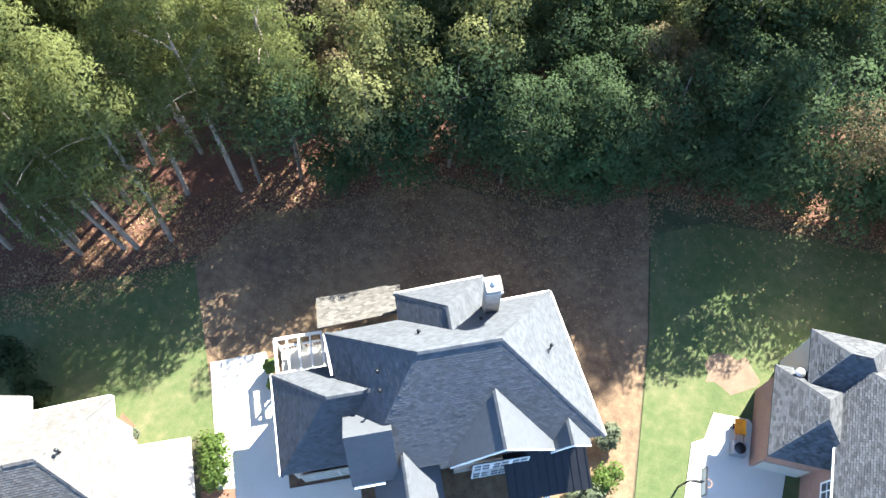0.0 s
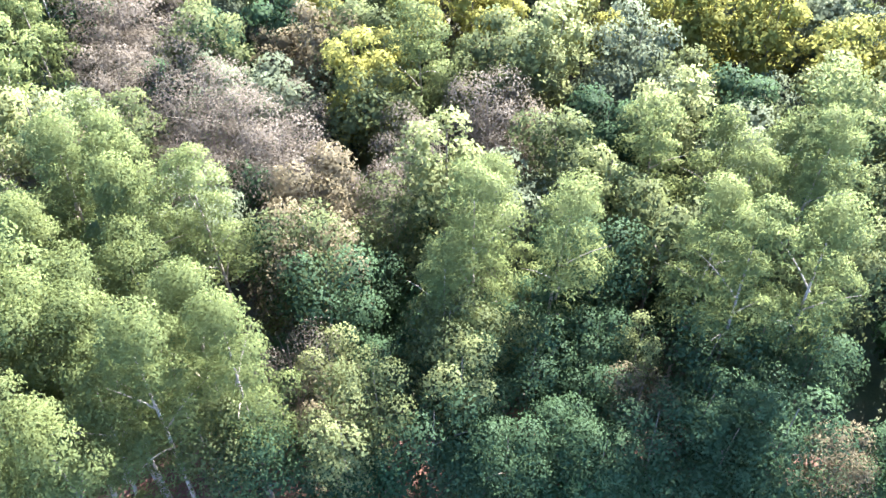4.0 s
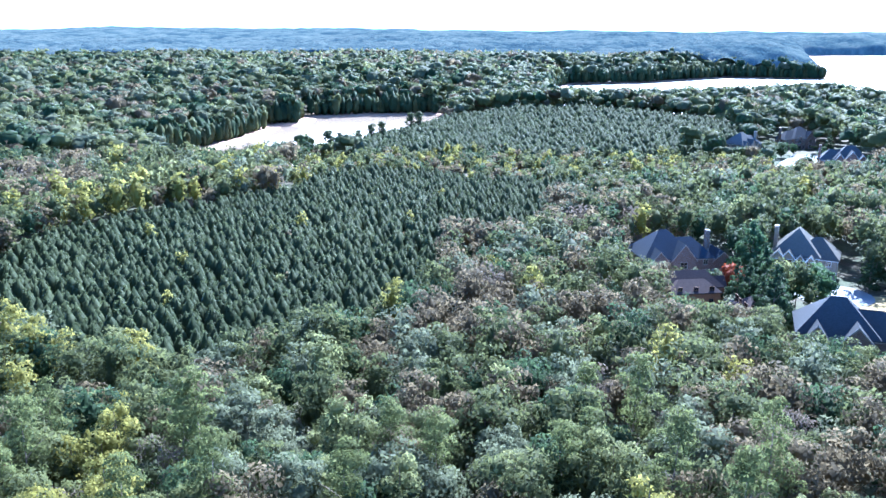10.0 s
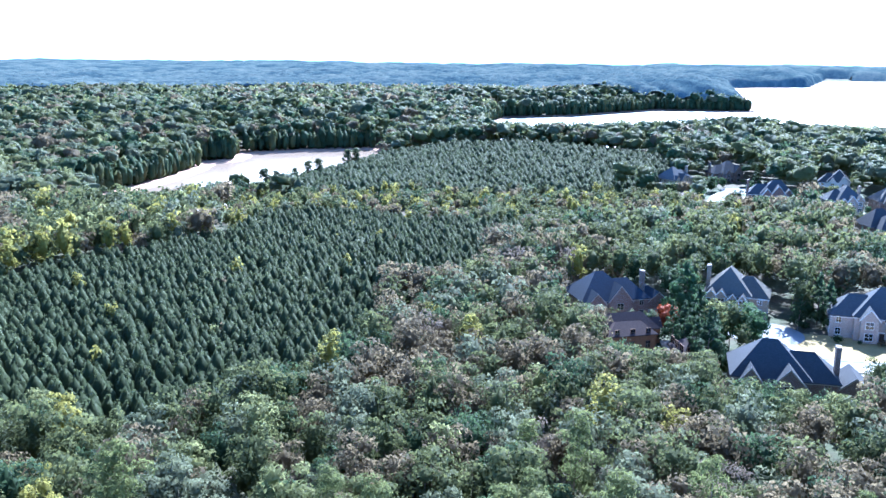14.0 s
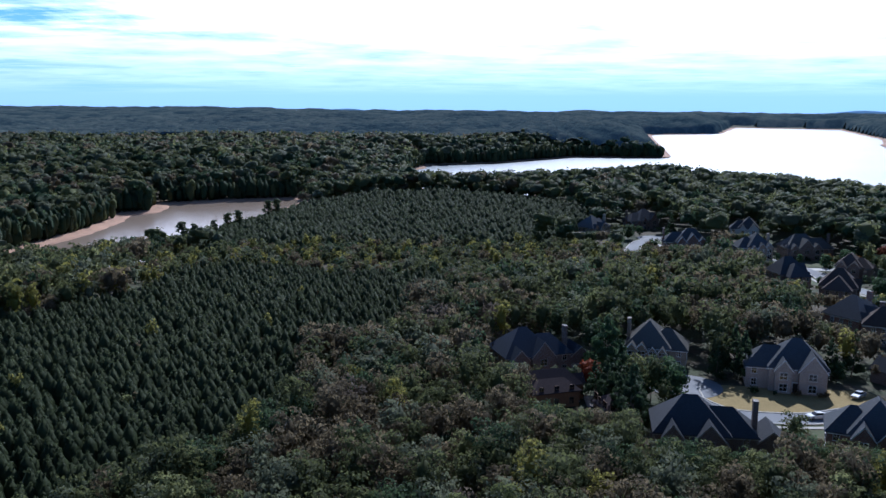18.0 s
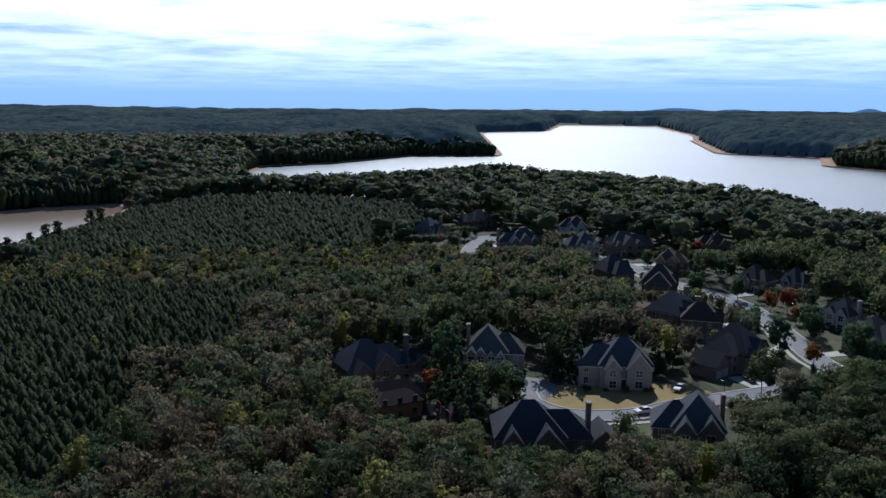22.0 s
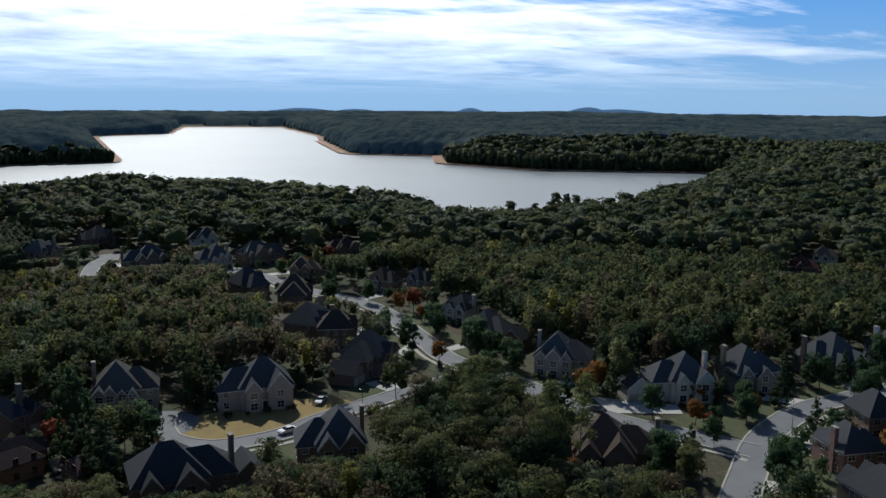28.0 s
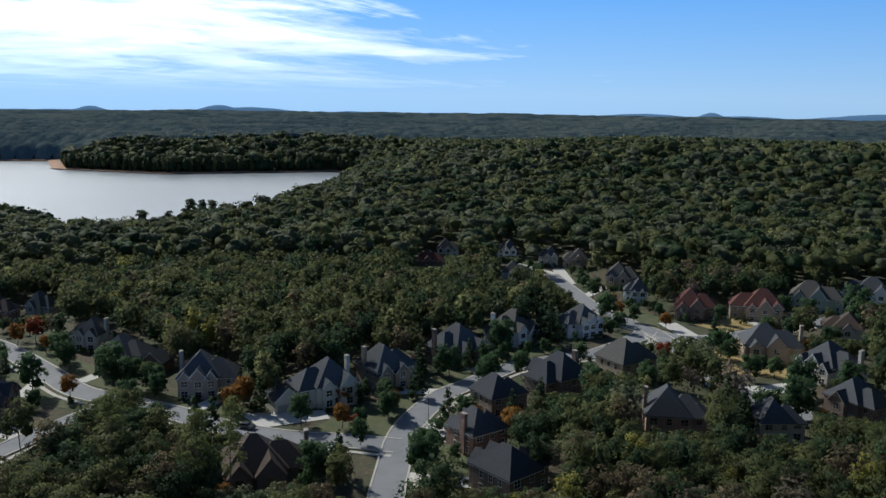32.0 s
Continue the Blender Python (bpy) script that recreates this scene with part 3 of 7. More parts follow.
def window_frame(w, h, mat):
    b, m = 0.09, 0.028
    return shared(("wf", w, h, mat), lambda: plate([-w / 2 - b, -w / 2, -m, m, w / 2, w / 2 + b], [-b * 1.4, 0, h / 2 - m, h / 2 + m, h, h + b],
                                                   [(1, 1), (3, 1), (1, 3), (3, 3)], -0.065, 0.02).mesh("window_frame", mat))


def panel_door(w, h, name, mat, cols, rows_):
    """A door slab with raised stiles and rails in front of sunk panels."""
    xs, zs = [-w / 2], [0.0]
    for i in range(cols):
        xs += [-w / 2 + i * w / cols + 0.07, -w / 2 + (i + 1) * w / cols - 0.07]
    for j in range(rows_):
        zs += [j * h / rows_ + 0.07, (j + 1) * h / rows_ - 0.07]
    xs, zs = xs + [w / 2], zs + [h]
    return shared(("pd", w, h, mat), lambda: plate(xs, zs, [(2 * i + 1, 2 * j + 1) for i in range(cols) for j in range(rows_)], -0.075, -0.03).mesh(name, mat))


def window(parent, x, y, z, turn, w=1.1, h=1.6, mat="white_trim"):
    """A sash window: frame and sill proud of the wall, glass set back in it."""
    f = part("window", window_frame(w, h, mat), parent, at=pose(x, y, z, 0, 0, turn))
    part("pane", shared(("pn", w, h), lambda: Shape().box(-w / 2, w / 2, -0.02, 0.01, 0, h).mesh("pane", "window_glass")), f)
    return f


def chimney(parent, x, y, z0, z1, mat, w=1.1, d=0.8):
    c = part("chimney", Shape().box(-w / 2, w / 2, -d / 2, d / 2, z0, z1).box(-w / 2 - 0.08, w / 2 + 0.08, -d / 2 - 0.08, d / 2 + 0.08, z1 - 0.35, z1 - 0.1).mesh("chimney", mat), parent, at=pose(x, y, 0))
    part("chimney_cap", Shape().box(-w / 2 - 0.05, w / 2 + 0.05, -d / 2 - 0.05, d / 2 + 0.05, z1 + 0.12, z1 + 0.2).box(-0.3, -0.2, -0.1, 0.1, z1, z1 + 0.13).box(0.2, 0.3, -0.1, 0.1, z1, z1 + 0.13).mesh("chimney_cap", "stone_wall"), c)
    return c


def house(x, y, front, w, roof, wall, label, d=12.0, tall=6.0, rise=4.2, gables=2, wing=1, pots=1, trim="white_trim", seed=0, gable_wall=None, z=None):
    """A two-storey house. front: the way it faces, degrees clockwise from +y."""
    rs = random.Random(seed * 7 + 3)
    base = new("house")
    base.matrix_basis = pose(x, y, height(x, y) if z is None else z, 0, 0, 180 - front)
    tagged(base, label, "house", "suburban houses")
    gw = gable_wall or wall
    # a tall main block, and a lower, shallower one set back at its side
    hand = rs.choice((-1, 1)) if not wing else (1 if wing > 0 else -1)
    mw, mx = 0.72 * w, -hand * 0.14 * w
    inner, outer = mx + hand * (mw / 2 - 0.3), hand * w / 2
    sx0, sx1, sy0 = min(inner, outer), max(inner, outer), -d / 2 + 1.5
    sd2, st = 0.74 * d, tall - 0.5
    part("wall", Shape().box(mx - mw / 2, mx + mw / 2, -d / 2, d / 2, -1.2, tall).mesh("wall", wall), base)
    part("side_wall", Shape().box(sx0, sx1, sy0, sy0 + sd2, -1.2, st).mesh("side_wall", gw), base)
    part("eave_trim", Shape().box(mx - mw / 2 - 0.42, mx + mw / 2 + 0.42, -d / 2 - 0.42, d / 2 + 0.42, tall - 0.26, tall - 0.02).mesh("eave_trim", trim), base)
    part("side_eave_trim", Shape().box(sx0 - 0.02, sx1 + 0.4, sy0 - 0.4, sy0 + sd2 + 0.4, st - 0.26, st - 0.02).mesh("side_eave_trim", trim), base)
    part("roof", hip_roof(mw, d, tall + 0.16, rise, cx=mx).mesh("roof", roof), base)
    reach = 0.5 * mw
    part("side_roof", hip_roof(sx1 - sx0 + reach, sd2, st + 0.16, rise * 0.74, cx=(sx0 + sx1) / 2 - hand * reach / 2, cy=sy0 + sd2 / 2).mesh("side_roof", roof), base)
    part("foundation", Shape().box(mx - mw / 2 - 0.05, mx + mw / 2 + 0.05, -d / 2 - 0.05, d / 2 + 0.05, -1.3, 0.3).mesh("foundation", "stone_wall"), base)

    def front_y(px):
        return -d / 2 if abs(px - mx) < mw / 2 else sy0

    def back_y(px):
        return d / 2 if abs(px - mx) < mw / 2 else sy0 + sd2
    # front gables, each a bay of its own that runs back into the main roof
    slots = {0: [], 1: [0.0], 2: [-0.27, 0.24], 3: [-0.33, 0.02, 0.34], 4: [-0.36, -0.13, 0.13, 0.36]}[gables]
    fronts = []
    for i, sl in enumerate(slots):
        gwid = mw * 0.46 if i == gables // 2 and gables < 4 else min(mw / (gables + 0.3), rs.uniform(3.2, 4.6))
        out, top, up = rs.uniform(0.7, 2.0), tall - rs.choice((0, 0, 0.9)), gwid * rs.uniform(0.54, 0.66)
        gx, y0 = mx + sl * mw * 0.98, -d / 2 - out
        bay = part("gable_bay", Shape().box(gx - gwid / 2, gx + gwid / 2, y0, -d / 2 + 0.05, -1.2, top).add(
            [(gx - gwid / 2, y0, top), (gx + gwid / 2, y0, top), (gx, y0, top + up), (gx - gwid / 2, y0 + 0.3, top), (gx + gwid / 2, y0 + 0.3, top), (gx, y0 + 0.3, top + up)],
            [(0, 1, 2), (5, 4, 3), (0, 2, 5, 3), (1, 4, 5, 2)]).mesh("gable_bay", gw if i % 2 == 0 else wall), base)
        part("gable_roof", gable_roof(gx - gwid / 2, gx + gwid / 2, y0, -0.4, top + 0.05, up).mesh("gable_roof", roof), bay)
        part("rake_trim", rake_trim(gx - gwid / 2, gx + gwid / 2, y0 - 0.42, top + 0.18, up).mesh("rake_trim", trim), bay)
        window(bay, gx, y0, 3.5, 0, 1.7, 1.6, trim)
        window(bay, gx, y0, 0.7, 0, 1.7, 1.7, trim)
        fronts.append((gx, gwid))
    # garage wing, lower, to one side
    if wing:
        sd = 1 if wing > 0 else -1
        ww, wd, wt = 6.8, 7.6, 3.6
        wx = sd * (w / 2 + ww / 2 - 0.4)
        g = part("garage", Shape().box(wx - ww / 2, wx + ww / 2, -wd / 2, wd / 2, -1.2, wt).wedge(wx - ww / 2, wx + ww / 2, -wd / 2, wd / 2, wt, wt + 2.9).mesh("garage", wall), base)
        part("garage_roof", gable_roof(wx - ww / 2, wx + ww / 2, -wd / 2, wd / 2, wt + 0.04, 2.9).mesh("garage_roof", roof), g)
        part("rake_trim", rake_trim(wx - ww / 2, wx + ww / 2, -wd / 2 - 0.42, wt + 0.17, 2.9).mesh("rake_trim", trim), g)
        for k in (-1, 1):
            gd = part("garage_door", shared("gd", lambda: Shape().box(-1.35, 1.35, -0.035, 0.02, 0, 2.2).mesh("garage_door", "garage_paint")), g, at=pose(wx + k * 1.6, -wd / 2 - 0.01, 0.02))
            part("panel_frame", panel_door(2.7, 2.2, "panel_frame", "garage_paint", 4, 4), gd)
    # windows on the free stretches of each side
    def free(px):
        return all(abs(px - gx) > gwid / 2 + 0.8 for gx, gwid in fronts)
    n = max(3, int(w / 3.4))
    toward = math.radians(front) - math.atan2(-x, -y)

    def shown(side):
        """Whether a side of the house, turned by this many degrees from its front, can be seen from over the near wood."""
        return math.cos(toward + math.radians(side)) > -0.35 or math.hypot(x, y) < 120
    for i in range(n):
        px = -w / 2 + (i + 0.5) * w / n
        for zz in (0.8, 3.7):
            if shown(0) and free(px) and not (zz < 1 and abs(px) < 1.4):
                window(base, px, front_y(px), zz, 0, 1.1, 1.6, trim)
            if shown(180):
                window(base, -px, back_y(-px), zz, 180, 1.2 if i % 2 else 1.7, 1.6, trim)
    for i in range(3):
        py = sy0 + (i + 0.5) * sd2 / 3
        if shown(90):
            window(base, -w / 2, py, 3.7, -90, 1.0, 1.5, trim)
        if shown(-90):
            window(base, w / 2, py, 3.7, 90, 1.0, 1.5, trim)
        if wing <= 0 and shown(-90):
            window(base, w / 2, py, 0.8, 90, 1.0, 1.5, trim)
        if wing >= 0 and shown(90):
            window(base, -w / 2, py, 0.8, -90, 1.0, 1.5, trim)
    door_x = mx if free(mx) else fronts[0][0] + fronts[0][1] / 2 + 1.0
    door = part("front_door", shared("fd", lambda: Shape().box(-0.55, 0.55, -0.04, 0.02, 0.1, 2.3).mesh("front_door", "dark_door")), base, at=pose(door_x, -d / 2, 0))
    part("door_panel", panel_door(1.06, 2.15, "door_panel", "dark_door", 2, 3), door, at=pose(0, 0, 0.12))
    part("door_frame", shared(("df", trim), lambda: plate([-0.78, -0.56, 0.56, 0.78], [0.0, 2.32, 2.62], [(1, 0)], -0.1, 0.02).mesh("door_frame", trim)), door)
    part("door_step", Shape().box(-1.3, 1.3, -1.5, 0, -0.6, 0.08).mesh("door_step", "concrete"), door)
    if pots:
        chimney(base, (w / 2 + 0.2) * (1 if pots > 0 else -1) * 0.98, rs.uniform(-0.5, 1.5), -1.2, tall + rise - 0.4, wall, 0.9, 1.5)
    for k in range(2):
        vx = mx + rs.uniform(-0.12, 0.12) * mw
        part("vent_pipe", shared("vp", lambda: tube([(0, 0, -0.3, 0.05), (0, 0, 0.55, 0.05)], 7, "vent_pipe", "dark_metal")), base, at=pose(vx, d * 0.22, tall + rise * 0.62))
    return base


def tube(rings, sides, name, mat, smooth=True):
    """A tapered round bar through (x, y, z, radius) stations."""
    v, f = [], []
    for x, y, z, r in rings:
        v += [(x + r * math.cos(6.2832 * k / sides), y + r * math.sin(6.2832 * k / sides), z) for k in range(sides)]
    for i in range(len(rings) - 1):
        for k in range(sides):
            a, b = i * sides + k, i * sides + (k + 1) % sides
            f.append((a, b, b + sides, a + sides))
    f += [tuple(range(sides))[::-1], tuple(range(len(v) - sides, len(v)))]
    return mesh_of(name, v, f, mat, smooth)


# x, y of the middle, facing, width, roof, wall, gables, wing, chimney, trim, words
ANNEXE = [(33, 181, 60, 11), (44, 176, 80, 8.5)]
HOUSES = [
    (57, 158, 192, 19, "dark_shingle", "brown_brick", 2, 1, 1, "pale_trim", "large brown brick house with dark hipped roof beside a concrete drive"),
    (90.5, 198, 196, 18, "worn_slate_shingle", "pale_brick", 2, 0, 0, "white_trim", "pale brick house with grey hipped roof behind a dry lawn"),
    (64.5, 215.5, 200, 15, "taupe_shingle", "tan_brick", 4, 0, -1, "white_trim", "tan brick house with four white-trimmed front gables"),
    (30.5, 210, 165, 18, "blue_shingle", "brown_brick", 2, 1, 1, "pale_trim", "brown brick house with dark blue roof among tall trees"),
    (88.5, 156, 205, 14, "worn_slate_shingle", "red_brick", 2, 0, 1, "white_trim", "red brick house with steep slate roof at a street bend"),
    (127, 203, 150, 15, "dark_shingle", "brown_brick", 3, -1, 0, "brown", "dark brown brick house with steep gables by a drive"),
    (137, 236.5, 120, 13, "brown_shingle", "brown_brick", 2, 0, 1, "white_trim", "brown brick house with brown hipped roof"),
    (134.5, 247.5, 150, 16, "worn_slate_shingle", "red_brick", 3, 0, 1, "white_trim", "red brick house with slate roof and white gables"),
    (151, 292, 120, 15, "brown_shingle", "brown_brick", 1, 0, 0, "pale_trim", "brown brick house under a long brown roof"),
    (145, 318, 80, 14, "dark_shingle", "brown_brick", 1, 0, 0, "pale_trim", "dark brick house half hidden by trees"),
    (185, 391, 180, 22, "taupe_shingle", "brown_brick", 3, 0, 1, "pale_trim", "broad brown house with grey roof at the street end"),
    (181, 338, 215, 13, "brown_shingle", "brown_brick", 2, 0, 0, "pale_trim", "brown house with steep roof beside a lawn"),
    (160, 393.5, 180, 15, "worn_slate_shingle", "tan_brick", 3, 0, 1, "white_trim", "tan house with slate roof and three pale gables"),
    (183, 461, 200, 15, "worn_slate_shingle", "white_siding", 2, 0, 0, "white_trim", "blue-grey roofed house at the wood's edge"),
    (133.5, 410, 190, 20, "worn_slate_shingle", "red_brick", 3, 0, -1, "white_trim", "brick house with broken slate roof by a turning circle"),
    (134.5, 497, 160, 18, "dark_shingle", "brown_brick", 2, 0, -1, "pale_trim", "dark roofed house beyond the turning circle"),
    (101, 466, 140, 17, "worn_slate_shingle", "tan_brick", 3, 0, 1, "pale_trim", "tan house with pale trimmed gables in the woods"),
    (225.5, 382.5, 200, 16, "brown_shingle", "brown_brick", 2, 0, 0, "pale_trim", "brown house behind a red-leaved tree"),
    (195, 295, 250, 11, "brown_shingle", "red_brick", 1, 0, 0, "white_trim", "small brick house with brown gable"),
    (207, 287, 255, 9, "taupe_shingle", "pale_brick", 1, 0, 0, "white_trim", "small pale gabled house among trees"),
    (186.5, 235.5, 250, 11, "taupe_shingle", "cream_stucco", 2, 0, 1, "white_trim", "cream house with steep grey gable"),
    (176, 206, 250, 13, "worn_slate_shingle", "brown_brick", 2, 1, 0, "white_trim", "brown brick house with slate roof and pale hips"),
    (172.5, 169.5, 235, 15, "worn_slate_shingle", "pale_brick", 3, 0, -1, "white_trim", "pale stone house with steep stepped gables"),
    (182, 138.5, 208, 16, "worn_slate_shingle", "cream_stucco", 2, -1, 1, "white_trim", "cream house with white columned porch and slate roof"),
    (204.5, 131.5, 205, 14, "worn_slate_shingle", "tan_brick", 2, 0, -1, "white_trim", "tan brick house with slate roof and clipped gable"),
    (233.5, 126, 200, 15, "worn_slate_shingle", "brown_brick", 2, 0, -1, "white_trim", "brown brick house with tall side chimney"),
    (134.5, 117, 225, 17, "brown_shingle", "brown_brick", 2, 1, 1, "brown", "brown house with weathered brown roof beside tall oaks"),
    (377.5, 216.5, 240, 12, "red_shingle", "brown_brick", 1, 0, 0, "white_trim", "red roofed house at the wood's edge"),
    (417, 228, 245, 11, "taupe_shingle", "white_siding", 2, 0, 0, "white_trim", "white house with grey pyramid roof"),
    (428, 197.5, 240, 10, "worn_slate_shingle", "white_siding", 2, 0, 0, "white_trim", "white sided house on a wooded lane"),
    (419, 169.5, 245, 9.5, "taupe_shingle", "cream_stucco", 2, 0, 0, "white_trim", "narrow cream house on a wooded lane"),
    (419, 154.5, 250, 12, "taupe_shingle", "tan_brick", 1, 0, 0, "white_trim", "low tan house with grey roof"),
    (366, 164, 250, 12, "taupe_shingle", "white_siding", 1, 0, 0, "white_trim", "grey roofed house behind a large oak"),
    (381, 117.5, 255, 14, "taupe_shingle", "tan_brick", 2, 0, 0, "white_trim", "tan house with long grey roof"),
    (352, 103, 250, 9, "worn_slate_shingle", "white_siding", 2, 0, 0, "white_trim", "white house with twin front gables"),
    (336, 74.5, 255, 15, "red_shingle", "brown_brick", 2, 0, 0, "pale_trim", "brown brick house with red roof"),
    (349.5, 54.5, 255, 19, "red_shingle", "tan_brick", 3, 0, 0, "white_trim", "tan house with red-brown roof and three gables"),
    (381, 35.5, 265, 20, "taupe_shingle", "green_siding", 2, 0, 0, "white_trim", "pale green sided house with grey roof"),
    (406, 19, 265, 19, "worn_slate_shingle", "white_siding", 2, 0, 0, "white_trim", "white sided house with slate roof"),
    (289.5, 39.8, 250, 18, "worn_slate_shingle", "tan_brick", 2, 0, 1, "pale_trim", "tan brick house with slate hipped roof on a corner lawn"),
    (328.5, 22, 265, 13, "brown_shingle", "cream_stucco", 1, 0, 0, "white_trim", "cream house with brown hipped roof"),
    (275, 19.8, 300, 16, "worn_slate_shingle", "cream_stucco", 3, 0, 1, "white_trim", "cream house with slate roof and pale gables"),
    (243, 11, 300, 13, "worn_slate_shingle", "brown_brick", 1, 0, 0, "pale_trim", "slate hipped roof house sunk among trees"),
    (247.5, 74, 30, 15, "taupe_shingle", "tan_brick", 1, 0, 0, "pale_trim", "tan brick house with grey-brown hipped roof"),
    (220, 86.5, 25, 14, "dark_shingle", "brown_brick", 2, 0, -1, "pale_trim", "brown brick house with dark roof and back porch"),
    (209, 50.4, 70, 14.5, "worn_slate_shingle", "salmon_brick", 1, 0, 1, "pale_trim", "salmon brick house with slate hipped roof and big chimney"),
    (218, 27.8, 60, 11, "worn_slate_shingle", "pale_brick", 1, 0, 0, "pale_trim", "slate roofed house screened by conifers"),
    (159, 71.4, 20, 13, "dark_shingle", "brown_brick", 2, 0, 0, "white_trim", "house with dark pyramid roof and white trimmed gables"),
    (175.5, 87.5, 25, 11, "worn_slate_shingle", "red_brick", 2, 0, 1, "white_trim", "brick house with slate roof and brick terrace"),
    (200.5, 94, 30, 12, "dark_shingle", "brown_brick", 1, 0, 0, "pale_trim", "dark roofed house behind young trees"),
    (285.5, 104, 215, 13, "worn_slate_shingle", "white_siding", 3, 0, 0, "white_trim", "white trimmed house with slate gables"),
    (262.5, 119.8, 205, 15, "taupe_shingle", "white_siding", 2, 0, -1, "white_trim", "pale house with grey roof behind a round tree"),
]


def build_houses():
    for i, (x, y, f, w, roof, wall, g, wing, pot, trim, label) in enumerate(HOUSES):
        tall = 5.8 if w > 12 else 5.4
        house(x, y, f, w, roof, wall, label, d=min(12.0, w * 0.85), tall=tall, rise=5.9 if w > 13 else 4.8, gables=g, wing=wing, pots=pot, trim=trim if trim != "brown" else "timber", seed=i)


build_houses()

# ---- streets, drives and lawns ----
ROADS = [
    ([(67, 199), (64.5, 188), (71, 177.5), (86, 174.5), (98, 177.5), (111, 179.5), (125, 181.5), (141, 183), (154, 184)], 6.2),
    ([(170, 345), (167, 322), (172, 300), (174, 283), (172, 261), (160, 220), (154, 201), (154, 188), (155, 167), (154, 146), (157, 129), (162, 117), (166, 104)], 7.5),
    ([(128, 84), (143, 92.5), (154, 98), (172, 106.5), (188, 110.5), (203, 112), (216, 110), (236, 106.5), (254, 96.5), (265, 89.5), (292, 84), (306, 84)], 7.0),
    ([(306, 84), (281, 65), (262, 53), (248, 41), (239, 33)], 7.0),
    ([(393, 157), (360, 134), (330, 112), (308, 88), (299, 70), (315, 55), (343, 39), (364, 27), (400, 10), (440, -12)], 7.0),
    ([(106, 405), (113, 425), (121, 443), (133, 456)], 6.5),
    ([(164, 377), (169, 362), (170, 345)], 6.5),
]
DRIVES = [
    ([(71.5, 177), (75.5, 177), (74.5, 152), (66.5, 151)], "concrete"),
    ([(123, 180), (128, 181), (128, 194), (121, 194)], "concrete"),
    ([(163, 150), (176, 133), (172, 128), (158, 139)], "concrete"),
    ([(203, 113), (208, 113), (200, 128), (194, 127)], "concrete"),
    ([(222, 110), (227, 109), (236, 121), (230, 122)], "concrete"),
    ([(160, 205), (160, 209), (172, 211), (172, 206)], "concrete"),
    ([(157, 222), (160, 219), (144, 208), (141, 211)], "concrete"),
    ([(169, 253), (171, 258), (146, 243), (146, 238)], "concrete"),
    ([(156, 160), (156, 164), (168, 165), (168, 160)], "concrete"),
    ([(176, 107), (183, 108), (180, 92), (173, 93)], "concrete"),
    ([(210, 111), (213, 110), (214, 97), (210, 97)], "concrete"),
    ([(150, 96), (154, 97), (160, 80), (155, 79)], "concrete"),
    ([(246, 38), (250, 45), (266, 30), (262, 24)], "concrete"),
    ([(300, 70), (304, 64), (322, 78), (318, 84)], "concrete"),
    ([(330, 48), (334, 45), (344, 52), (341, 57)], "concrete"),
    ([(316, 55), (313, 48), (298, 44), (298, 49)], "concrete"),
    ([(344, 39), (349, 36), (372, 36), (372, 41)], "concrete"),
    ([(348, 126), (352, 122), (376, 122), (376, 127)], "concrete"),
    ([(370, 141), (376, 138), (412, 158), (408, 163)], "concrete"),
    ([(393, 156), (397, 154), (420, 192), (416, 195)], "concrete"),
    ([(168, 362), (168, 357), (196, 352), (190, 362)], "concrete"),
    ([(120, 440), (126, 440), (134, 416), (128, 415)], "concrete"),
    ([(174, 290), (176, 283), (192, 287), (192, 292)], "concrete"),
]
LAWNS = [
    ([(66, 199), (67.5, 186), (73, 180.5), (86, 177.8), (97, 180.5), (111, 184), (108, 192), (84, 196)], "lawn_dry"),
    ([(76.5, 176), (75.5, 153), (82, 150), (95, 168), (96, 175)], "lawn_patchy"),
    ([(113, 184), (125, 185), (124, 193), (113, 195)], "lawn_patchy"),
    ([(158, 128), (178, 128), (196, 124), (198, 114), (186, 112), (168, 108.5), (163, 116)], "lawn_patchy"),
    ([(160, 99), (174, 104), (176, 93), (164, 84), (150, 80), (146, 91)], "lawn_patchy"),
    ([(158, 140), (160, 218), (173, 256), (180, 252), (172, 215), (165, 180), (164, 140)], "lawn_patchy"),
    ([(150, 140), (150, 215), (166, 256), (160, 258), (142, 215), (143, 190), (148, 165)], "lawn_patchy"),
    ([(206, 114), (232, 110), (250, 103), (252, 112), (232, 121), (208, 124)], "lawn_patchy"),
    ([(302, 68), (284, 62), (266, 50), (268, 30), (284, 32), (300, 44), (312, 52)], "lawn_dry"),
    ([(317, 60), (344, 44), (366, 32), (374, 40), (346, 60), (324, 72)], "lawn_dry"),
    ([(310, 92), (330, 116), (344, 112), (330, 86), (306, 80)], "lawn_patchy"),
    ([(183, 110), (206, 109), (200, 98), (180, 96)], "lawn_patchy"),
    ([(163, 372), (160, 352), (148, 356), (150, 384)], "lawn_patchy"),
    ([(172, 366), (196, 366), (196, 384), (174, 384)], "lawn_patchy"),
    ([(134, 454), (124, 434), (118, 404), (126, 402), (146, 450)], "lawn_patchy"),
    ([(168, 300), (160, 300), (156, 330), (164, 344)], "lawn_patchy"),
    ([(214, 116), (246, 108), (262, 100), (268, 110), (240, 118)], "lawn_patchy"),
]


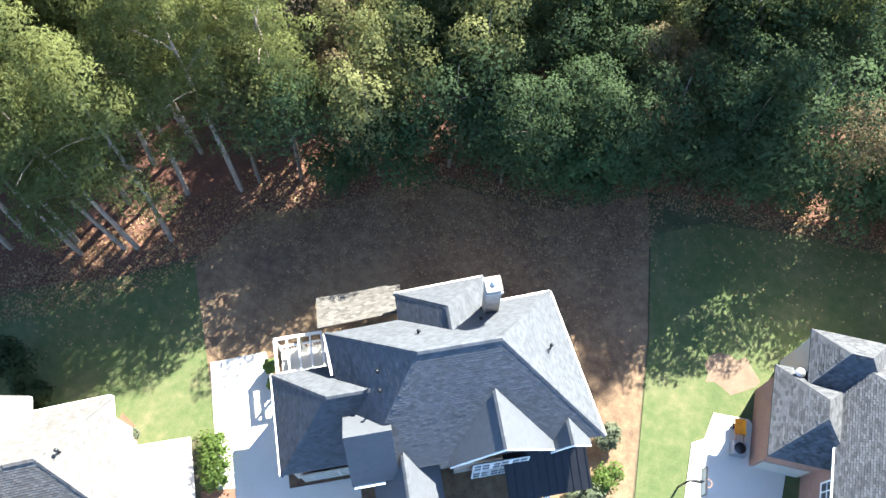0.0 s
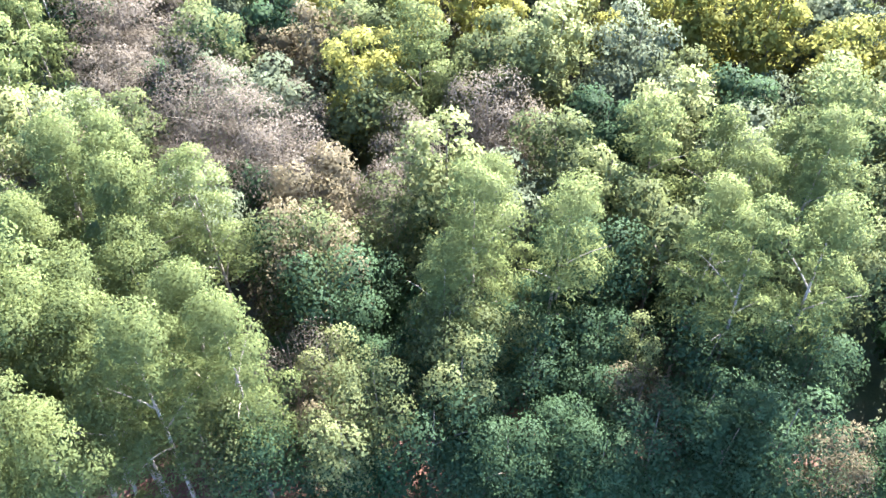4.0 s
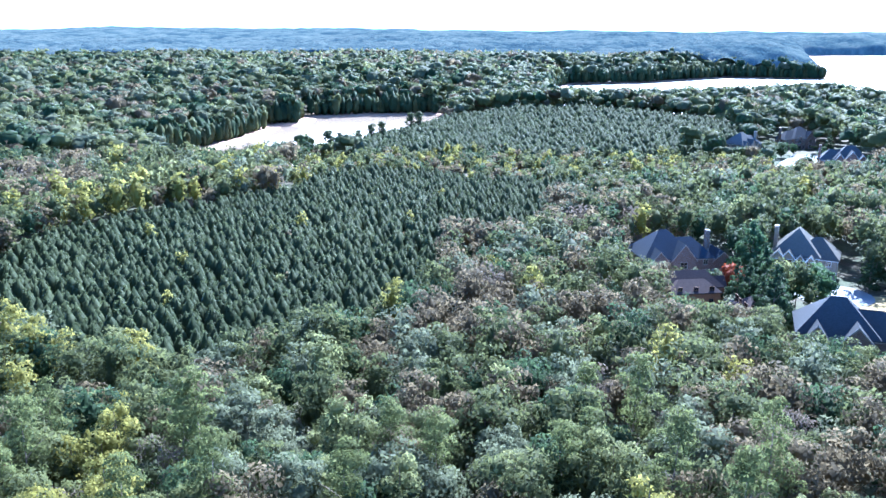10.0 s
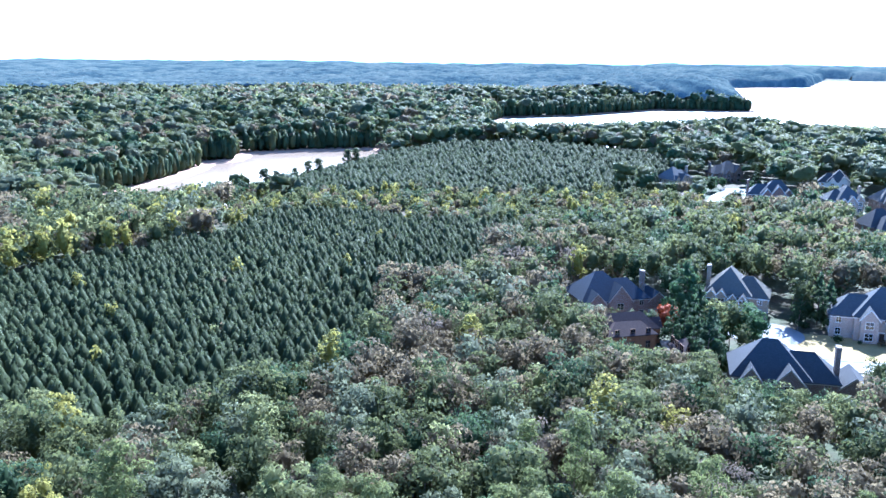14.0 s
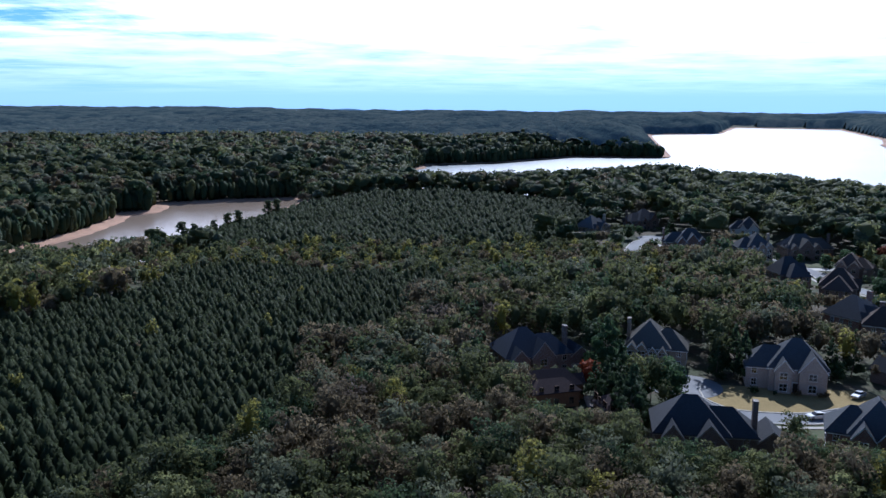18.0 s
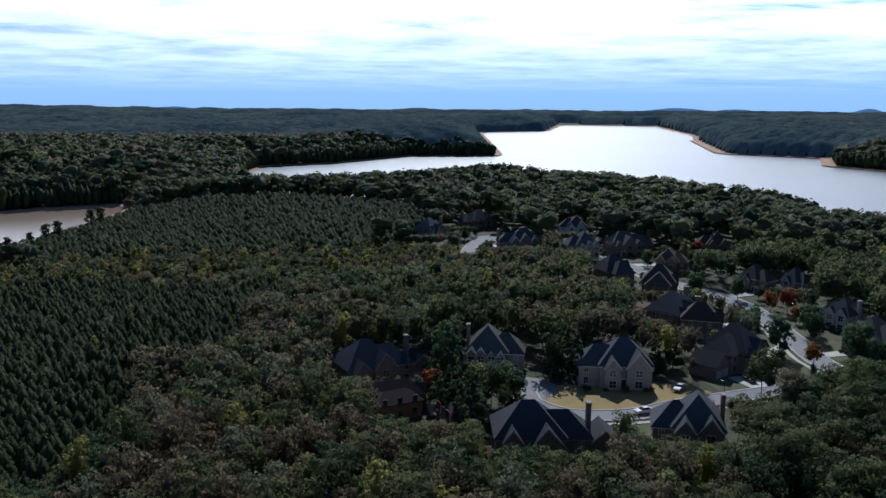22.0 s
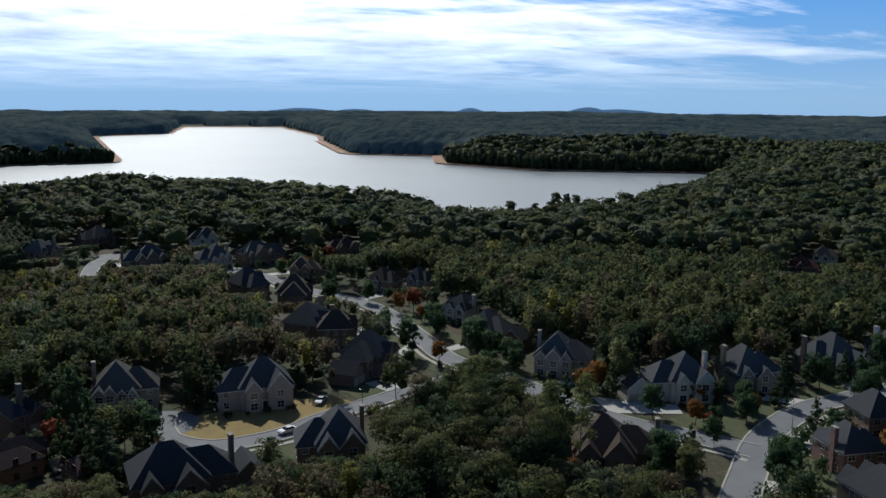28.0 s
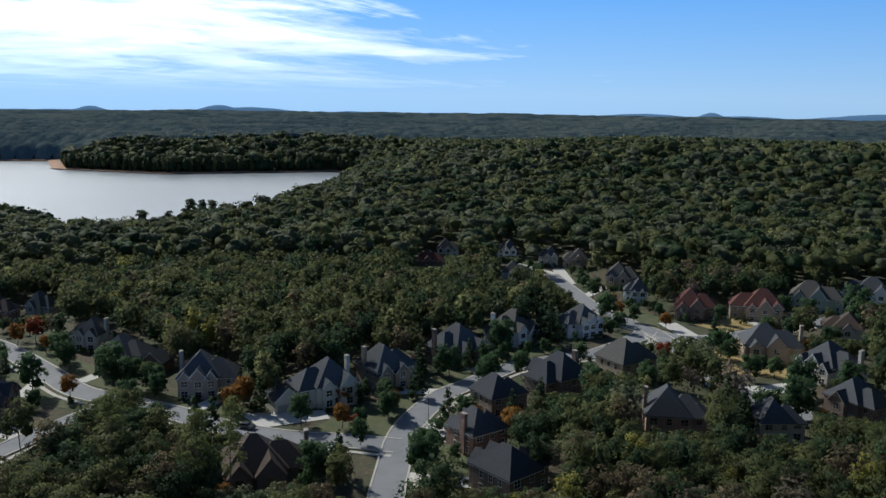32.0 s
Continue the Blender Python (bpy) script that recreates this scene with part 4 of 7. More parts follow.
def smooth_line(pts, step=4.0):
    """A Catmull-Rom curve through the points, evenly stepped."""
    p = [Vector((*a, 0)) for a in pts]
    p = [2 * p[0] - p[1]] + p + [2 * p[-1] - p[-2]]
    out = []
    for i in range(1, len(p) - 2):
        n = max(2, int((p[i + 1] - p[i]).length / step))
        for k in range(n):
            t = k / n
            out.append(0.5 * ((2 * p[i]) + (p[i + 1] - p[i - 1]) * t + (2 * p[i - 1] - 5 * p[i] + 4 * p[i + 1] - p[i + 2]) * t * t + (3 * p[i] - p[i - 1] - 3 * p[i + 1] + p[i + 2]) * t ** 3))
    return out + [p[-2]]


def ribbon(line, left, right, lift, thick=0.3):
    """A strip along a line, between two offsets to its right, laid on the land."""
    v, f = [], []
    for i, c in enumerate(line):
        d = (line[min(i + 1, len(line) - 1)] - line[max(i - 1, 0)]).normalized()
        side = Vector((d.y, -d.x, 0))
        z = max(height(*(c + side * o).xy) for o in (left, 0, right)) + lift
        for o, zz in ((left, z), (right, z), (left, z - thick), (right, z - thick)):
            q = c + side * o
            v.append((q.x, q.y, zz))
    for i in range(len(line) - 1):
        a, b = 4 * i, 4 * i + 4
        f += [(a, a + 1, b + 1, b), (a, b, b + 2, a + 2), (a + 1, a + 3, b + 3, b + 1)]
    return v, f


def patch(poly, lift, name, mat, step=3.0):
    """A sheet with an even grid inside a polygon's rounded outline, laid on the land."""
    b = bmesh.new()
    vs = [b.verts.new((x, y, 0)) for x, y in poly]
    b.faces.new(vs)
    xs, ys = [p[0] for p in poly], [p[1] for p in poly]
    for lo, hi, axis in ((min(xs), max(xs), (1, 0, 0)), (min(ys), max(ys), (0, 1, 0))):
        c = lo + step
        while c < hi:
            bmesh.ops.bisect_plane(b, geom=b.verts[:] + b.edges[:] + b.faces[:], plane_co=Vector(axis) * c, plane_no=axis)
            c += step
    co = np.array([(v.co.x, v.co.y) for v in b.verts])
    zz = land(co[:, 0], co[:, 1])
    for v, z in zip(b.verts, zz):
        v.co.z = z + lift
    b.normal_update()
    if sum(f.normal.z for f in b.faces) < 0:
        bmesh.ops.reverse_faces(b, faces=b.faces[:])
    ext = bmesh.ops.extrude_face_region(b, geom=b.faces[:])
    for e in ext["geom"]:
        if isinstance(e, bmesh.types.BMVert):
            e.co.z += 0.03
    b.normal_update()
    me = bpy.data.meshes.new(name)
    b.to_mesh(me)
    b.free()
    me.materials.append(MATS[mat])
    return new(name, me)


def build_streets():
    for i, (pts, wid) in enumerate(ROADS):
        line = smooth_line(pts)
        v, f = ribbon(line, -wid / 2, wid / 2, 0.16 + 0.012 * i)
        road = tagged(new("road", mesh_of("road", v, f, "asphalt")), "grey asphalt residential street with pale kerbs", "road", kind="structure")
        for s in (-1, 1):
            v, f = ribbon(line, s * (wid / 2 + 0.2) - 0.22, s * (wid / 2 + 0.2) + 0.22, 0.28)
            part("kerb", mesh_of("kerb", v, f, "kerb_concrete"), road, "pale concrete kerb")
        v, f = ribbon(line, wid / 2 + 1.6, wid / 2 + 2.8, 0.2)
        tagged(new("pavement", mesh_of("pavement", v, f, "kerb_concrete")), "pale concrete pavement beside the street", "pavement", kind="structure")
    for i, (poly, mat) in enumerate(LAWNS):
        tagged(patch(poly, 0.03 + 0.003 * i, "lawn", mat), "dry tan front lawn" if mat == "lawn_dry" else "mown green front lawn", "lawn", kind="structure")
    for i, (poly, mat) in enumerate(DRIVES):
        tagged(patch(poly, 0.12 + 0.003 * i, "driveway", mat), "pale concrete driveway beside a house", "driveway", kind="structure")
    for x, y, r in ((66, 197, 9), (238, 32, 11), (134, 457, 11), (164, 378, 10)):
        ring = [(x + r * math.cos(k * 0.2618), y + r * math.sin(k * 0.2618)) for k in range(24)]
        tagged(patch(ring, 0.10, "turning_circle", "asphalt"), "round asphalt turning circle at a street end", "road", kind="structure")


build_streets()


# ---- trees ----
def sphere_points(rs, n):
    v = rs.normal(size=(n, 3))
    return v / np.linalg.norm(v, axis=1, keepdims=True)


def lobes_broad(rs, radius, tall, foot):
    """Centres and radii of the leaf masses of a broad crown that stands from foot to tall."""
    n = rs.randint(11, 16)
    mid, half = (foot + tall) / 2, (tall - foot) / 2
    out = []
    for k in range(n):
        u = (k + 0.5) / n
        zz = -0.75 + 1.6 * u
        rr = radius * 0.68 * math.sqrt(max(0.05, 1 - (zz * 0.9) ** 2)) * rs.uniform(0.65, 1.1)
        a = k * 2.4 + rs.uniform(-0.5, 0.5)
        out.append((rr * math.cos(a), rr * math.sin(a), mid + half * 0.82 * zz, radius * rs.uniform(0.34, 0.52)))
    out.append((0, 0, mid, radius * 0.6))
    return np.array(out)


def lobes_pine(rs, radius, tall, foot):
    """The flat-topped, open crown of a tall pine."""
    out = []
    for k in range(24):
        u = k / 23
        z = foot + (tall - foot) * u
        rr = radius * (1 - 0.72 * u ** 1.5) * rs.uniform(0.15, 0.9)
        a = k * 2.4 + rs.uniform(-0.6, 0.6)
        out.append((rr * math.cos(a), rr * math.sin(a), z, radius * rs.uniform(0.22, 0.40)))
    return np.array(out)


def lobes_cone(rs, radius, tall, foot):
    out = []
    for k in range(18):
        u = k / 17
        rr = radius * (1 - u) * 0.72
        a = k * 2.4
        out.append((rr * math.cos(a), rr * math.sin(a), foot + (tall - foot) * (0.06 + 0.9 * u), radius * (0.44 - 0.3 * u)))
    return np.array(out)


def unit(v):
    return v / np.maximum(np.linalg.norm(v, axis=1, keepdims=True), 1e-9)


def crown(rs, lobes, count, size, squash=0.8, needle=False, core=0.54, loose=0.75):
    """Leaf sprays as single triangles over the lobes, round a dark ragged heart: points, triangles, normals."""
    share = lobes[:, 3] ** 2
    pick = rs.choice(len(lobes), count, p=share / share.sum())
    way = sphere_points(rs, count)
    way[:, 2] = np.where(way[:, 2] < -0.35, -way[:, 2], way[:, 2])
    c, r = lobes[pick, :3], lobes[pick, 3]
    at = c + way * (r * rs.uniform(0.66, 1.14, count))[:, None] * [1, 1, squash]
    tilt = unit(way * 0.9 + sphere_points(rs, count) * loose)
    side = unit(np.cross(tilt, sphere_points(rs, count)))
    third = np.cross(tilt, side)
    s = size * rs.uniform(0.55, 1.35, count)[:, None]
    lng = 1.5 if needle else 1.0
    wid = 0.45 if needle else 0.72
    a, b, d = at + side * s * lng * 0.6, at - side * s * 0.5 * lng + third * s * wid, at - side * s * 0.45 * lng - third * s * wid
    verts = np.stack([a, b, d], 1).reshape(-1, 3)
    tris = np.arange(3 * count).reshape(-1, 3)
    mid = lobes[:, :3].mean(0)
    face = unit(way * 0.75 + unit(at - mid) * 0.4 + tilt * 0.3 + np.array([0, 0, 0.2]))
    norms = np.repeat(face, 3, 0)
    if core > 0:
        ico_v, ico_f = ICO
        for x, y, z, rr in lobes[:: 2 if len(lobes) > 8 else 1]:
            k = len(verts)
            verts = np.vstack([verts, ico_v * rr * core * rs.uniform(0.85, 1.1, (len(ico_v), 1)) * [1, 1, squash] + [x, y, z]])
            tris = np.vstack([tris, ico_f + k])
            norms = np.vstack([norms, ico_v])
    return verts, tris, norms


def icosphere(level):
    b = bmesh.new()
    bmesh.ops.create_icosphere(b, subdivisions=level, radius=1.0)
    b.verts.ensure_lookup_table()
    v = np.array([p.co[:] for p in b.verts])
    f = np.array([[q.index for q in p.verts] for p in b.faces])
    b.free()
    return v, f


ICO, ICO_FINE = icosphere(1), icosphere(2)


def trunk_mesh(rs, tall, foot, girth, limbs, mat, spread=2.2):
    v, f = [], []

    def limb(p0, p1, r0, r1, bend):
        k, sides, n = len(v), 5, 3
        for i in range(n + 1):
            u = i / n
            c = np.array(p0) * (1 - u) + np.array(p1) * u + np.array(bend) * math.sin(3.14159 * u)
            r = r0 * (1 - u) + r1 * u
            v.extend((c[0] + r * math.cos(6.2832 * s / sides), c[1] + r * math.sin(6.2832 * s / sides), c[2]) for s in range(sides))
        for i in range(n):
            for s in range(sides):
                a, b = k + i * sides + s, k + i * sides + (s + 1) % sides
                f.append((a, b, b + sides, a + sides))

    limb((0, 0, -0.5), (rs.uniform(-0.4, 0.4), rs.uniform(-0.4, 0.4), tall), girth, girth * 0.2, (rs.uniform(-0.3, 0.3), rs.uniform(-0.3, 0.3), 0))
    for i in range(limbs):
        z0 = foot + (tall - foot) * (0.02 + 0.7 * i / limbs)
        a = i * 2.4 + rs.uniform(-0.4, 0.4)
        limb((0, 0, z0), (spread * math.cos(a), spread * math.sin(a), z0 + spread * rs.uniform(0.5, 1.0)), girth * 0.4, girth * 0.08, (0, 0, 0.3))
    return mesh_of("trunk", v, f, mat, True)


# kind: crown maker, height, crown foot, radius, sprays, spray size, leaf, bark, squash, needle
KINDS = {
    "oak": (lobes_broad, 18, 6.0, 4.3, 1500, 0.40, "oak_leaf", "bark", 0.8, False),
    "dark_oak": (lobes_broad, 17, 5.0, 4.2, 1500, 0.40, "dark_leaf", "bark", 0.8, False),
    "yellow_poplar": (lobes_broad, 20, 5.0, 3.1, 1300, 0.36, "yellow_leaf", "bark", 1.0, False),
    "lime_tree": (lobes_broad, 18, 5.0, 3.2, 1300, 0.36, "lime_leaf", "bark", 1.0, False),
    "pale_oak": (lobes_broad, 17, 6.0, 4.5, 1500, 0.40, "pale_leaf", "bark", 0.75, False),
    "brown_oak": (lobes_broad, 17, 6.0, 4.0, 1200, 0.38, "brown_leaf", "bark", 0.8, False),
    "grey_hardwood": (lobes_broad, 17, 5.0, 4.4, 2600, 0.19, "grey_leaf", "bark", 0.8, False),
    "tall_pine": (lobes_pine, 24, 10.5, 4.6, 2400, 0.31, "pine_leaf", "pine_bark", 0.7, True),
    "garden_tree": (lobes_broad, 8.5, 0.9, 3.1, 1500, 0.33, "green_leaf", "bark", 0.95, False),
    "dark_conifer": (lobes_cone, 10, 0.6, 2.6, 1100, 0.32, "dark_leaf", "bark", 1.0, False),
    "red_maple": (lobes_broad, 7.5, 1.8, 2.8, 1000, 0.30, "red_leaf", "bark", 0.95, False),
    "orange_maple": (lobes_broad, 7.0, 1.8, 2.5, 1000, 0.30, "orange_leaf", "bark", 0.95, False),
    "edge_tree": (lobes_broad, 11, 0.4, 3.4, 1500, 0.36, "dark_leaf", "bark", 1.0, False),
    "edge_oak": (lobes_broad, 9, 0.3, 3.0, 1400, 0.36, "green_leaf", "bark", 1.0, False),
    "young_lime": (lobes_broad, 9, 0.5, 2.6, 1300, 0.32, "lime_leaf", "bark", 1.0, False),
    "big_conical_tree": (lobes_cone, 16, 1.0, 6.4, 3600, 0.40, "green_leaf", "bark", 1.0, False),
    "shore_pine": (lobes_pine, 22, 5.0, 4.6, 1300, 0.66, "young_pine_leaf", "pine_bark", 0.8, False),
}
WORDS = {
    "oak": "tall green-leaved oak in the woods", "dark_oak": "dark green broadleaf tree in the woods", "yellow_poplar": "tall poplar with yellow autumn leaves",
    "lime_tree": "slender tree with yellow-green leaves", "pale_oak": "broad oak with pale shining leaves", "brown_oak": "oak turning brown in autumn",
    "grey_hardwood": "nearly bare grey-brown hardwood", "tall_pine": "tall pine with bare trunk and high needle crown", "garden_tree": "round green garden tree beside a house",
    "dark_conifer": "dark cone-shaped evergreen near a house", "red_maple": "small maple with red autumn leaves", "orange_maple": "small maple with orange leaves",
    "edge_tree": "dark leafy tree clothed to the ground at the wood's edge", "edge_oak": "young green oak clothed to the ground",
    "young_lime": "young tree with yellow-green leaves under taller trees",
    "big_conical_tree": "large conical green tree beside a house",
    "shore_pine": "dark pine standing clear at the water's edge",
}
STOCK = {}


def stock(kind, fine=1.0):
    """Whole trees of a kind, as meshes to share; fine: how many more and smaller sprays."""
    if (kind, fine) not in STOCK:
        lob, tall, foot, rad, count, size, leafm, barkm, squash, needle = KINDS[kind]
        made = []
        for k in range(4 if kind in ("oak", "tall_pine", "dark_oak") else 3):
            rs = np.random.RandomState(sum(map(ord, kind)) + 17 * k)
            lobes = lob(rs, rad, tall, foot)
            v, t, nn = crown(rs, lobes, int(count * fine * (0.74 if fine > 4 and kind != "tall_pine" else 1.0)), size / fine ** 0.5, squash, needle or kind == "grey_hardwood", 0.0 if kind in ("grey_hardwood", "tall_pine") else 0.0 if fine > 4 else 0.36 if fine > 2 else 0.54 if fine > 1 else 0.74)
            made.append((trunk_mesh(rs, tall * 0.9, foot, 0.10 + tall * 0.006, 4, barkm, rad * 0.7), array_mesh("crown", v, t, leafm, normals=nn)))
        STOCK[kind, fine] = made
    return STOCK[kind, fine]


def tree(kind, x, y, scale, rnd, z=None, wide=1.0, fine=1.0):
    some = stock(kind, fine)
    trunk, top = some[rnd.randrange(len(some))]
    e = new(kind)
    e.empty_display_size = 0.3
    lean = 3.0
    e.matrix_basis = pose(x, y, height(x, y) if z is None else z, rnd.uniform(-lean, lean), rnd.uniform(-lean, lean), rnd.uniform(0, 360)) @ Matrix.Diagonal((scale * wide, scale * wide, scale, 1))
    tagged(e, WORDS[kind], "tree", kind.replace("_", " ") + " trees")
    part("trunk", trunk, e)
    part("crown", top, e)
    return e


# landmarks among the woods: x, y, reach, kind
MARKS = [(-59, 99, 5, "yellow_poplar"), (-49, 78, 3, "yellow_poplar"), (-46, 68, 4.5, "yellow_poplar"), (-33, 64, 5, "yellow_poplar"), (-22, 57, 3, "yellow_poplar"),
         (-15, 66, 5, "yellow_poplar"), (-11, 69, 3.5, "lime_tree"), (-6, 62, 4, "yellow_poplar"), (6, 65, 6, "yellow_poplar"), (14, 62, 4, "yellow_poplar"), (17, 61, 4, "yellow_poplar"),
         (-25, 51, 3, "yellow_poplar"), (-73, 90, 4.5, "yellow_poplar"), (-70, 80, 4, "yellow_poplar"), (-13, 131, 3.5, "yellow_poplar"), (20, 54, 4, "lime_tree"), (3, 49, 4, "lime_tree"),
         (-14, 39, 3, "lime_tree"), (-8, 53, 4.5, "lime_tree"), (-2, 42, 3, "lime_tree"), (-49, 55, 7, "grey_hardwood"), (-42, 43, 6, "grey_hardwood"), (-30, 40, 6.5, "grey_hardwood"),
         (-20, 41, 5, "grey_hardwood"), (-11, 43, 3, "grey_hardwood"), (-87, 99, 5, "grey_hardwood"), (-16, 80, 5, "pale_oak"), (-4, 90, 6, "pale_oak"), (14, 87, 7, "pale_oak"),
         (2, 73, 4.5, "pale_oak"), (-35, 46, 5, "pale_oak"), (-35, 92, 7, "pale_oak"), (19, 66, 4, "pale_oak"), (-10, 32, 5, "tall_pine"), (8, 39, 6, "tall_pine"), (-2, 26, 5, "tall_pine"),
         (-39, 27, 6, "tall_pine"), (-29, 25, 4, "tall_pine"), (-33, 17, 6, "tall_pine"), (-56, 44, 6, "tall_pine"), (-29, 7, 6, "tall_pine"), (-24, 10, 5, "tall_pine"), (-23, 15, 4, "tall_pine"),
         (-26, 22, 3, "yellow_poplar"), (-16, 21, 2.5, "lime_tree"), (4, 24, 3, "lime_tree"), (-61, 104, 5, "yellow_poplar"), (-52, 82, 4, "yellow_poplar"), (-26, 87, 4, "lime_tree"),
         (21, 131, 4, "lime_tree"), (-13, 154, 8, "brown_oak"), (-3, 120, 8, "brown_oak"), (7, 121, 7, "brown_oak"), (39, 94, 7, "brown_oak"), (-14, 98, 5, "brown_oak"), (17, 119, 7, "brown_oak"),
         (55, 115, 6, "brown_oak"), (31, 124, 8, "brown_oak"), (-8, 81, 4, "pale_oak"), (10, 140, 9, "brown_oak")]
# the edge of the wood behind the near houses
EDGE = [(-60, -12), (-35, 0), (-30, 3.5), (-25, 7), (-21.5, 11), (-16.6, 13), (-11.4, 17.5), (-5.2, 17.5), (-0.4, 18), (4.8, 21.5), (14.7, 22.5), (24, 23), (34, 23), (46, 10), (90, -20), (300, -60), (420, -60)]
PLANTATION = [(-132, 168), (-134, 205), (-127, 222), (-119, 248), (-104, 258), (-89, 284), (-86, 328), (-70, 330), (-39, 322), (-11, 309), (14, 306), (36, 284), (2, 264), (-1, 214), (-24, 198), (-22, 173), (-28, 147), (-38, 132), (-56, 119), (-68, 124), (-86, 128), (-104, 136)]
PLANTATION_FAR = [(-118, 424), (-104, 500), (-92, 560), (-72, 598), (-30, 632), (20, 640), (62, 618), (107, 556), (104, 450), (72, 402), (21, 388), (-24, 384), (-79, 388), (-104, 398)]
OUTER = [(-18.9, 13.8, "dark_oak"), (-12, 21.7, "dark_oak"), (8.8, 21.5, "dark_oak"), (6.7, 28.3, "dark_oak"), (-9.2, 18, "dark_oak"), (14.1, 30.6, "dark_oak"), (-7.9, 23.9, "dark_oak"), (-13.7, 15.5, "lime_tree"),
         (-8.1, 20.5, "lime_tree"), (-16.9, 20.7, "lime_tree"), (2.3, 27, "lime_tree"), (-3.6, 18, "dark_oak"), (4.9, 21, "dark_oak"), (11.2, 25.7, "dark_oak"), (-6.7, 21.1, "dark_oak"), (-4.1, 25, "dark_oak"), (-0.1, 23.1, "dark_oak"),
         (-13.1, 18.9, "oak"), (-21.5, 12.5, "oak"), (6.6, 24, "dark_oak"), (-20.6, 16, "pale_oak"), (-0.1, 28, "dark_oak"), (-5.4, 29, "dark_oak"), (10.7, 31.5, "dark_oak"), (-19.4, 20.5, "grey_hardwood"), (-1.4, 20.5, "dark_oak"),
         (3.0, 24.3, "brown_oak"), (15.5, 23.5, "brown_oak"), (1.2, 19.5, "dark_oak"), (-15.8, 17.3, "brown_oak"), (-10.5, 26, "tall_pine"), (12.0, 22.8, "dark_oak"), (-6.0, 27.0, "lime_tree"), (0.6, 25.4, "dark_oak"), (-10.1, 24, "oak")]
ALL_ROADS = [p for p, _ in ROADS]


def edge_y(x):
    return np.interp(x, [p[0] for p in EDGE], [p[1] for p in EDGE])


def open_ground(x, y):
    """True where no wood grows: streets, drives, lawns, houses and what must be seen of them."""
    x, y = np.asarray(x, float), np.asarray(y, float)
    bare = y < edge_y(x) + 1.0
    for line in ALL_ROADS:
        bare |= near_edge(line, x, y, False) < 8.5
    far = np.maximum(np.hypot(x, y), 1.0)
    for poly, _ in DRIVES + LAWNS:
        bare |= inside(poly, x, y) | (near_edge(poly, x, y) < 2.0) | inside(poly, x + x / far * 12, y + y / far * 12)
    for hx, hy, _, w, *_ in HOUSES + ANNEXE:
        r = math.hypot(hx, hy)
        ux, uy = hx / r, hy / r
        along, across = (x - hx) * ux + (y - hy) * uy, np.abs((x - hx) * uy - (y - hy) * ux)
        bare |= (np.abs(along) < 9) & (across < w / 2 + 3.5)
        bare |= (along < 0) & (along > -15) & (across < w / 2 + 1)
    for x0, y0, r in ((66, 197, 11), (238, 32, 13), (134, 457, 13), (164, 378, 12)):
        bare |= np.hypot(x - x0, y - y0) < r
    return bare


def headroom(x, y):
    """How tall a tree may grow: the air over gardens and verges stays open above the streets and houses beyond."""
    x, y = np.asarray(x, float), np.asarray(y, float)
    far = np.maximum(np.hypot(x, y), 1.0)
    room = np.full(x.shape, 99.0)
    for hx, hy, _, w, *_ in HOUSES + ANNEXE:
        r = math.hypot(hx, hy)
        before = r - (x * hx + y * hy) / r
        across = np.abs(x * hy - y * hx) / r
        hit = (before > 0) & (before < 0.25 * r) & (across < w / 2 + 2.5)
        room = np.where(hit, np.minimum(room, 1.5 + 72.0 * before / r), room)
    for line in ALL_ROADS:
        for back in range(8, 96, 8):
            hit = (near_edge(line, x + x / far * back, y + y / far * back, False) < 5.5) & (y > 60)
            room = np.where(hit, np.minimum(room, 0.5 + 72.0 * back / (far + back)), room)
    return room


OPEN_WATER = [(-222, 462), (-198, 526), (-196, 586), (-183, 626), (-189, 667), (-144, 688), (-88, 703), (-106, 640), (-148, 545), (-172, 500), (-196, 470)]


def shore_room(x, y):
    """How tall the trees on the low ground before the cove grow: young growth, lower towards the water."""
    far = np.maximum(np.hypot(x, y), 1.0)
    room = np.full(np.shape(x), 99.0)
    for back in range(6, 150, 6):
        room = np.where(inside(OPEN_WATER, x + x / far * back, y + y / far * back), np.minimum(room, 80.0 * back / (far + back) - 3.0), room)
    return room


def scatter(rs, x0, x1, y0, y1, step):
    gx, gy = np.meshgrid(np.arange(x0, x1, step), np.arange(y0, y1, step))
    gx = gx + (np.arange(gx.shape[0])[:, None] % 2) * step / 2
    n = gx.size
    return gx.ravel() + rs.uniform(-0.55, 0.55, n) * step, gy.ravel() + rs.uniform(-0.55, 0.55, n) * step


def kind_for(x, y, rs):
    best = None
    for mx, my, reach, k in MARKS:
        d = math.hypot(x - mx, y - my)
        if d < reach and (best is None or d < best[0]):
            best = (d, k)
    if best:
        return best[1]
    if y < edge_y(x) + 9:
        pool = ["tall_pine"] * 5 + ["dark_oak"] + ["oak"] if x < -14 else ["dark_oak"] * 8 + ["oak"] * 2 + ["lime_tree"] * 2 + ["pale_oak"] + ["brown_oak"]
    else:
        patchy = float(wave(np.array([x]), np.array([y]), 60, 8)[0])
        pool = ["oak"] * 5 + ["dark_oak"] * 3 + ["pale_oak"] * 2 + ["brown_oak"] * (4 if patchy > 0.2 else 1) + ["lime_tree"] + ["grey_hardwood"] * (2 if patchy < -0.3 else 0) + ["tall_pine"] * 2
        if x > -14 and y < 34:
            pool += ["dark_oak"] * 6
        if x > 20 and y > 60:
            pool += ["brown_oak"] * 3
    return pool[rs.randint(len(pool))]


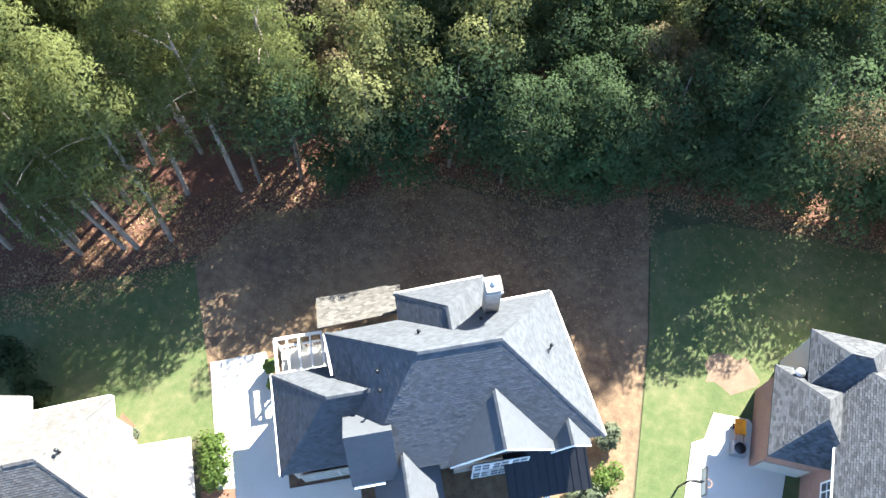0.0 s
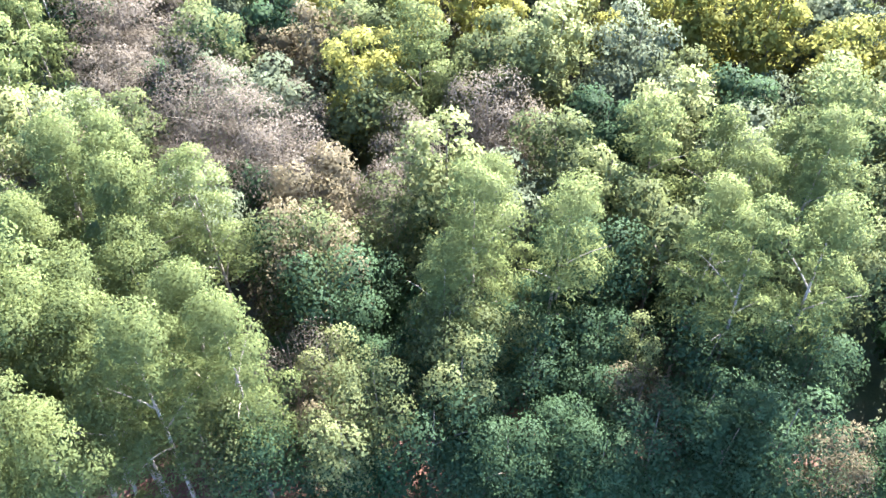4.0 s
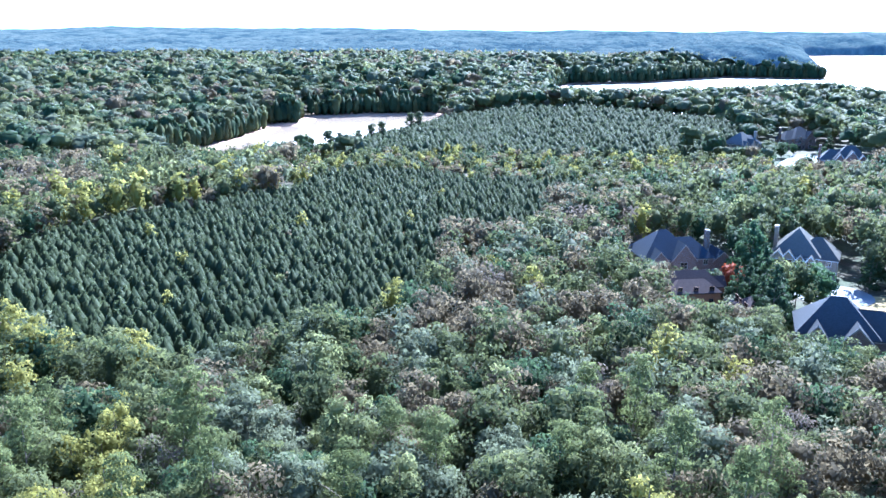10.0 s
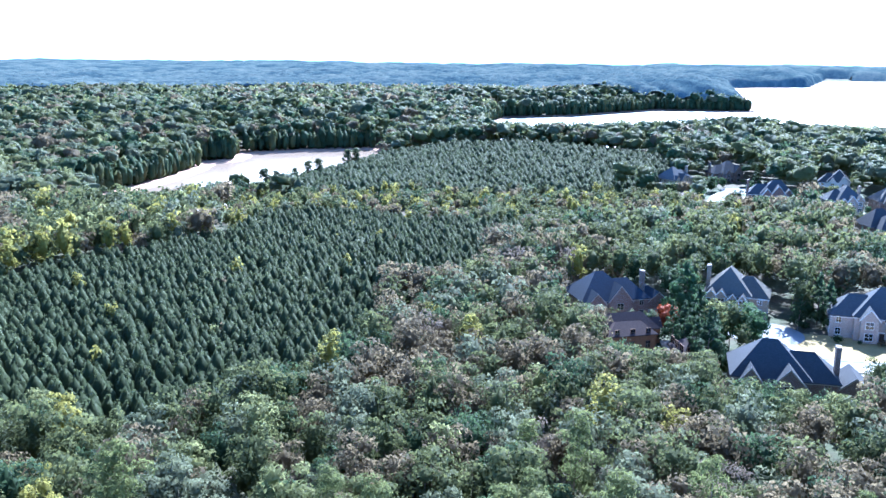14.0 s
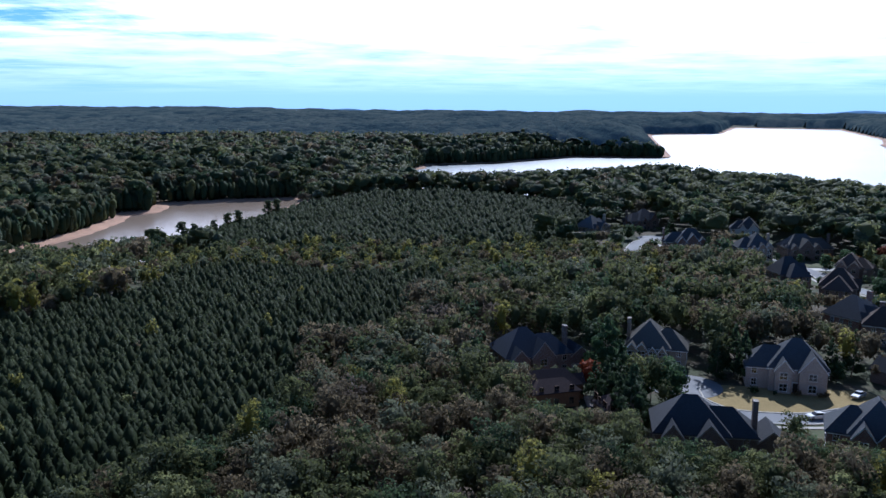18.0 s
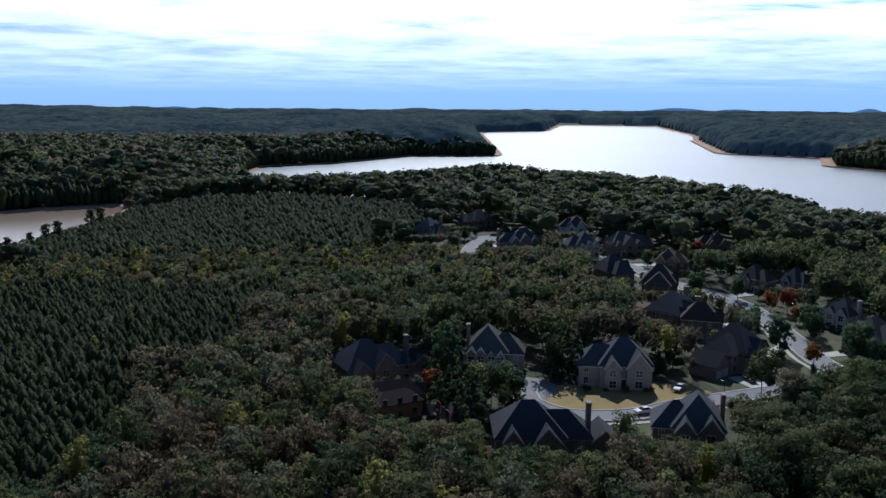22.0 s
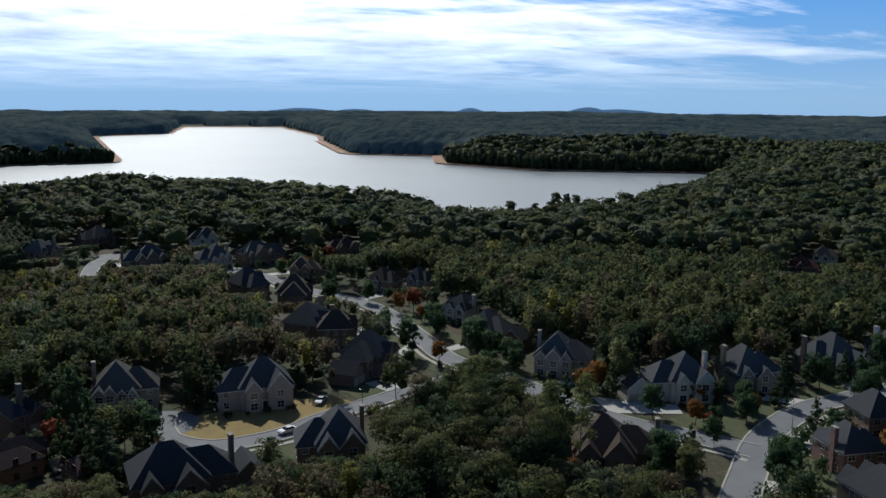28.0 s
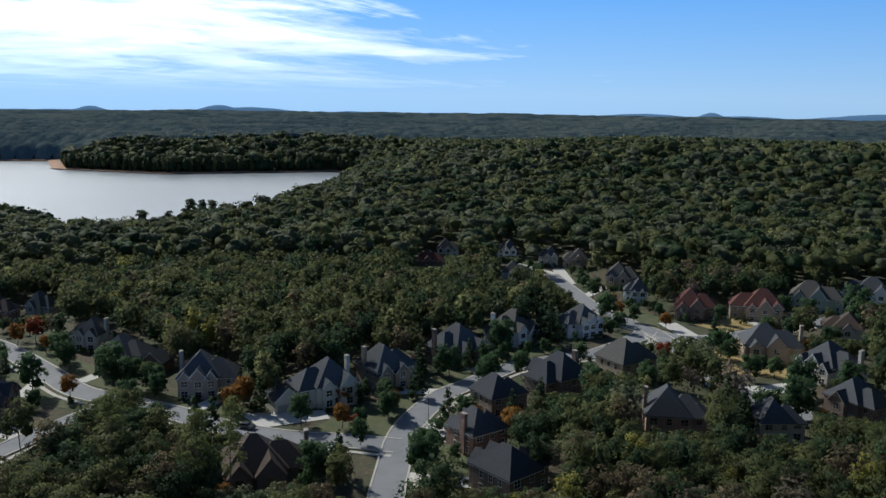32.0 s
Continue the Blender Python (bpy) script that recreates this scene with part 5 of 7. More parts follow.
def seen_from_path(x, y):
    a = np.degrees(np.arctan2(x, y + 10))
    return ((a > -54) & (a < 94)) | (np.hypot(x + 8, y) < 52)


NEAR_REACH = 104.0


def build_near_woods():
    rs, rnd = np.random.RandomState(5), random.Random(5)
    x, y = scatter(rs, -130, 130, -50, 130, 4.7)
    keep = (np.hypot(x, y) < NEAR_REACH) & seen_from_path(x, y) & ~open_ground(x, y) & ~inside(PLANTATION, x, y)
    for px, py in zip(x[keep], y[keep]):
        k = kind_for(px, py, rs)
        if min(math.hypot(px - q[0], py - q[1]) for q in OUTER) < 3.4 or (px < -14 and k == "tall_pine" and py < edge_y(px) + 14 and rs.uniform() < 0.12) or (k == 'tall_pine' and -14 < px < 14 and py < 42):
            continue
        if -16 < px < 30 and py < edge_y(px) + 15 and rs.uniform() < 0.5:
            continue
        s = rnd.uniform(0.74, 1.12) if k != "tall_pine" else rnd.uniform(0.75, 0.98)
        if px > 22 and py < 75 + px * 0.3:
            s *= 0.85
        d = math.hypot(px + 7, py - 14)
        most = float(headroom(np.array([px]), np.array([py]))[0]) / KINDS[k][1]
        if most < 0.3:
            continue
        s = min(s, most)
        tree(k, px, py, s, rnd, wide=rnd.uniform(0.85, 1.1), fine=5.0 if d < 24 else 2.4 if math.hypot(px, py) < 62 else 1.6 if math.hypot(px, py) < 90 else 1.1)
    # undergrowth between the trunks
    ux, uy = scatter(rs, -60, 60, 0, 75, 6.2)
    low = (uy > edge_y(ux) + 11) & (np.hypot(ux, uy) < 72) & seen_from_path(ux, uy) & ~open_ground(ux, uy)
    for px, py in zip(ux[low], uy[low]):
        tree(("edge_oak", "edge_oak", "edge_tree", "young_lime")[rnd.randrange(4)], px, py, rnd.uniform(0.7, 1.15), rnd, wide=rnd.uniform(0.8, 1.0), fine=1.0)
    # tall pines that lean out over the straw
    for px, py in ((-30.9, 3.5), (-28.2, 4.8), (-27.4, 5.1), (-25.5, 6.4), (-35.7, 2.3), (-33, 6.5), (-29.5, 8), (-26, 10), (-22.5, 11.5), (-37, 7), (-31.5, 11), (-27.5, 14), (-23, 16.5), (-35, 12), (-19.5, 15), (-40, 3),
                   (-9.8, 32.5), (7.0, 38.4), (5.4, 32.4), (11.5, 39.7), (8.1, 29.2), (-4.0, 30.2), (-37.1, 24.7), (-34.5, 19.0), (-30.3, 24.4), (12.4, 31.4), (-8.7, 28.3)):
        tree("tall_pine", px, py, rnd.uniform(0.8, 0.95), rnd, fine=5.0)
    # the trees that stand out at the wood's edge over the lawns
    for px, py, k in OUTER:
        tree(k, px, max(py, float(edge_y(px)) + 0.3), rnd.uniform(0.74, 0.9), rnd, wide=rnd.uniform(0.85, 1.05), fine=5.0)
    # leafy fringe along the wood's edge behind the lawns
    for i in range(26):
        px = -16 + i * 1.75 + rnd.uniform(-0.7, 0.7)
        py = float(edge_y(px)) + rnd.uniform(-1.6, 1.6)
        if not -11.5 < px < -9:
            tree("edge_oak" if rnd.random() < 0.6 else "edge_tree", px, py, rnd.uniform(0.65, 1.15), rnd, wide=rnd.uniform(0.8, 1.05), fine=5.0)


build_near_woods()


def replicate(templates, xs, ys, scales, tints, rs, zs=None):
    """Many small trees in one mesh: turned, scaled copies of a few templates."""
    vs, ts, ns, cs, k = [], [], [], [], 0
    zs = land(xs, ys) if zs is None else zs
    which = rs.randint(len(templates), size=len(xs))
    turn = rs.uniform(0, 6.2832, len(xs))
    for i, (tv, tt, tn) in enumerate(templates):
        sel = np.where(which == i)[0]
        if not len(sel):
            continue
        c, s = np.cos(turn[sel])[:, None], np.sin(turn[sel])[:, None]
        sc = scales[sel][:, None]
        px = (tv[:, 0] * c - tv[:, 1] * s) * sc + xs[sel][:, None]
        py = (tv[:, 0] * s + tv[:, 1] * c) * sc + ys[sel][:, None]
        pz = tv[:, 2] * sc + zs[sel][:, None]
        vs.append(np.stack([px, py, pz], -1).reshape(-1, 3))
        cs.append(np.stack([tn[:, 0] * c - tn[:, 1] * s, tn[:, 0] * s + tn[:, 1] * c, np.repeat(tn[None, :, 2], len(sel), 0)], -1).reshape(-1, 3))
        ts.append((tt[None] + (np.arange(len(sel)) * len(tv))[:, None, None]).reshape(-1, 3) + k)
        ns.append(np.repeat(tints[sel], len(tv)))
        k += len(sel) * len(tv)
    return np.vstack(vs), np.vstack(ts), np.concatenate(ns), np.vstack(cs)


def woods(name, label, mat, templates, xs, ys, lo, hi, rs, even=1.3, drop=0.0):
    if not len(xs):
        return
    size = lo + (hi - lo) * rs.uniform(0, 1, len(xs)) ** even
    close = np.where((np.hypot(xs, ys) < 560) & (xs > -25))[0]
    if len(close):
        size[close] = np.minimum(size[close], headroom(xs[close], ys[close]) / max(t[0][:, 2].max() for t in templates))
        ok = size > 0.22
        xs, ys, size = xs[ok], ys[ok], size[ok]
    size = np.minimum(size, shore_room(xs, ys) / max(t[0][:, 2].max() for t in templates))
    xs, ys, size = xs[size > 0.16], ys[size > 0.16], size[size > 0.16]
    if not len(xs):
        return
    tint = 0.45 * rs.uniform(0, 1, len(xs)) + 0.25 + 0.25 * wave(xs, ys, 90, 29)
    v, t, n, c = replicate(templates, xs, ys, size, tint, rs, land(xs, ys) - drop)
    tagged(new(name, array_mesh(name, v, t, mat, n, normals=c)), label, "woodland", kind="stuff")


def mid_templates(kind, count, size, n=4):
    lob, tall, foot, rad, _, _, _, _, squash, needle = KINDS[kind]
    out = []
    for k in range(n):
        rs = np.random.RandomState(900 + k + sum(map(ord, kind)))
        lobes = lob(rs, rad, tall, foot)
        v, t, nn = crown(rs, lobes, count, size, squash, needle, 0.0, 0.6)
        iv, it = ICO
        heart = 0.2 if kind == "grey_hardwood" else 0.36 if count > 500 else 0.5
        body = iv * [rad * heart, rad * heart, (tall - foot) * 0.30] * rs.uniform(0.7, 1.2, (len(iv), 1)) + [0, 0, (tall + foot) / 2]
        out.append((np.vstack([v, body]), np.vstack([t, it + len(v)]), np.vstack([nn, iv])))
    return out


def build_mid_woods():
    rs = np.random.RandomState(11)
    x, y = scatter(rs, -330, 420, -40, 430, 5.0)
    r = np.hypot(x, y)
    keep = (r >= NEAR_REACH) & (r < 400) & seen_from_path(x, y) & ~open_ground(x, y) & ~inside(PLANTATION, x, y) & ~inside(COVE, x, y) & ~inside(LAKE, x, y)
    keep &= (np.minimum(near_edge(COVE, x, y), near_edge(LAKE, x, y)) > 5) & (np.hypot(x - 47, y - 200) > 11)
    x, y, r = x[keep], y[keep], r[keep]
    pick = rs.uniform(0, 1, len(x))
    patchy = wave(x, y, 110, 21)
    west = (near_edge(PLANTATION, x, y) < 30) & (x < -60)
    belt = (y > 290) & (x < 110) & (x > -110)
    # shares of oak, dark oak, pale oak, brown oak, yellow poplar, lime, bare hardwood
    kinds = np.full(len(x), 0)
    kinds[pick < 0.18] = 1
    kinds[(pick > 0.30) & (pick < 0.40)] = 2
    kinds[(pick > 0.62 - 0.22 * patchy) & (pick < 0.92)] = 3
    kinds[pick > 0.945] = 5
    kinds[(pick > 0.92) & (patchy > 0.3)] = 6
    kinds[(pick > 0.985) | (west & (pick > 0.84)) | (belt & (pick > 0.86))] = 4
    kinds[west & (pick < 0.12)] = 5
    east = (x > 150) & (pick < 0.92) & (rs.uniform(0, 1, len(x)) < 0.8)
    kinds[east & ((kinds == 3) | (kinds == 2))] = 0
    kinds[east & (pick < 0.34)] = 1
    for i, kind in enumerate(("oak", "dark_oak", "pale_oak", "brown_oak", "yellow_poplar", "lime_tree", "grey_hardwood")):
        for lo, hi, count, size in ((0, 175, 720, 0.44), (175, 260, 340, 0.62), (260, 500, 140, 0.95)):
            sel = (kinds == i) & (r >= lo) & (r < hi)
            woods("woods", "dense autumn woods of " + WORDS[kind].split(" in the")[0] + " crowns", KINDS[kind][6], mid_templates(kind, count, size), x[sel & ~belt], y[sel & ~belt], 0.70, 1.05, rs)
            woods("woods", "belt of smaller autumn trees between two pine plantations", KINDS[kind][6], mid_templates(kind, count, size), x[sel & belt], y[sel & belt], 0.46, 0.68, rs)


def build_plantation():
    """Close rows of young pines: soft spires with whorled sprays, and a few self-sown hardwoods among them."""
    rs = np.random.RandomState(31)
    out = []
    for k in range(8):
        q = np.random.RandomState(300 + k)
        tall = q.uniform(8.6, 10.6)
        n = 12
        lobes = np.array([((1.15 * (1 - i / n) ** 0.8 + 0.1) * math.cos(2.4 * i + k), (1.15 * (1 - i / n) ** 0.8 + 0.1) * math.sin(2.4 * i + k), tall * (0.30 + 0.66 * i / n), 0.95 - 0.5 * i / n) for i in range(n)])
        v, t, nn = crown(q, lobes, 108, 0.48, 1.0, True, 0.0, 0.6)
        iv, it = ICO
        body = iv * [1.75, 1.75, tall * 0.38] * q.uniform(0.85, 1.15, (len(iv), 1)) + [0, 0, tall * 0.56]
        body[:, :2] *= np.clip(1.55 - body[:, 2:3] / tall, 0.12, 1.2)
        out.append((np.vstack([v, body]), np.vstack([t, it + len(v)]), np.vstack([nn, unit(iv * [1, 1, 0.5] + [0, 0, 0.25])])))
    for poly, step, words in ((PLANTATION, 2.55, "dense plantation of young dark green pines"), (PLANTATION_FAR, 4.0, "far plantation of dark green pines")):
        xs, ys = [p[0] for p in poly], [p[1] for p in poly]
        x, y = scatter(rs, min(xs), max(xs), min(ys), max(ys), step)
        keep = inside(poly, x, y) & ~inside(COVE, x, y)
        x, y = x[keep], y[keep]
        woods("pine_plantation", words, "young_pine_leaf", out if step < 3 else [(v * [1.35, 1.35, 1], t, n) for v, t, n in out], x, y, *((0.84, 1.06) if step < 3 else (1.05, 1.3)), rs)
    xs, ys = [p[0] for p in PLANTATION], [p[1] for p in PLANTATION]
    x, y = scatter(rs, min(xs), max(xs), min(ys), max(ys), 15.0)
    keep = inside(PLANTATION, x, y) & (rs.uniform(0, 1, len(x)) < 0.42)
    x, y = x[keep], y[keep]
    for i, kind in enumerate(("yellow_poplar", "brown_oak", "pale_oak", "lime_tree")):
        sel = np.arange(len(x)) % 4 == i
        woods("self_sown_trees", "small " + WORDS[kind].split(" in the")[0] + " standing among young pines", KINDS[kind][6], mid_templates(kind, 150, 0.95, 3), x[sel], y[sel], 0.42, 0.60, rs)


def dome_template(q, rad, tall, sprays, size, foot=None):
    """A far crown: two or three ragged domes, clothed to the ground where it stands on a shore."""
    iv, it = ICO
    deep = rad * 0.75 if foot is None else (tall - foot) / 2
    v, t, n = np.zeros((0, 3)), np.zeros((0, 3), int), np.zeros((0, 3))
    for k in range(2):
        size_k, ox, oy = (1.0, 0.0, 0.0) if k == 0 else (q.uniform(0.5, 0.75), q.uniform(-0.6, 0.6) * rad, q.uniform(-0.6, 0.6) * rad)
        t = np.vstack([t, it[[j for j, f in enumerate(it) if iv[f][:, 2].max() > ((0.1 if k else -0.05) if foot is None else -0.9)]] + len(v)])
        v = np.vstack([v, iv * [rad * size_k, rad * size_k, deep * size_k] * q.uniform(0.68, 1.18, (len(iv), 1)) + [ox, oy, tall - deep + (0.45 * deep if k else 0)]])
        n = np.vstack([n, unit(iv * [1, 1, 0.8] + q.normal(0, 0.4, iv.shape) + [0, 0, 0.15])])
    if sprays:
        lob = np.array([(q.uniform(-0.7, 0.7) * rad, q.uniform(-0.7, 0.7) * rad, tall - deep + q.uniform(-0.2, 0.7) * deep, rad * q.uniform(0.45, 0.75)) for _ in range(7)])
        cv, ct, cn = crown(q, lob, sprays, size, 0.8, False, 0.0, 0.7)
        t, v, n = np.vstack([t, ct + len(v)]), np.vstack([v, cv]), np.vstack([n, cn])
    return v, t, n


def build_far_woods():
    """Crowns from the middle distance to the first far shores, then a domed canopy to the skyline."""
    rs = np.random.RandomState(41)
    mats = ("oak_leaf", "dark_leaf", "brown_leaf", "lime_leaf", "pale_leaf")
    for r0, r1, step, rad, sprays, size in ((400, 560, 5.7, 3.9, 52, 0.85), (560, 760, 6.6, 4.5, 34, 1.15), (760, 1250, 9.2, 6.2, 20, 1.7)):
        x, y = scatter(rs, -0.95 * r1, r1, -20, r1, step)
        r = np.hypot(x, y)
        keep = (r >= r0) & (r < r1) & seen_from_path(x, y) & ~open_ground(x, y) & ~inside(PLANTATION_FAR, x, y)
        for poly in (COVE, LAKE):
            keep &= ~inside(poly, x, y) & (near_edge(poly, x, y) > 9)
        x, y = x[keep], y[keep]
        pick, patchy = rs.uniform(0, 1, len(x)), wave(x, y, 260, 22)
        kinds = np.where(pick < 0.20 + 0.16 * wave(x, y, 120, 23), 1, 0)
        # extra share of pale leaf stands in for haze over the distance
        kinds[pick > 0.62 + 0.10 * patchy] = 4
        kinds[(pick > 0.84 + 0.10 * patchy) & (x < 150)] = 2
        kinds[pick > np.where(x < 150, 0.97, 0.93)] = 3
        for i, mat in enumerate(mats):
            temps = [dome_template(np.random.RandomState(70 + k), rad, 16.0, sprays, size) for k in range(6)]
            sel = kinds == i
            woods("distant_woods", "distant mixed woods in early autumn colour, paled to stand for haze", mat, temps, x[sel], y[sel], 0.74, 1.36, rs, even=1.6)
    # walls of trees that stand to the water's edge
    px, py = [], []
    for poly in (LAKE, COVE):
        for (ax, ay), (bx, by) in zip(poly, poly[1:] + poly[:1]):
            n = int(math.hypot(bx - ax, by - ay) / 4.6)
            u = (np.arange(n) + 0.5) / max(n, 1)
            nx, ny = (by - ay), (ax - bx)
            far = math.hypot(nx, ny)
            for side in (-1, 1):
                for off in (7.0, 11.0, 15.0):
                    px.append(ax + (bx - ax) * u + side * nx / far * off + rs.uniform(-1.6, 1.6, n))
                    py.append(ay + (by - ay) * u + side * ny / far * off + rs.uniform(-1.6, 1.6, n))
    px, py = np.concatenate(px), np.concatenate(py)
    ok = ~inside(LAKE, px, py) & ~inside(COVE, px, py) & (np.minimum(near_edge(LAKE, px, py), near_edge(COVE, px, py)) > 5) & (np.hypot(px, py) < 1240)
    ok &= ~((px < -60) & (px > -190) & (py < 560)) & ~((px > -112) & (px < -60) & (py < 690))
    px, py = px[ok], py[ok]
    for i, mat in enumerate(("oak_leaf", "dark_leaf", "dark_leaf")):
        temps = [dome_template(np.random.RandomState(170 + k), 3.4, 15.5, 16, 1.2, 0.0) for k in range(5)]
        sel = np.arange(len(px)) % 3 == i
        woods("shore_trees", "tall trees along the water's edge, leafy to the ground", mat, temps, px[sel], py[sel], 0.85, 1.25, rs, drop=1.6)
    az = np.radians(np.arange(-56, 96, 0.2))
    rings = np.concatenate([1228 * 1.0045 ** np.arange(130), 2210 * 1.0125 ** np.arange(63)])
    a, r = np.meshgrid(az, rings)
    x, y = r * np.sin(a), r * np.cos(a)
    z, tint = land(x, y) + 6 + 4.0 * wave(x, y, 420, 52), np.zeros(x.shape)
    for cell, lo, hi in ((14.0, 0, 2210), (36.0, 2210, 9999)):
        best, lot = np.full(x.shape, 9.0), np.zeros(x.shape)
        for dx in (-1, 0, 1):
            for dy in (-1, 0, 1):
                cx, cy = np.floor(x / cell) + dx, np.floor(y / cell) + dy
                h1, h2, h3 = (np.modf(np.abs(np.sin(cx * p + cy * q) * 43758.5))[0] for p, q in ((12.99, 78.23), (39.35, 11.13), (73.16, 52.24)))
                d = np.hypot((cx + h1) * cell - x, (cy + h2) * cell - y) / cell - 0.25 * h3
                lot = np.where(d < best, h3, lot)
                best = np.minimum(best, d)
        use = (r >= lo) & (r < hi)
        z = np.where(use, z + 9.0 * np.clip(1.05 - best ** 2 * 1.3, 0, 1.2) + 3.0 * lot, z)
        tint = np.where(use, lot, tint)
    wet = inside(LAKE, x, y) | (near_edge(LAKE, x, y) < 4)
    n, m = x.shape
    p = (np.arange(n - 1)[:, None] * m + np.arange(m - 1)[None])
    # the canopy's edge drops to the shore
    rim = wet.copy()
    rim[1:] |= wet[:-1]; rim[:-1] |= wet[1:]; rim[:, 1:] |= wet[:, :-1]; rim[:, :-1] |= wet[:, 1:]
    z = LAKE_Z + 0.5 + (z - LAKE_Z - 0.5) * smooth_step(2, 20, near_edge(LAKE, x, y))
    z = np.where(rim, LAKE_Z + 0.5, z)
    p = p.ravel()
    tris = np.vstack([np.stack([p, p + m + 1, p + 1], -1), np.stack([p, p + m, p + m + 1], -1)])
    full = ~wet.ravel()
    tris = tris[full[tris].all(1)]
    tagged(new("backdrop_woods", array_mesh("backdrop_woods", np.stack([x, y, z], -1).reshape(-1, 3), tris, "hazed_woods", tint.ravel(), True)), "rolling wooded country to the skyline, painted blue for distance haze", "woodland", kind="stuff")


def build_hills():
    """Low hills on the skyline, their haze blue painted in."""
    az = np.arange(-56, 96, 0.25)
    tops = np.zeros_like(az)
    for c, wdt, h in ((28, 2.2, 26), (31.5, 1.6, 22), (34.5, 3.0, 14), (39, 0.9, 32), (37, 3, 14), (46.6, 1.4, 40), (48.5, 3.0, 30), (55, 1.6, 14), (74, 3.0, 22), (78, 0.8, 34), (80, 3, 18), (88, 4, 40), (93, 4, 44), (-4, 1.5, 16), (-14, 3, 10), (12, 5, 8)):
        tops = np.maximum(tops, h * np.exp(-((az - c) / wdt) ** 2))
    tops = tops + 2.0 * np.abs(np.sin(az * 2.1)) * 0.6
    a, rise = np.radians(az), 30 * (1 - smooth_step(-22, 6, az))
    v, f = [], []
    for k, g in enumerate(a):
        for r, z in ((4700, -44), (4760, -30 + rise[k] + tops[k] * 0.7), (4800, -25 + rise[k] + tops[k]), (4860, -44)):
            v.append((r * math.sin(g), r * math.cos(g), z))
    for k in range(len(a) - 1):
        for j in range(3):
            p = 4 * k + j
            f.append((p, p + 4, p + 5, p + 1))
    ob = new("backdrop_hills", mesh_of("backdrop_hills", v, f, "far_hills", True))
    tagged(ob, "low hills along the far skyline, painted haze blue", "hills", kind="structure")


build_mid_woods()
build_plantation()
build_far_woods()
build_hills()


# ---- the three near houses and their lots ----
def shingle_tabs(s, quad, up=0.15, wide=0.30, lift=0.012):
    """Rows of tabs on a roof plane given as a polygon; each tab's butt edge stands proud."""
    p = [Vector(q) for q in quad]
    n = (p[1] - p[0]).cross(p[2] - p[0]).normalized()
    if n.z < 0:
        n = -n
    run = Vector((-n.y, n.x, 0)).normalized()
    rise = n.cross(run)
    if rise.z < 0:
        rise = -rise
    o = p[0]
    flat = [((q - o).dot(run), (q - o).dot(rise)) for q in p]
    us, vs = [q[0] for q in flat], [q[1] for q in flat]
    rnd = random.Random(4)
    row, b = 0, min(vs)
    while b < max(vs):
        a = min(us) - (row % 2) * wide / 2
        while a < max(us):
            ok = True
            for ca, cb in ((a + 0.02, b), (a + wide - 0.02, b), (a + 0.02, b + up), (a + wide - 0.02, b + up)):
                inside_it = False
                for (x0, y0), (x1, y1) in zip(flat, flat[1:] + flat[:1]):
                    if (y0 > cb) != (y1 > cb) and ca < (x1 - x0) * (cb - y0) / (y1 - y0) + x0:
                        inside_it = not inside_it
                ok &= inside_it
            if ok:
                g = rnd.uniform(0.0, 0.008)
                q = [o + run * (a + 0.012) + rise * b + n * (lift + 0.014 + g), o + run * (a + wide - 0.012) + rise * b + n * (lift + 0.014 + g),
                     o + run * (a + wide - 0.012) + rise * (b + up) + n * lift, o + run * (a + 0.012) + rise * (b + up) + n * lift]
                low = [o + run * (a + 0.012) + rise * b, o + run * (a + wide - 0.012) + rise * b]
                s.append((q, low))
            a += wide
        b += up
        row += 1


def tabs_mesh(tabs, mat):
    v, f = [], []
    for q, low in tabs:
        k = len(v)
        v += [tuple(p) for p in q] + [tuple(p) for p in low]
        f += [(k, k + 1, k + 2, k + 3), (k, k + 4, k + 5, k + 1)]
    return mesh_of("shingles", v, f, mat)


def lay_shingles(planes, roof, mat, single=0):
    """Shingles on a roof: some as pieces of their own, the rest joined."""
    tabs = []
    for pl in planes:
        shingle_tabs(tabs, pl)
    for tab in tabs[:single]:
        c = sum(tab[0], Vector()) / 4
        me = tabs_mesh([([p - c for p in tab[0]], [p - c for p in tab[1]])], mat)
        me.name = "shingle"
        part("shingle", me, roof, at=Matrix.Translation(c))
    ob = part("shingles", tabs_mesh(tabs[single:], mat), roof)
    ob["kind"] = "stuff"


def planes_of(shape):
    """The upper faces of the slabs in a roof shape."""
    out = []
    for f in shape.f:
        pts = [Vector(shape.v[i]) for i in f]
        n = (pts[1] - pts[0]).cross(pts[2] - pts[0])
        if n.length > 1e-6 and n.normalized().z > 0.25:
            out.append(pts)
    return out


def roof_part(parent, shape, mat, name="roof", single=0):
    r = part(name, shape.mesh(name, mat), parent)
    lay_shingles(planes_of(shape), r, mat, single)
    return r


def half_hip(x0, x1, y0, y1, z, ridge_y, rz, end, back=0.0):
    """A roof with a gable at x0 and a hip at x1; its ridge runs to end."""
    s = Shape()
    a, b = (x0, ridge_y, rz), (end, ridge_y, rz)
    for p in ([(x0, y0, z), (x1, y0, z), b, a], [(x1 + back, y1, z), (x0, y1, z), a, b], [(x1, y0, z), (x1 + back, y1, z), b]):
        s.slab(p, 0.18)
    return s


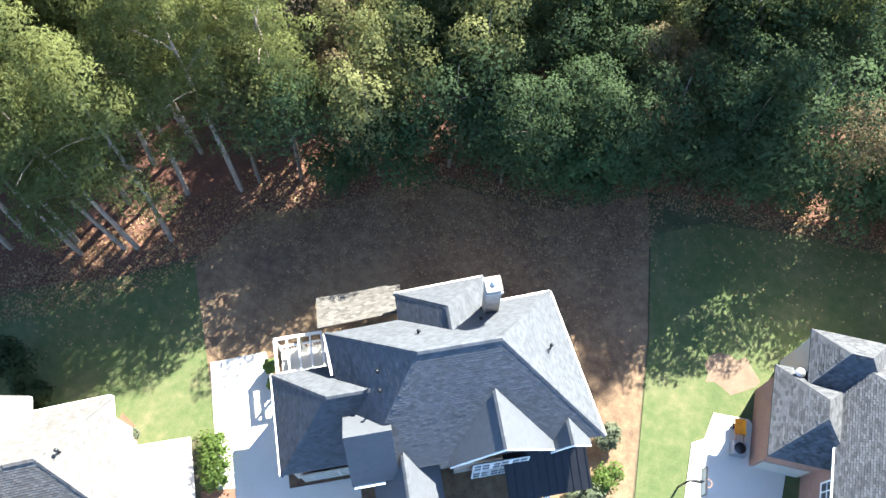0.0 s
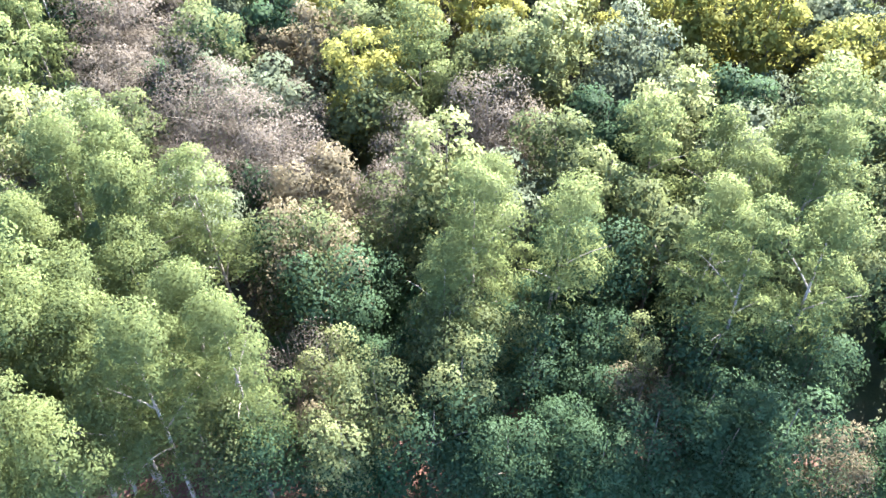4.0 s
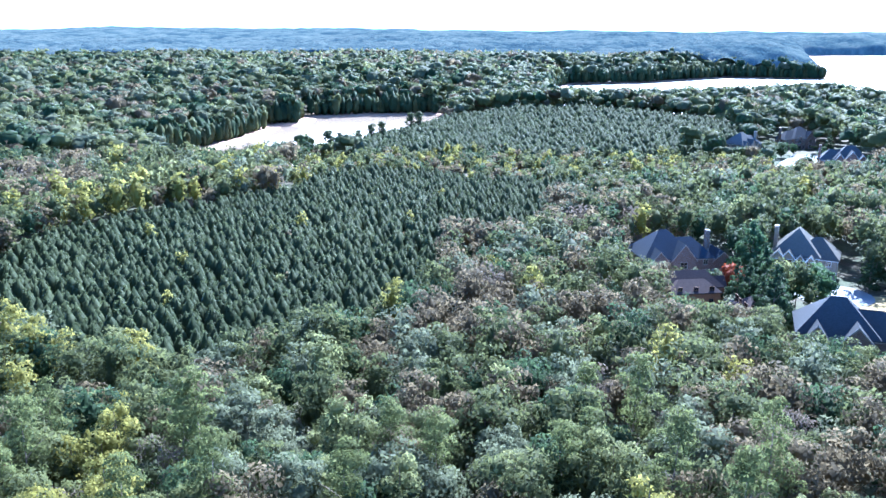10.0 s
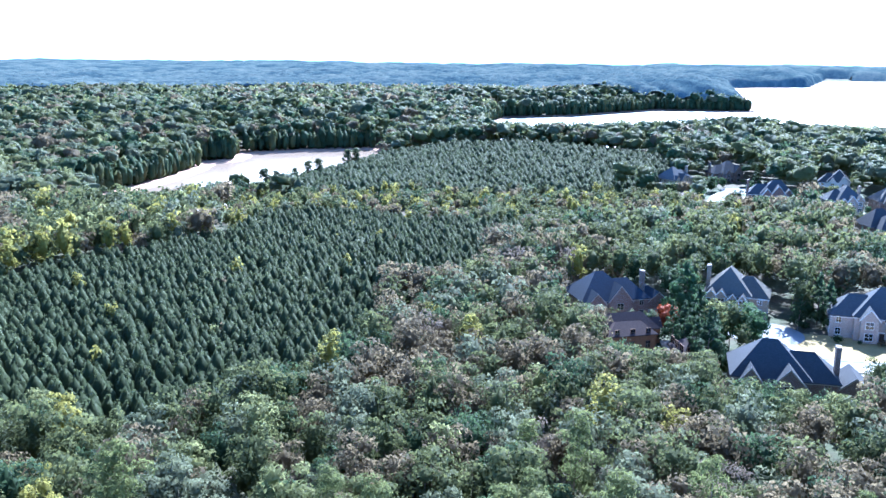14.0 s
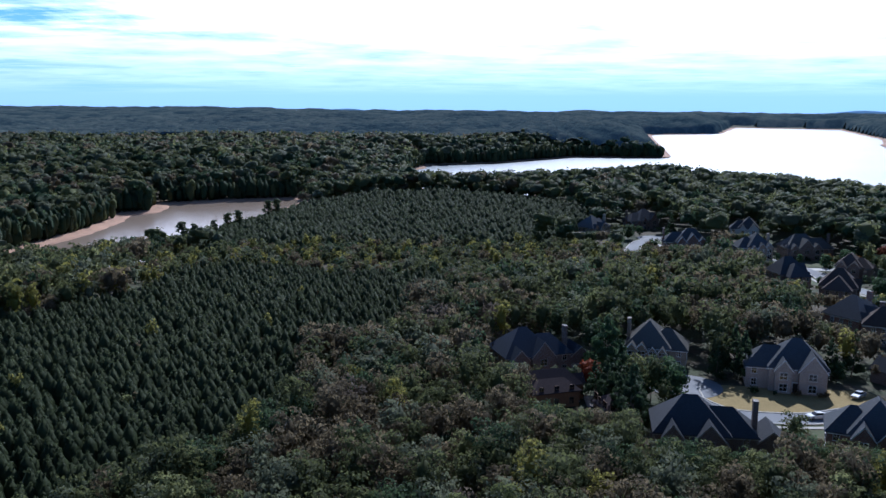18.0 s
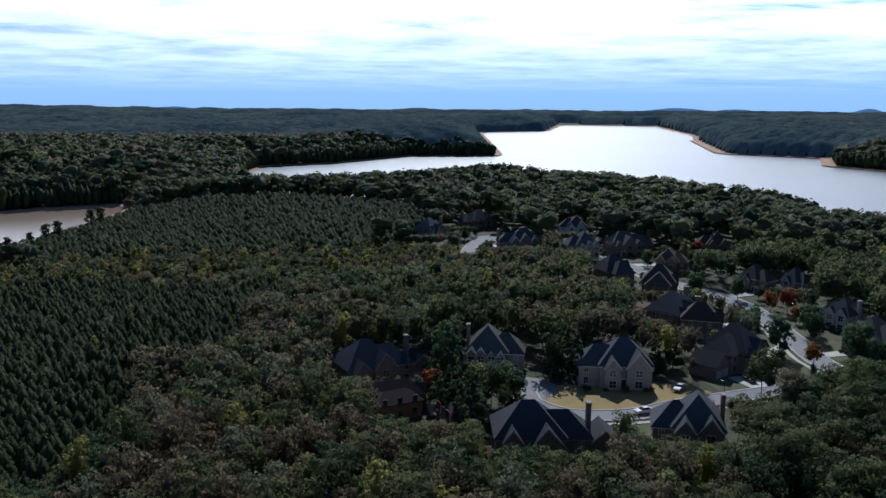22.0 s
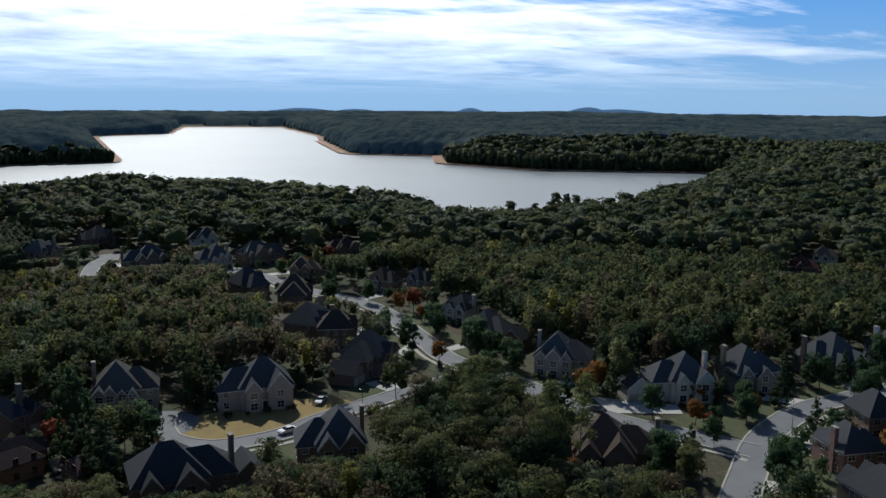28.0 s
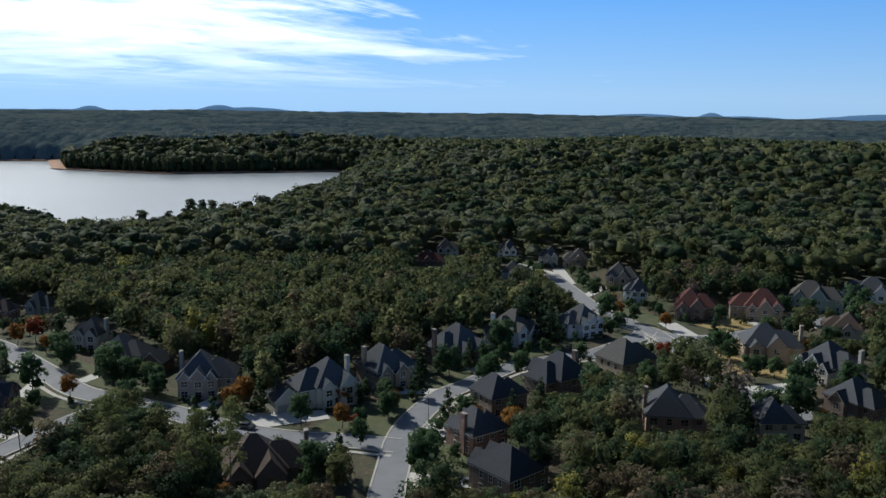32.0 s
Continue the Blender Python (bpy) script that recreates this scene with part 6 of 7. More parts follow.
def ridge_caps(parent, a, b, mat):
    """Cap shingles along a ridge or hip."""
    a, b = Vector(a), Vector(b)
    d = b - a
    n = int(d.length / 0.3)
    side = Vector((-d.y, d.x, 0)).normalized()
    s = Shape()
    for i in range(n):
        c0, c1 = a + d * (i / n), a + d * ((i + 1.25) / n)
        h0, h1 = 0.06, 0.035
        s.add([c0 + side * 0.15 + Vector((0, 0, -0.05)), c0 + Vector((0, 0, h0)), c0 - side * 0.15 + Vector((0, 0, -0.05)), c1 + side * 0.15 + Vector((0, 0, -0.06)), c1 + Vector((0, 0, h1)), c1 - side * 0.15 + Vector((0, 0, -0.06))],
              [(0, 1, 4, 3), (1, 2, 5, 4), (0, 2, 1)])
    part("ridge_cap", s.mesh("ridge_cap", mat), parent)["kind"] = "stuff"


def vent(parent, x, y, z):
    v = part("roof_vent", shared("rv", lambda: tube([(0, 0, -0.3, 0.06), (0, 0, 0.45, 0.06)], 9, "roof_vent", "dark_metal")), parent, at=pose(x, y, z))
    part("vent_cowl", shared("rvc", lambda: tube([(0, 0, 0.42, 0.05), (0, 0, 0.46, 0.12), (0, 0, 0.52, 0.12), (0, 0, 0.58, 0.03)], 9, "vent_cowl", "dark_metal")), v)


def gutter(parent, x0, y0, x1, y1, z):
    a, b = Vector((x0, y0, z)), Vector((x1, y1, z))
    d = (b - a).normalized()
    n = Vector((-d.y, d.x, 0)) * 0.07
    up = Vector((0, 0, 0.12))
    part("gutter", Shape().add([a - n, a + n, b + n, b - n, a - n + up, a + n + up, b + n + up, b - n + up], [(0, 1, 2, 3), (4, 7, 6, 5), (0, 4, 5, 1), (1, 5, 6, 2), (2, 6, 7, 3), (3, 7, 4, 0)]).mesh("gutter", "white_trim"), parent)


def build_middle_house():
    h = new("house")
    h.matrix_basis = pose(-4.5, 2.5, 0, 0, 0, 28.5)
    tagged(h, "large pale brick house with steep slate-grey shingle roof and concrete drive", "house", "suburban houses")
    R, W = "slate_shingle", "pale_brick"
    part("wall", Shape().box(-5.9, 7.0, -5.0, 2.7, -0.6, 6.0).box(-4.5, -1.3, -10.0, -4.9, -0.6, 4.6).mesh("wall", W), h)
    # one great hipped roof: eaves, and the ridge between its two ends
    BL, BR, FR, FL, RA, RB = (-6.4, 2.95, 6.0), (7.2, 3.3, 6.0), (8.4, -5.6, 6.0), (-5.5, -5.6, 6.0), (-1.3, -0.5, 10.9), (3.2, -0.5, 10.9)
    s = Shape()
    for p in ([FL, FR, RB, RA], [BR, BL, RA, RB], [FR, BR, RB], [BL, FL, RA]):
        s.slab(p, 0.18)
    main = roof_part(h, s, R, "roof", 300)
    for a, b in ((RA, RB), (RB, FR), (RB, BR), (RA, BL)):
        ridge_caps(main, a, b, R)
    gutter(h, 8.45, -5.6, 7.25, 3.3, 5.85)
    gutter(h, 7.2, 3.35, 3.5, 3.25, 5.85)
    gutter(h, -6.45, 2.95, -6.3, 0.4, 5.85)
    # back wing, hipped at its end, with the chimney
    part("back_wall", Shape().box(-1.7, 3.1, 2.6, 4.5, -0.6, 6.0).mesh("back_wall", W), h)
    P, Q = (0.85, 2.4, 8.95), (0.85, 0.6, 8.95)
    s = Shape()
    for p in ([(3.4, 4.9, 6.05), (-2.0, 4.7, 6.05), P], [(-2.0, 4.7, 6.05), (-2.0, 2.6, 6.05), Q, P], [(3.4, 2.6, 6.05), (3.4, 4.9, 6.05), P, Q]):
        s.slab(p, 0.16)
    wing = roof_part(h, s, R, "back_roof")
    for a, b in ((P, Q), (P, (-2.0, 4.7, 6.07)), (P, (3.4, 4.9, 6.07))):
        ridge_caps(wing, a, b, R)
    gutter(h, -2.0, 4.75, 3.4, 4.95, 5.9)
    c = chimney(h, 3.35, 2.5, 2.0, 10.9, "pale_brick", 0.8, 0.8)
    part("flue", tube([(0, 0, 10.8, 0.16), (0, 0, 11.2, 0.16)], 10, "flue", "grey_metal"), c)
    # garage wing
    part("garage", Shape().box(-9.6, -5.7, -4.1, 1.1, -0.6, 4.1).mesh("garage", W), h)
    GA, GB = (-6.6, -1.3, 7.9), (-4.0, -1.3, 7.9)
    s = Shape()
    for p in ([(-10.0, -4.45, 4.15), (-4.8, -4.45, 4.15), GB, GA], [(-4.8, 1.5, 4.15), (-10.0, 1.5, 4.15), GA, GB], [(-10.0, 1.5, 4.15), (-10.0, -4.45, 4.15), GA]):
        s.slab(p, 0.16)
    gr = roof_part(h, s, R, "garage_roof")
    for a, b in ((GA, GB), (GA, (-10.0, 1.5, 4.17)), (GA, (-10.0, -4.45, 4.17))):
        ridge_caps(gr, a, b, R)
    gutter(h, -10.05, 1.5, -10.05, -4.45, 4.02)
    # side gable over the upper floor
    part("side_gable", Shape().wedge(-5.75, -3.4, -5.8, -1.75, 5.9, 8.2, "x").mesh("side_gable", W), h)
    sg = roof_part(h, gable_roof(-5.8, -3.4, -5.9, -1.75, 6.0, 2.35, 0.12, "x"), R, "side_roof")
    ridge_caps(sg, (-5.9, -3.82, 8.37), (-3.4, -3.82, 8.37), R)
    gutter(h, -5.8, -6.1, -4.1, -6.1, 5.8)
    for k in (0,):
        gd = part("garage_door", shared("gd2", lambda: Shape().box(-1.5, 1.5, -0.035, 0.02, 0, 2.3).mesh("garage_door", "garage_paint")), h, at=pose(-7.7, -4.31, 0.02))
        part("panel_frame", panel_door(3.0, 2.3, "panel_frame", "garage_paint", 4, 4), gd)
    # covered back porch and the white screened frame beside it
    shed = Shape().slab([(-6.9, 6.2, 3.5), (-6.9, 3.7, 5.0), (-1.7, 3.9, 5.0), (-1.6, 6.2, 3.5)], 0.18)
    roof_part(h, shed, "taupe_shingle", "porch_roof")
    for px in (-6.7, -4.2, -1.8):
        part("porch_post", shared("pp", lambda: Shape().box(-0.1, 0.1, -0.1, 0.1, 0, 3.45).box(-0.14, 0.14, -0.14, 0.14, 0, 0.25).mesh("porch_post", "white_trim")), h, at=pose(px, 6.0, 0))
    per = part("screen_porch", Shape().box(-9.9, -6.9, 1.9, 4.2, -0.3, 0.25).mesh("screen_porch", "concrete"), h, "white-framed screened porch")
    for k in range(5):
        part("rafter", shared("pr", lambda: Shape().box(-0.05, 0.05, 1.9, 4.2, 2.75, 2.95).mesh("rafter", "white_trim")), per, at=pose(-9.8 + k * 0.72, 0, 0))
    for x0, x1, y0, y1 in ((-9.95, -6.85, 4.1, 4.25), (-9.95, -6.85, 1.85, 2.0), (-9.95, -9.8, 1.85, 4.25)):
        part("beam", Shape().box(x0, x1, y0, y1, 2.6, 2.85).mesh("beam", "white_trim"), per)
    for px, py in ((-9.88, 4.18), (-9.88, 1.92), (-8.4, 4.18), (-6.95, 4.18)):
        part("post", shared("ppo", lambda: Shape().box(-0.07, 0.07, -0.07, 0.07, 0, 2.65).mesh("post", "white_trim")), per, at=pose(px, py, 0))
    for k in range(16):
        part("baluster", shared("pb", lambda: Shape().box(-0.02, 0.02, -0.02, 0.02, 0.25, 1.1).mesh("baluster", "white_trim")), per, at=pose(-9.7 + k * 0.18, 4.18, 0))
    part("rail", Shape().box(-9.9, -6.9, 4.12, 4.24, 1.08, 1.16).mesh("rail", "white_trim"), per)
    # front gables
    for gx, half, y0, y1, top, up in ((2.55, 2.8, -5.7, -2.8, 6.1, 2.65), (6.4, 0.95, -5.8, -4.7, 6.0, 0.95), (-2.9, 1.7, -10.6, -5.0, 4.6, 2.1)):
        g = part("gable_bay", Shape().box(gx - half + 0.15, gx + half - 0.15, y0 + 0.3, -4.8, -0.5, top).wedge(gx - half + 0.1, gx + half - 0.1, y0 + 0.3, y1, top - 0.05, top + up - 0.1).mesh("gable_bay", W), h)
        r = gable_roof(gx - half, gx + half, y0, y1, top, up, 0.2)
        roof_part(g, r, R, "gable_roof")
        ridge_caps(g, (gx, y0 - 0.2, top + up + 0.17), (gx, y1, top + up + 0.17), R)
        part("rake_trim", rake_trim(gx - half, gx + half, y0 - 0.26, top + 0.14, up, 0.2).mesh("rake_trim", "white_trim"), g)
    for wx in (1.4, 2.5, 3.6):
        window(h, wx, -5.9, 3.2, 0, 0.9, 1.8)
        window(h, wx, -5.9, 0.6, 0, 0.9, 1.8)
    for wx in (5.2, 6.6):
        window(h, wx, -5.0, 3.7, 0, 1.1, 1.5)
    for wx in (-3.4, 0.2, 5.0, 6.6):
        window(h, wx, 2.8 if abs(wx - 0.6) > 2 else 4.8, 1.0, 180, 1.2, 1.7)
    for wy in (-3, 0):
        window(h, 7.0, wy, 3.6, 90, 1.1, 1.6)
    # seamed metal roof over the front porch
    mr = part("metal_roof", Shape().slab([(2.7, -8.0, 3.0), (7.6, -8.0, 3.0), (7.6, -5.0, 4.3), (2.7, -5.0, 4.3)], 0.08).mesh("metal_roof", "dark_metal"), h, "dark standing-seam metal porch roof")
    for k in range(11):
        part("seam", shared("seam", lambda: Shape().slab([(-0.02, -8.0, 3.05), (0.02, -8.0, 3.05), (0.02, -5.0, 4.35), (-0.02, -5.0, 4.35)], 0.05).mesh("seam", "dark_metal")), mr, at=pose(2.8 + k * 0.47, 0, 0))
    for px in (2.9, 5.2, 7.4):
        part("porch_column", shared("pcol", lambda: tube([(0, 0, 0, 0.16), (0, 0, 0.2, 0.13), (0, 0, 2.8, 0.11), (0, 0, 3.0, 0.15)], 12, "porch_column", "white_trim")), h, at=pose(px, -7.8, 0))
    for vx, vy, vz in ((-1.0, 1.3, 8.3), (2.6, 1.6, 7.9), (-3.6, -0.6, 8.4), (-3.6, -1.7, 8.4), (6.2, -0.6, 7.8)):
        vent(h, vx, vy, vz)


def build_right_house():
    h = new("house")
    h.matrix_basis = pose(17.4, 10.4, 0, 0, 0, 5.7)
    tagged(h, "brick house with grey shingle hips, timber deck and side drive", "house", "suburban houses")
    R, W = "worn_slate_shingle", "red_brick"
    part("wall", Shape().box(0.3, 10.5, -15.0, 0.0, -0.6, 5.9).mesh("wall", W), h)
    mr = roof_part(h, hip_roof(10.2, 15.0, 6.0, 5.2, 0.35, 5.4, -7.6), R)
    ridge_caps(mr, (5.4, -10.1, 11.2), (5.4, -5.2, 11.2), R)
    part("side_wall", Shape().box(-2.9, 0.3, -6.1, -1.2, -0.6, 4.8).mesh("side_wall", W), h)
    roof_part(h, hip_roof(4.2, 4.9, 4.9, 2.3, 0.3, -0.9, -3.65), R, "side_roof")
    part("back_wall", Shape().box(-1.5, 2.4, -1.0, 1.1, -0.6, 5.9).mesh("back_wall", "cream_stucco"), h)
    roof_part(h, hip_roof(3.9, 3.0, 6.0, 1.9, 0.25, 0.45, -0.4), R, "back_roof")
    gutter(h, -0.08, -15, -0.08, 0.2, 5.9)
    gutter(h, -3.15, -6.2, -3.15, -1.1, 4.8)
    deck = part("deck", Shape().box(2.6, 6.4, 0.1, 2.2, 2.5, 2.65).mesh("deck", "timber"), h, "brown timber deck")
    for k in range(14):
        part("baluster", shared("db", lambda: Shape().box(-0.03, 0.03, -0.03, 0.03, 2.6, 3.6).mesh("baluster", "timber")), deck, at=pose(2.7 + 0.28 * k, 2.15, 0))
    for y0, y1, x0, x1 in ((2.08, 2.22, 2.6, 6.4), (0.1, 2.2, 6.3, 6.44)):
        part("deck_rail", Shape().box(x0, x1, y0, y1, 3.56, 3.66).mesh("deck_rail", "timber"), deck)
    for px in (2.7, 6.3):
        part("deck_post", shared("dp", lambda: Shape().box(-0.08, 0.08, -0.08, 0.08, -0.3, 3.7).mesh("deck_post", "timber")), deck, at=pose(px, 2.1, 0))
    for wy in (-13, -10, -7.5):
        window(h, 0.3, wy, 3.6, -90, 1.0, 1.6)
    dish = part("satellite_dish", tube([(0, 0, 0, 0.03), (0, 0, 0.5, 0.03), (0, 0, 0.52, 0.02), (0.05, 0, 0.6, 0.3), (0.06, 0, 0.62, 0.3)], 14, "satellite_dish", "grey_metal"), h, at=pose(-2.2, -1.4, 5.2))
    vent(h, 2.0, -11.5, 7.8)
    part("garage_door", shared("gd", lambda: Shape().box(-1.35, 1.35, -0.035, 0.02, 0, 2.2).mesh("garage_door", "garage_paint")), h, at=pose(-1.3, -6.12, 0.0))


def build_left_house():
    h = new("house")
    h.matrix_basis = pose(-21.8, -5.7, 0, 0, 0, 31)
    tagged(h, "house with sunlit pale shingle roof beside a concrete drive", "house", "suburban houses")
    R, W = "weathered_shingle", "tan_brick"
    part("wall", Shape().box(-13.6, -4.6, -13.5, 0.7, -0.6, 6.75).wedge(-13.6, -4.6, -13.4, 0.6, 6.7, 11.0).mesh("wall", W), h)
    part("side_wall", Shape().box(-4.7, -0.3, -6.2, -0.4, -0.6, 5.9).mesh("side_wall", W), h)
    main = roof_part(h, gable_roof(-13.9, -4.3, -13.7, 0.8, 6.7, 4.5, 0.25), R)
    ridge_caps(main, (-9.1, -13.9, 11.37), (-9.1, 1.0, 11.37), R)
    side = roof_part(h, hip_roof(8.2, 6.4, 6.0, 3.1, 0.25, -4.1, -3.2), R, "side_roof")
    for a, b in (((-2.9, -3.2, 9.1), (-4.4, -3.2, 9.1)), ((-2.9, -3.2, 9.1), (0.25, 0.25, 6.05)), ((-2.9, -3.2, 9.1), (0.25, -6.65, 6.05))):
        ridge_caps(side, a, b, R)
    gutter(h, -4.2, 0.3, 0.25, 0.3, 5.85)
    gutter(h, 0.3, 0.25, 0.3, -6.6, 5.85)
    gutter(h, -4.05, 1.0, -4.05, -3.0, 6.4)
    vent(h, -1.9, -2.9, 8.2)
    for wx in (-11, -8.5, -6):
        window(h, wx, 0.7, 3.6, 180, 1.1, 1.6)


build_middle_house()
build_right_house()
build_left_house()


def local_poly(pts, ox, oy, deg):
    a = radians(deg)
    return [(ox + x * math.cos(a) - y * math.sin(a), oy + x * math.sin(a) + y * math.cos(a)) for x, y in pts]


def build_near_lots():
    def lay(poly, lift, name, mat, label, cat):
        tagged(patch(poly, lift, name, mat, 1.5), label, cat, kind="structure")
    lay([(-23.5, 5.2), (-20.6, 0.4), (-17.2, -4.9), (-8, -16), (9, -16), (8.8, -0.2), (7.3, 10), (5.6, 17.6), (4.8, 20.5), (-0.4, 17.2), (-5.2, 16.6), (-11.4, 16.6), (-16.6, 12.2), (-21.5, 10.2)], 0.02, "back_lawn", "lawn_worn", "worn tan and brown back lawn in tree shade", "lawn")
    lay([(5.75, 17.4), (7.4, 10), (8.95, -0.2), (9.1, -16), (40, -16), (34, 20), (24, 21.5), (14.7, 20.6), (9, 19.4)], 0.026, "side_lawn", "lawn_green", "mown green back lawn beside the brick house", "lawn")
    lay([(-38, -3), (-27.9, 2.6), (-23.3, 5.4), (-20.3, 0.6), (-17.0, -4.7), (-20, -7), (-40, -12)], 0.03, "left_lawn", "lawn_green", "green lawn patched with dry grass between two drives", "lawn")
    lay([(-48, -6), (-36, -1.2), (-27.5, 3.0), (-23, 6.2), (-21, 10.2), (-16, 12.2), (-11, 17), (-4, 17.5), (6, 21), (24, 22.5), (40, 24), (40, 30), (0, 30), (-24, 22), (-46, 6)], 0.035, "straw_bed", "pine_straw", "rust-red pine straw under the trees", "ground")
    lay([(12.9 + (1.75 + 0.28 * math.sin(3.1 * k) + 0.2 * math.cos(5.3 * k)) * math.cos(k * 0.35), 9.5 + (1.25 + 0.25 * math.cos(2.3 * k) + 0.16 * math.sin(4.7 * k)) * math.sin(k * 0.35)) for k in range(18)], 0.032, "bare_patch", "bare_earth", "bare reddish earth patch in the lawn", "ground")
    lay(local_poly([(-14.5, 4.2), (-10.9, 4.35), (-10.2, 1.2), (-10.2, -4.6), (-5.9, -4.6), (-5.9, -16), (-14.6, -16)], -4.5, 2.5, 28.5), 0.1, "driveway", "concrete", "sunlit pale concrete driveway at the house side", "driveway")
    lay([(-22.2, -7.5), (-18.4, -5.5), (-15.8, -10), (-14, -17), (-22, -17)], 0.1, "driveway", "concrete", "sunlit pale concrete driveway", "driveway")
    lay([(12.4, 6.6), (14.6, 6.9), (17.4, 4.4), (17.8, -14), (11.6, -14), (11.8, 0.9), (11.5, 4.3), (12.2, 4.8)], 0.1, "driveway", "concrete", "pale concrete drive with a turning bay", "driveway")
    lay([(-23.2, -5.5), (-22.0, -6.0), (-21.2, -7.2), (-22.2, -7.6), (-23.2, -6.6)], 0.07, "mulch_bed", "mulch", "reddish mulch bed at a house corner", "ground")
    lay(local_poly([(-15.6, -3.9), (-13.5, -4.0), (-13.4, -7), (-15.4, -7)], -4.5, 2.5, 28.5), 0.13, "mulch_bed", "mulch", "reddish mulch bed beside the drive", "ground")


build_near_lots()


def build_litter():
    """Fallen leaves over the back lawns: small curled flakes, thickest near the trees."""
    rs = np.random.RandomState(12)
    n = 30000
    x = rs.uniform(-40, 32, n)
    y = edge_y(x) - np.abs(rs.normal(0, 4.5, n)) + rs.uniform(-1, 4, n)
    sparse = ((x > 6) & (y < edge_y(x) - 2.0)) | ((x < -17) & (y < edge_y(x) - 4.0))
    keep = ~sparse | (rs.uniform(0, 1, n) < 0.12)
    x, y = x[keep], y[keep]
    n = len(x)
    a, s = rs.uniform(0, 6.28, n), rs.uniform(0.04, 0.12, n)
    z = np.full(n, 0.115)
    c, d = np.cos(a) * s, np.sin(a) * s
    up = rs.uniform(0.0, 0.06, n)
    v = np.stack([np.stack([x + c, y + d, z + up], -1), np.stack([x - d * 0.7, y + c * 0.7, z], -1), np.stack([x + d * 0.7 - c, y - c * 0.7 - d, z + up * 0.5], -1)], 1).reshape(-1, 3)
    me = array_mesh("leaf_litter", v, np.arange(3 * n).reshape(-1, 3), "litter_leaf")
    tagged(new("leaf_litter", me), "scattered tan fallen leaves on the back lawns", "leaves", kind="stuff")


leaf("litter_leaf", (0.14, 0.085, 0.045), (0.42, 0.30, 0.17), 0.8, 0.1)
build_litter()


def shrub(x, y, r, h, mat, label, seed, name="shrub", box=False, turn=0.0, long=1.0):
    """A clipped or loose shrub of small sprays round a dark heart."""
    rs = np.random.RandomState(seed)
    if box:
        lob = np.array([(u * long, v * r * 0.5, h * 0.5, r * 0.62) for u in np.linspace(-1, 1, 7) for v in (-0.9, 0, 0.9)])
        v, t, nn = crown(rs, lob, 2600, 0.11, h / r * 0.75, False)
    else:
        lob = np.array([(rs.uniform(-0.5, 0.5) * r, rs.uniform(-0.5, 0.5) * r, h * rs.uniform(0.35, 0.75), r * rs.uniform(0.35, 0.6)) for _ in range(9)])
        v, t, nn = crown(rs, lob, 1500, 0.13, 0.9, False)
    e = new(name)
    e.matrix_basis = pose(x, y, height(x, y), 0, 0, turn)
    tagged(e, label, "shrub", "garden shrubs")
    part("foliage", array_mesh("foliage", v, t, mat, normals=nn), e)
    part("stem", tube([(0, 0, -0.2, 0.08), (0, 0, h * 0.5, 0.05)], 6, "stem", "bark"), e)


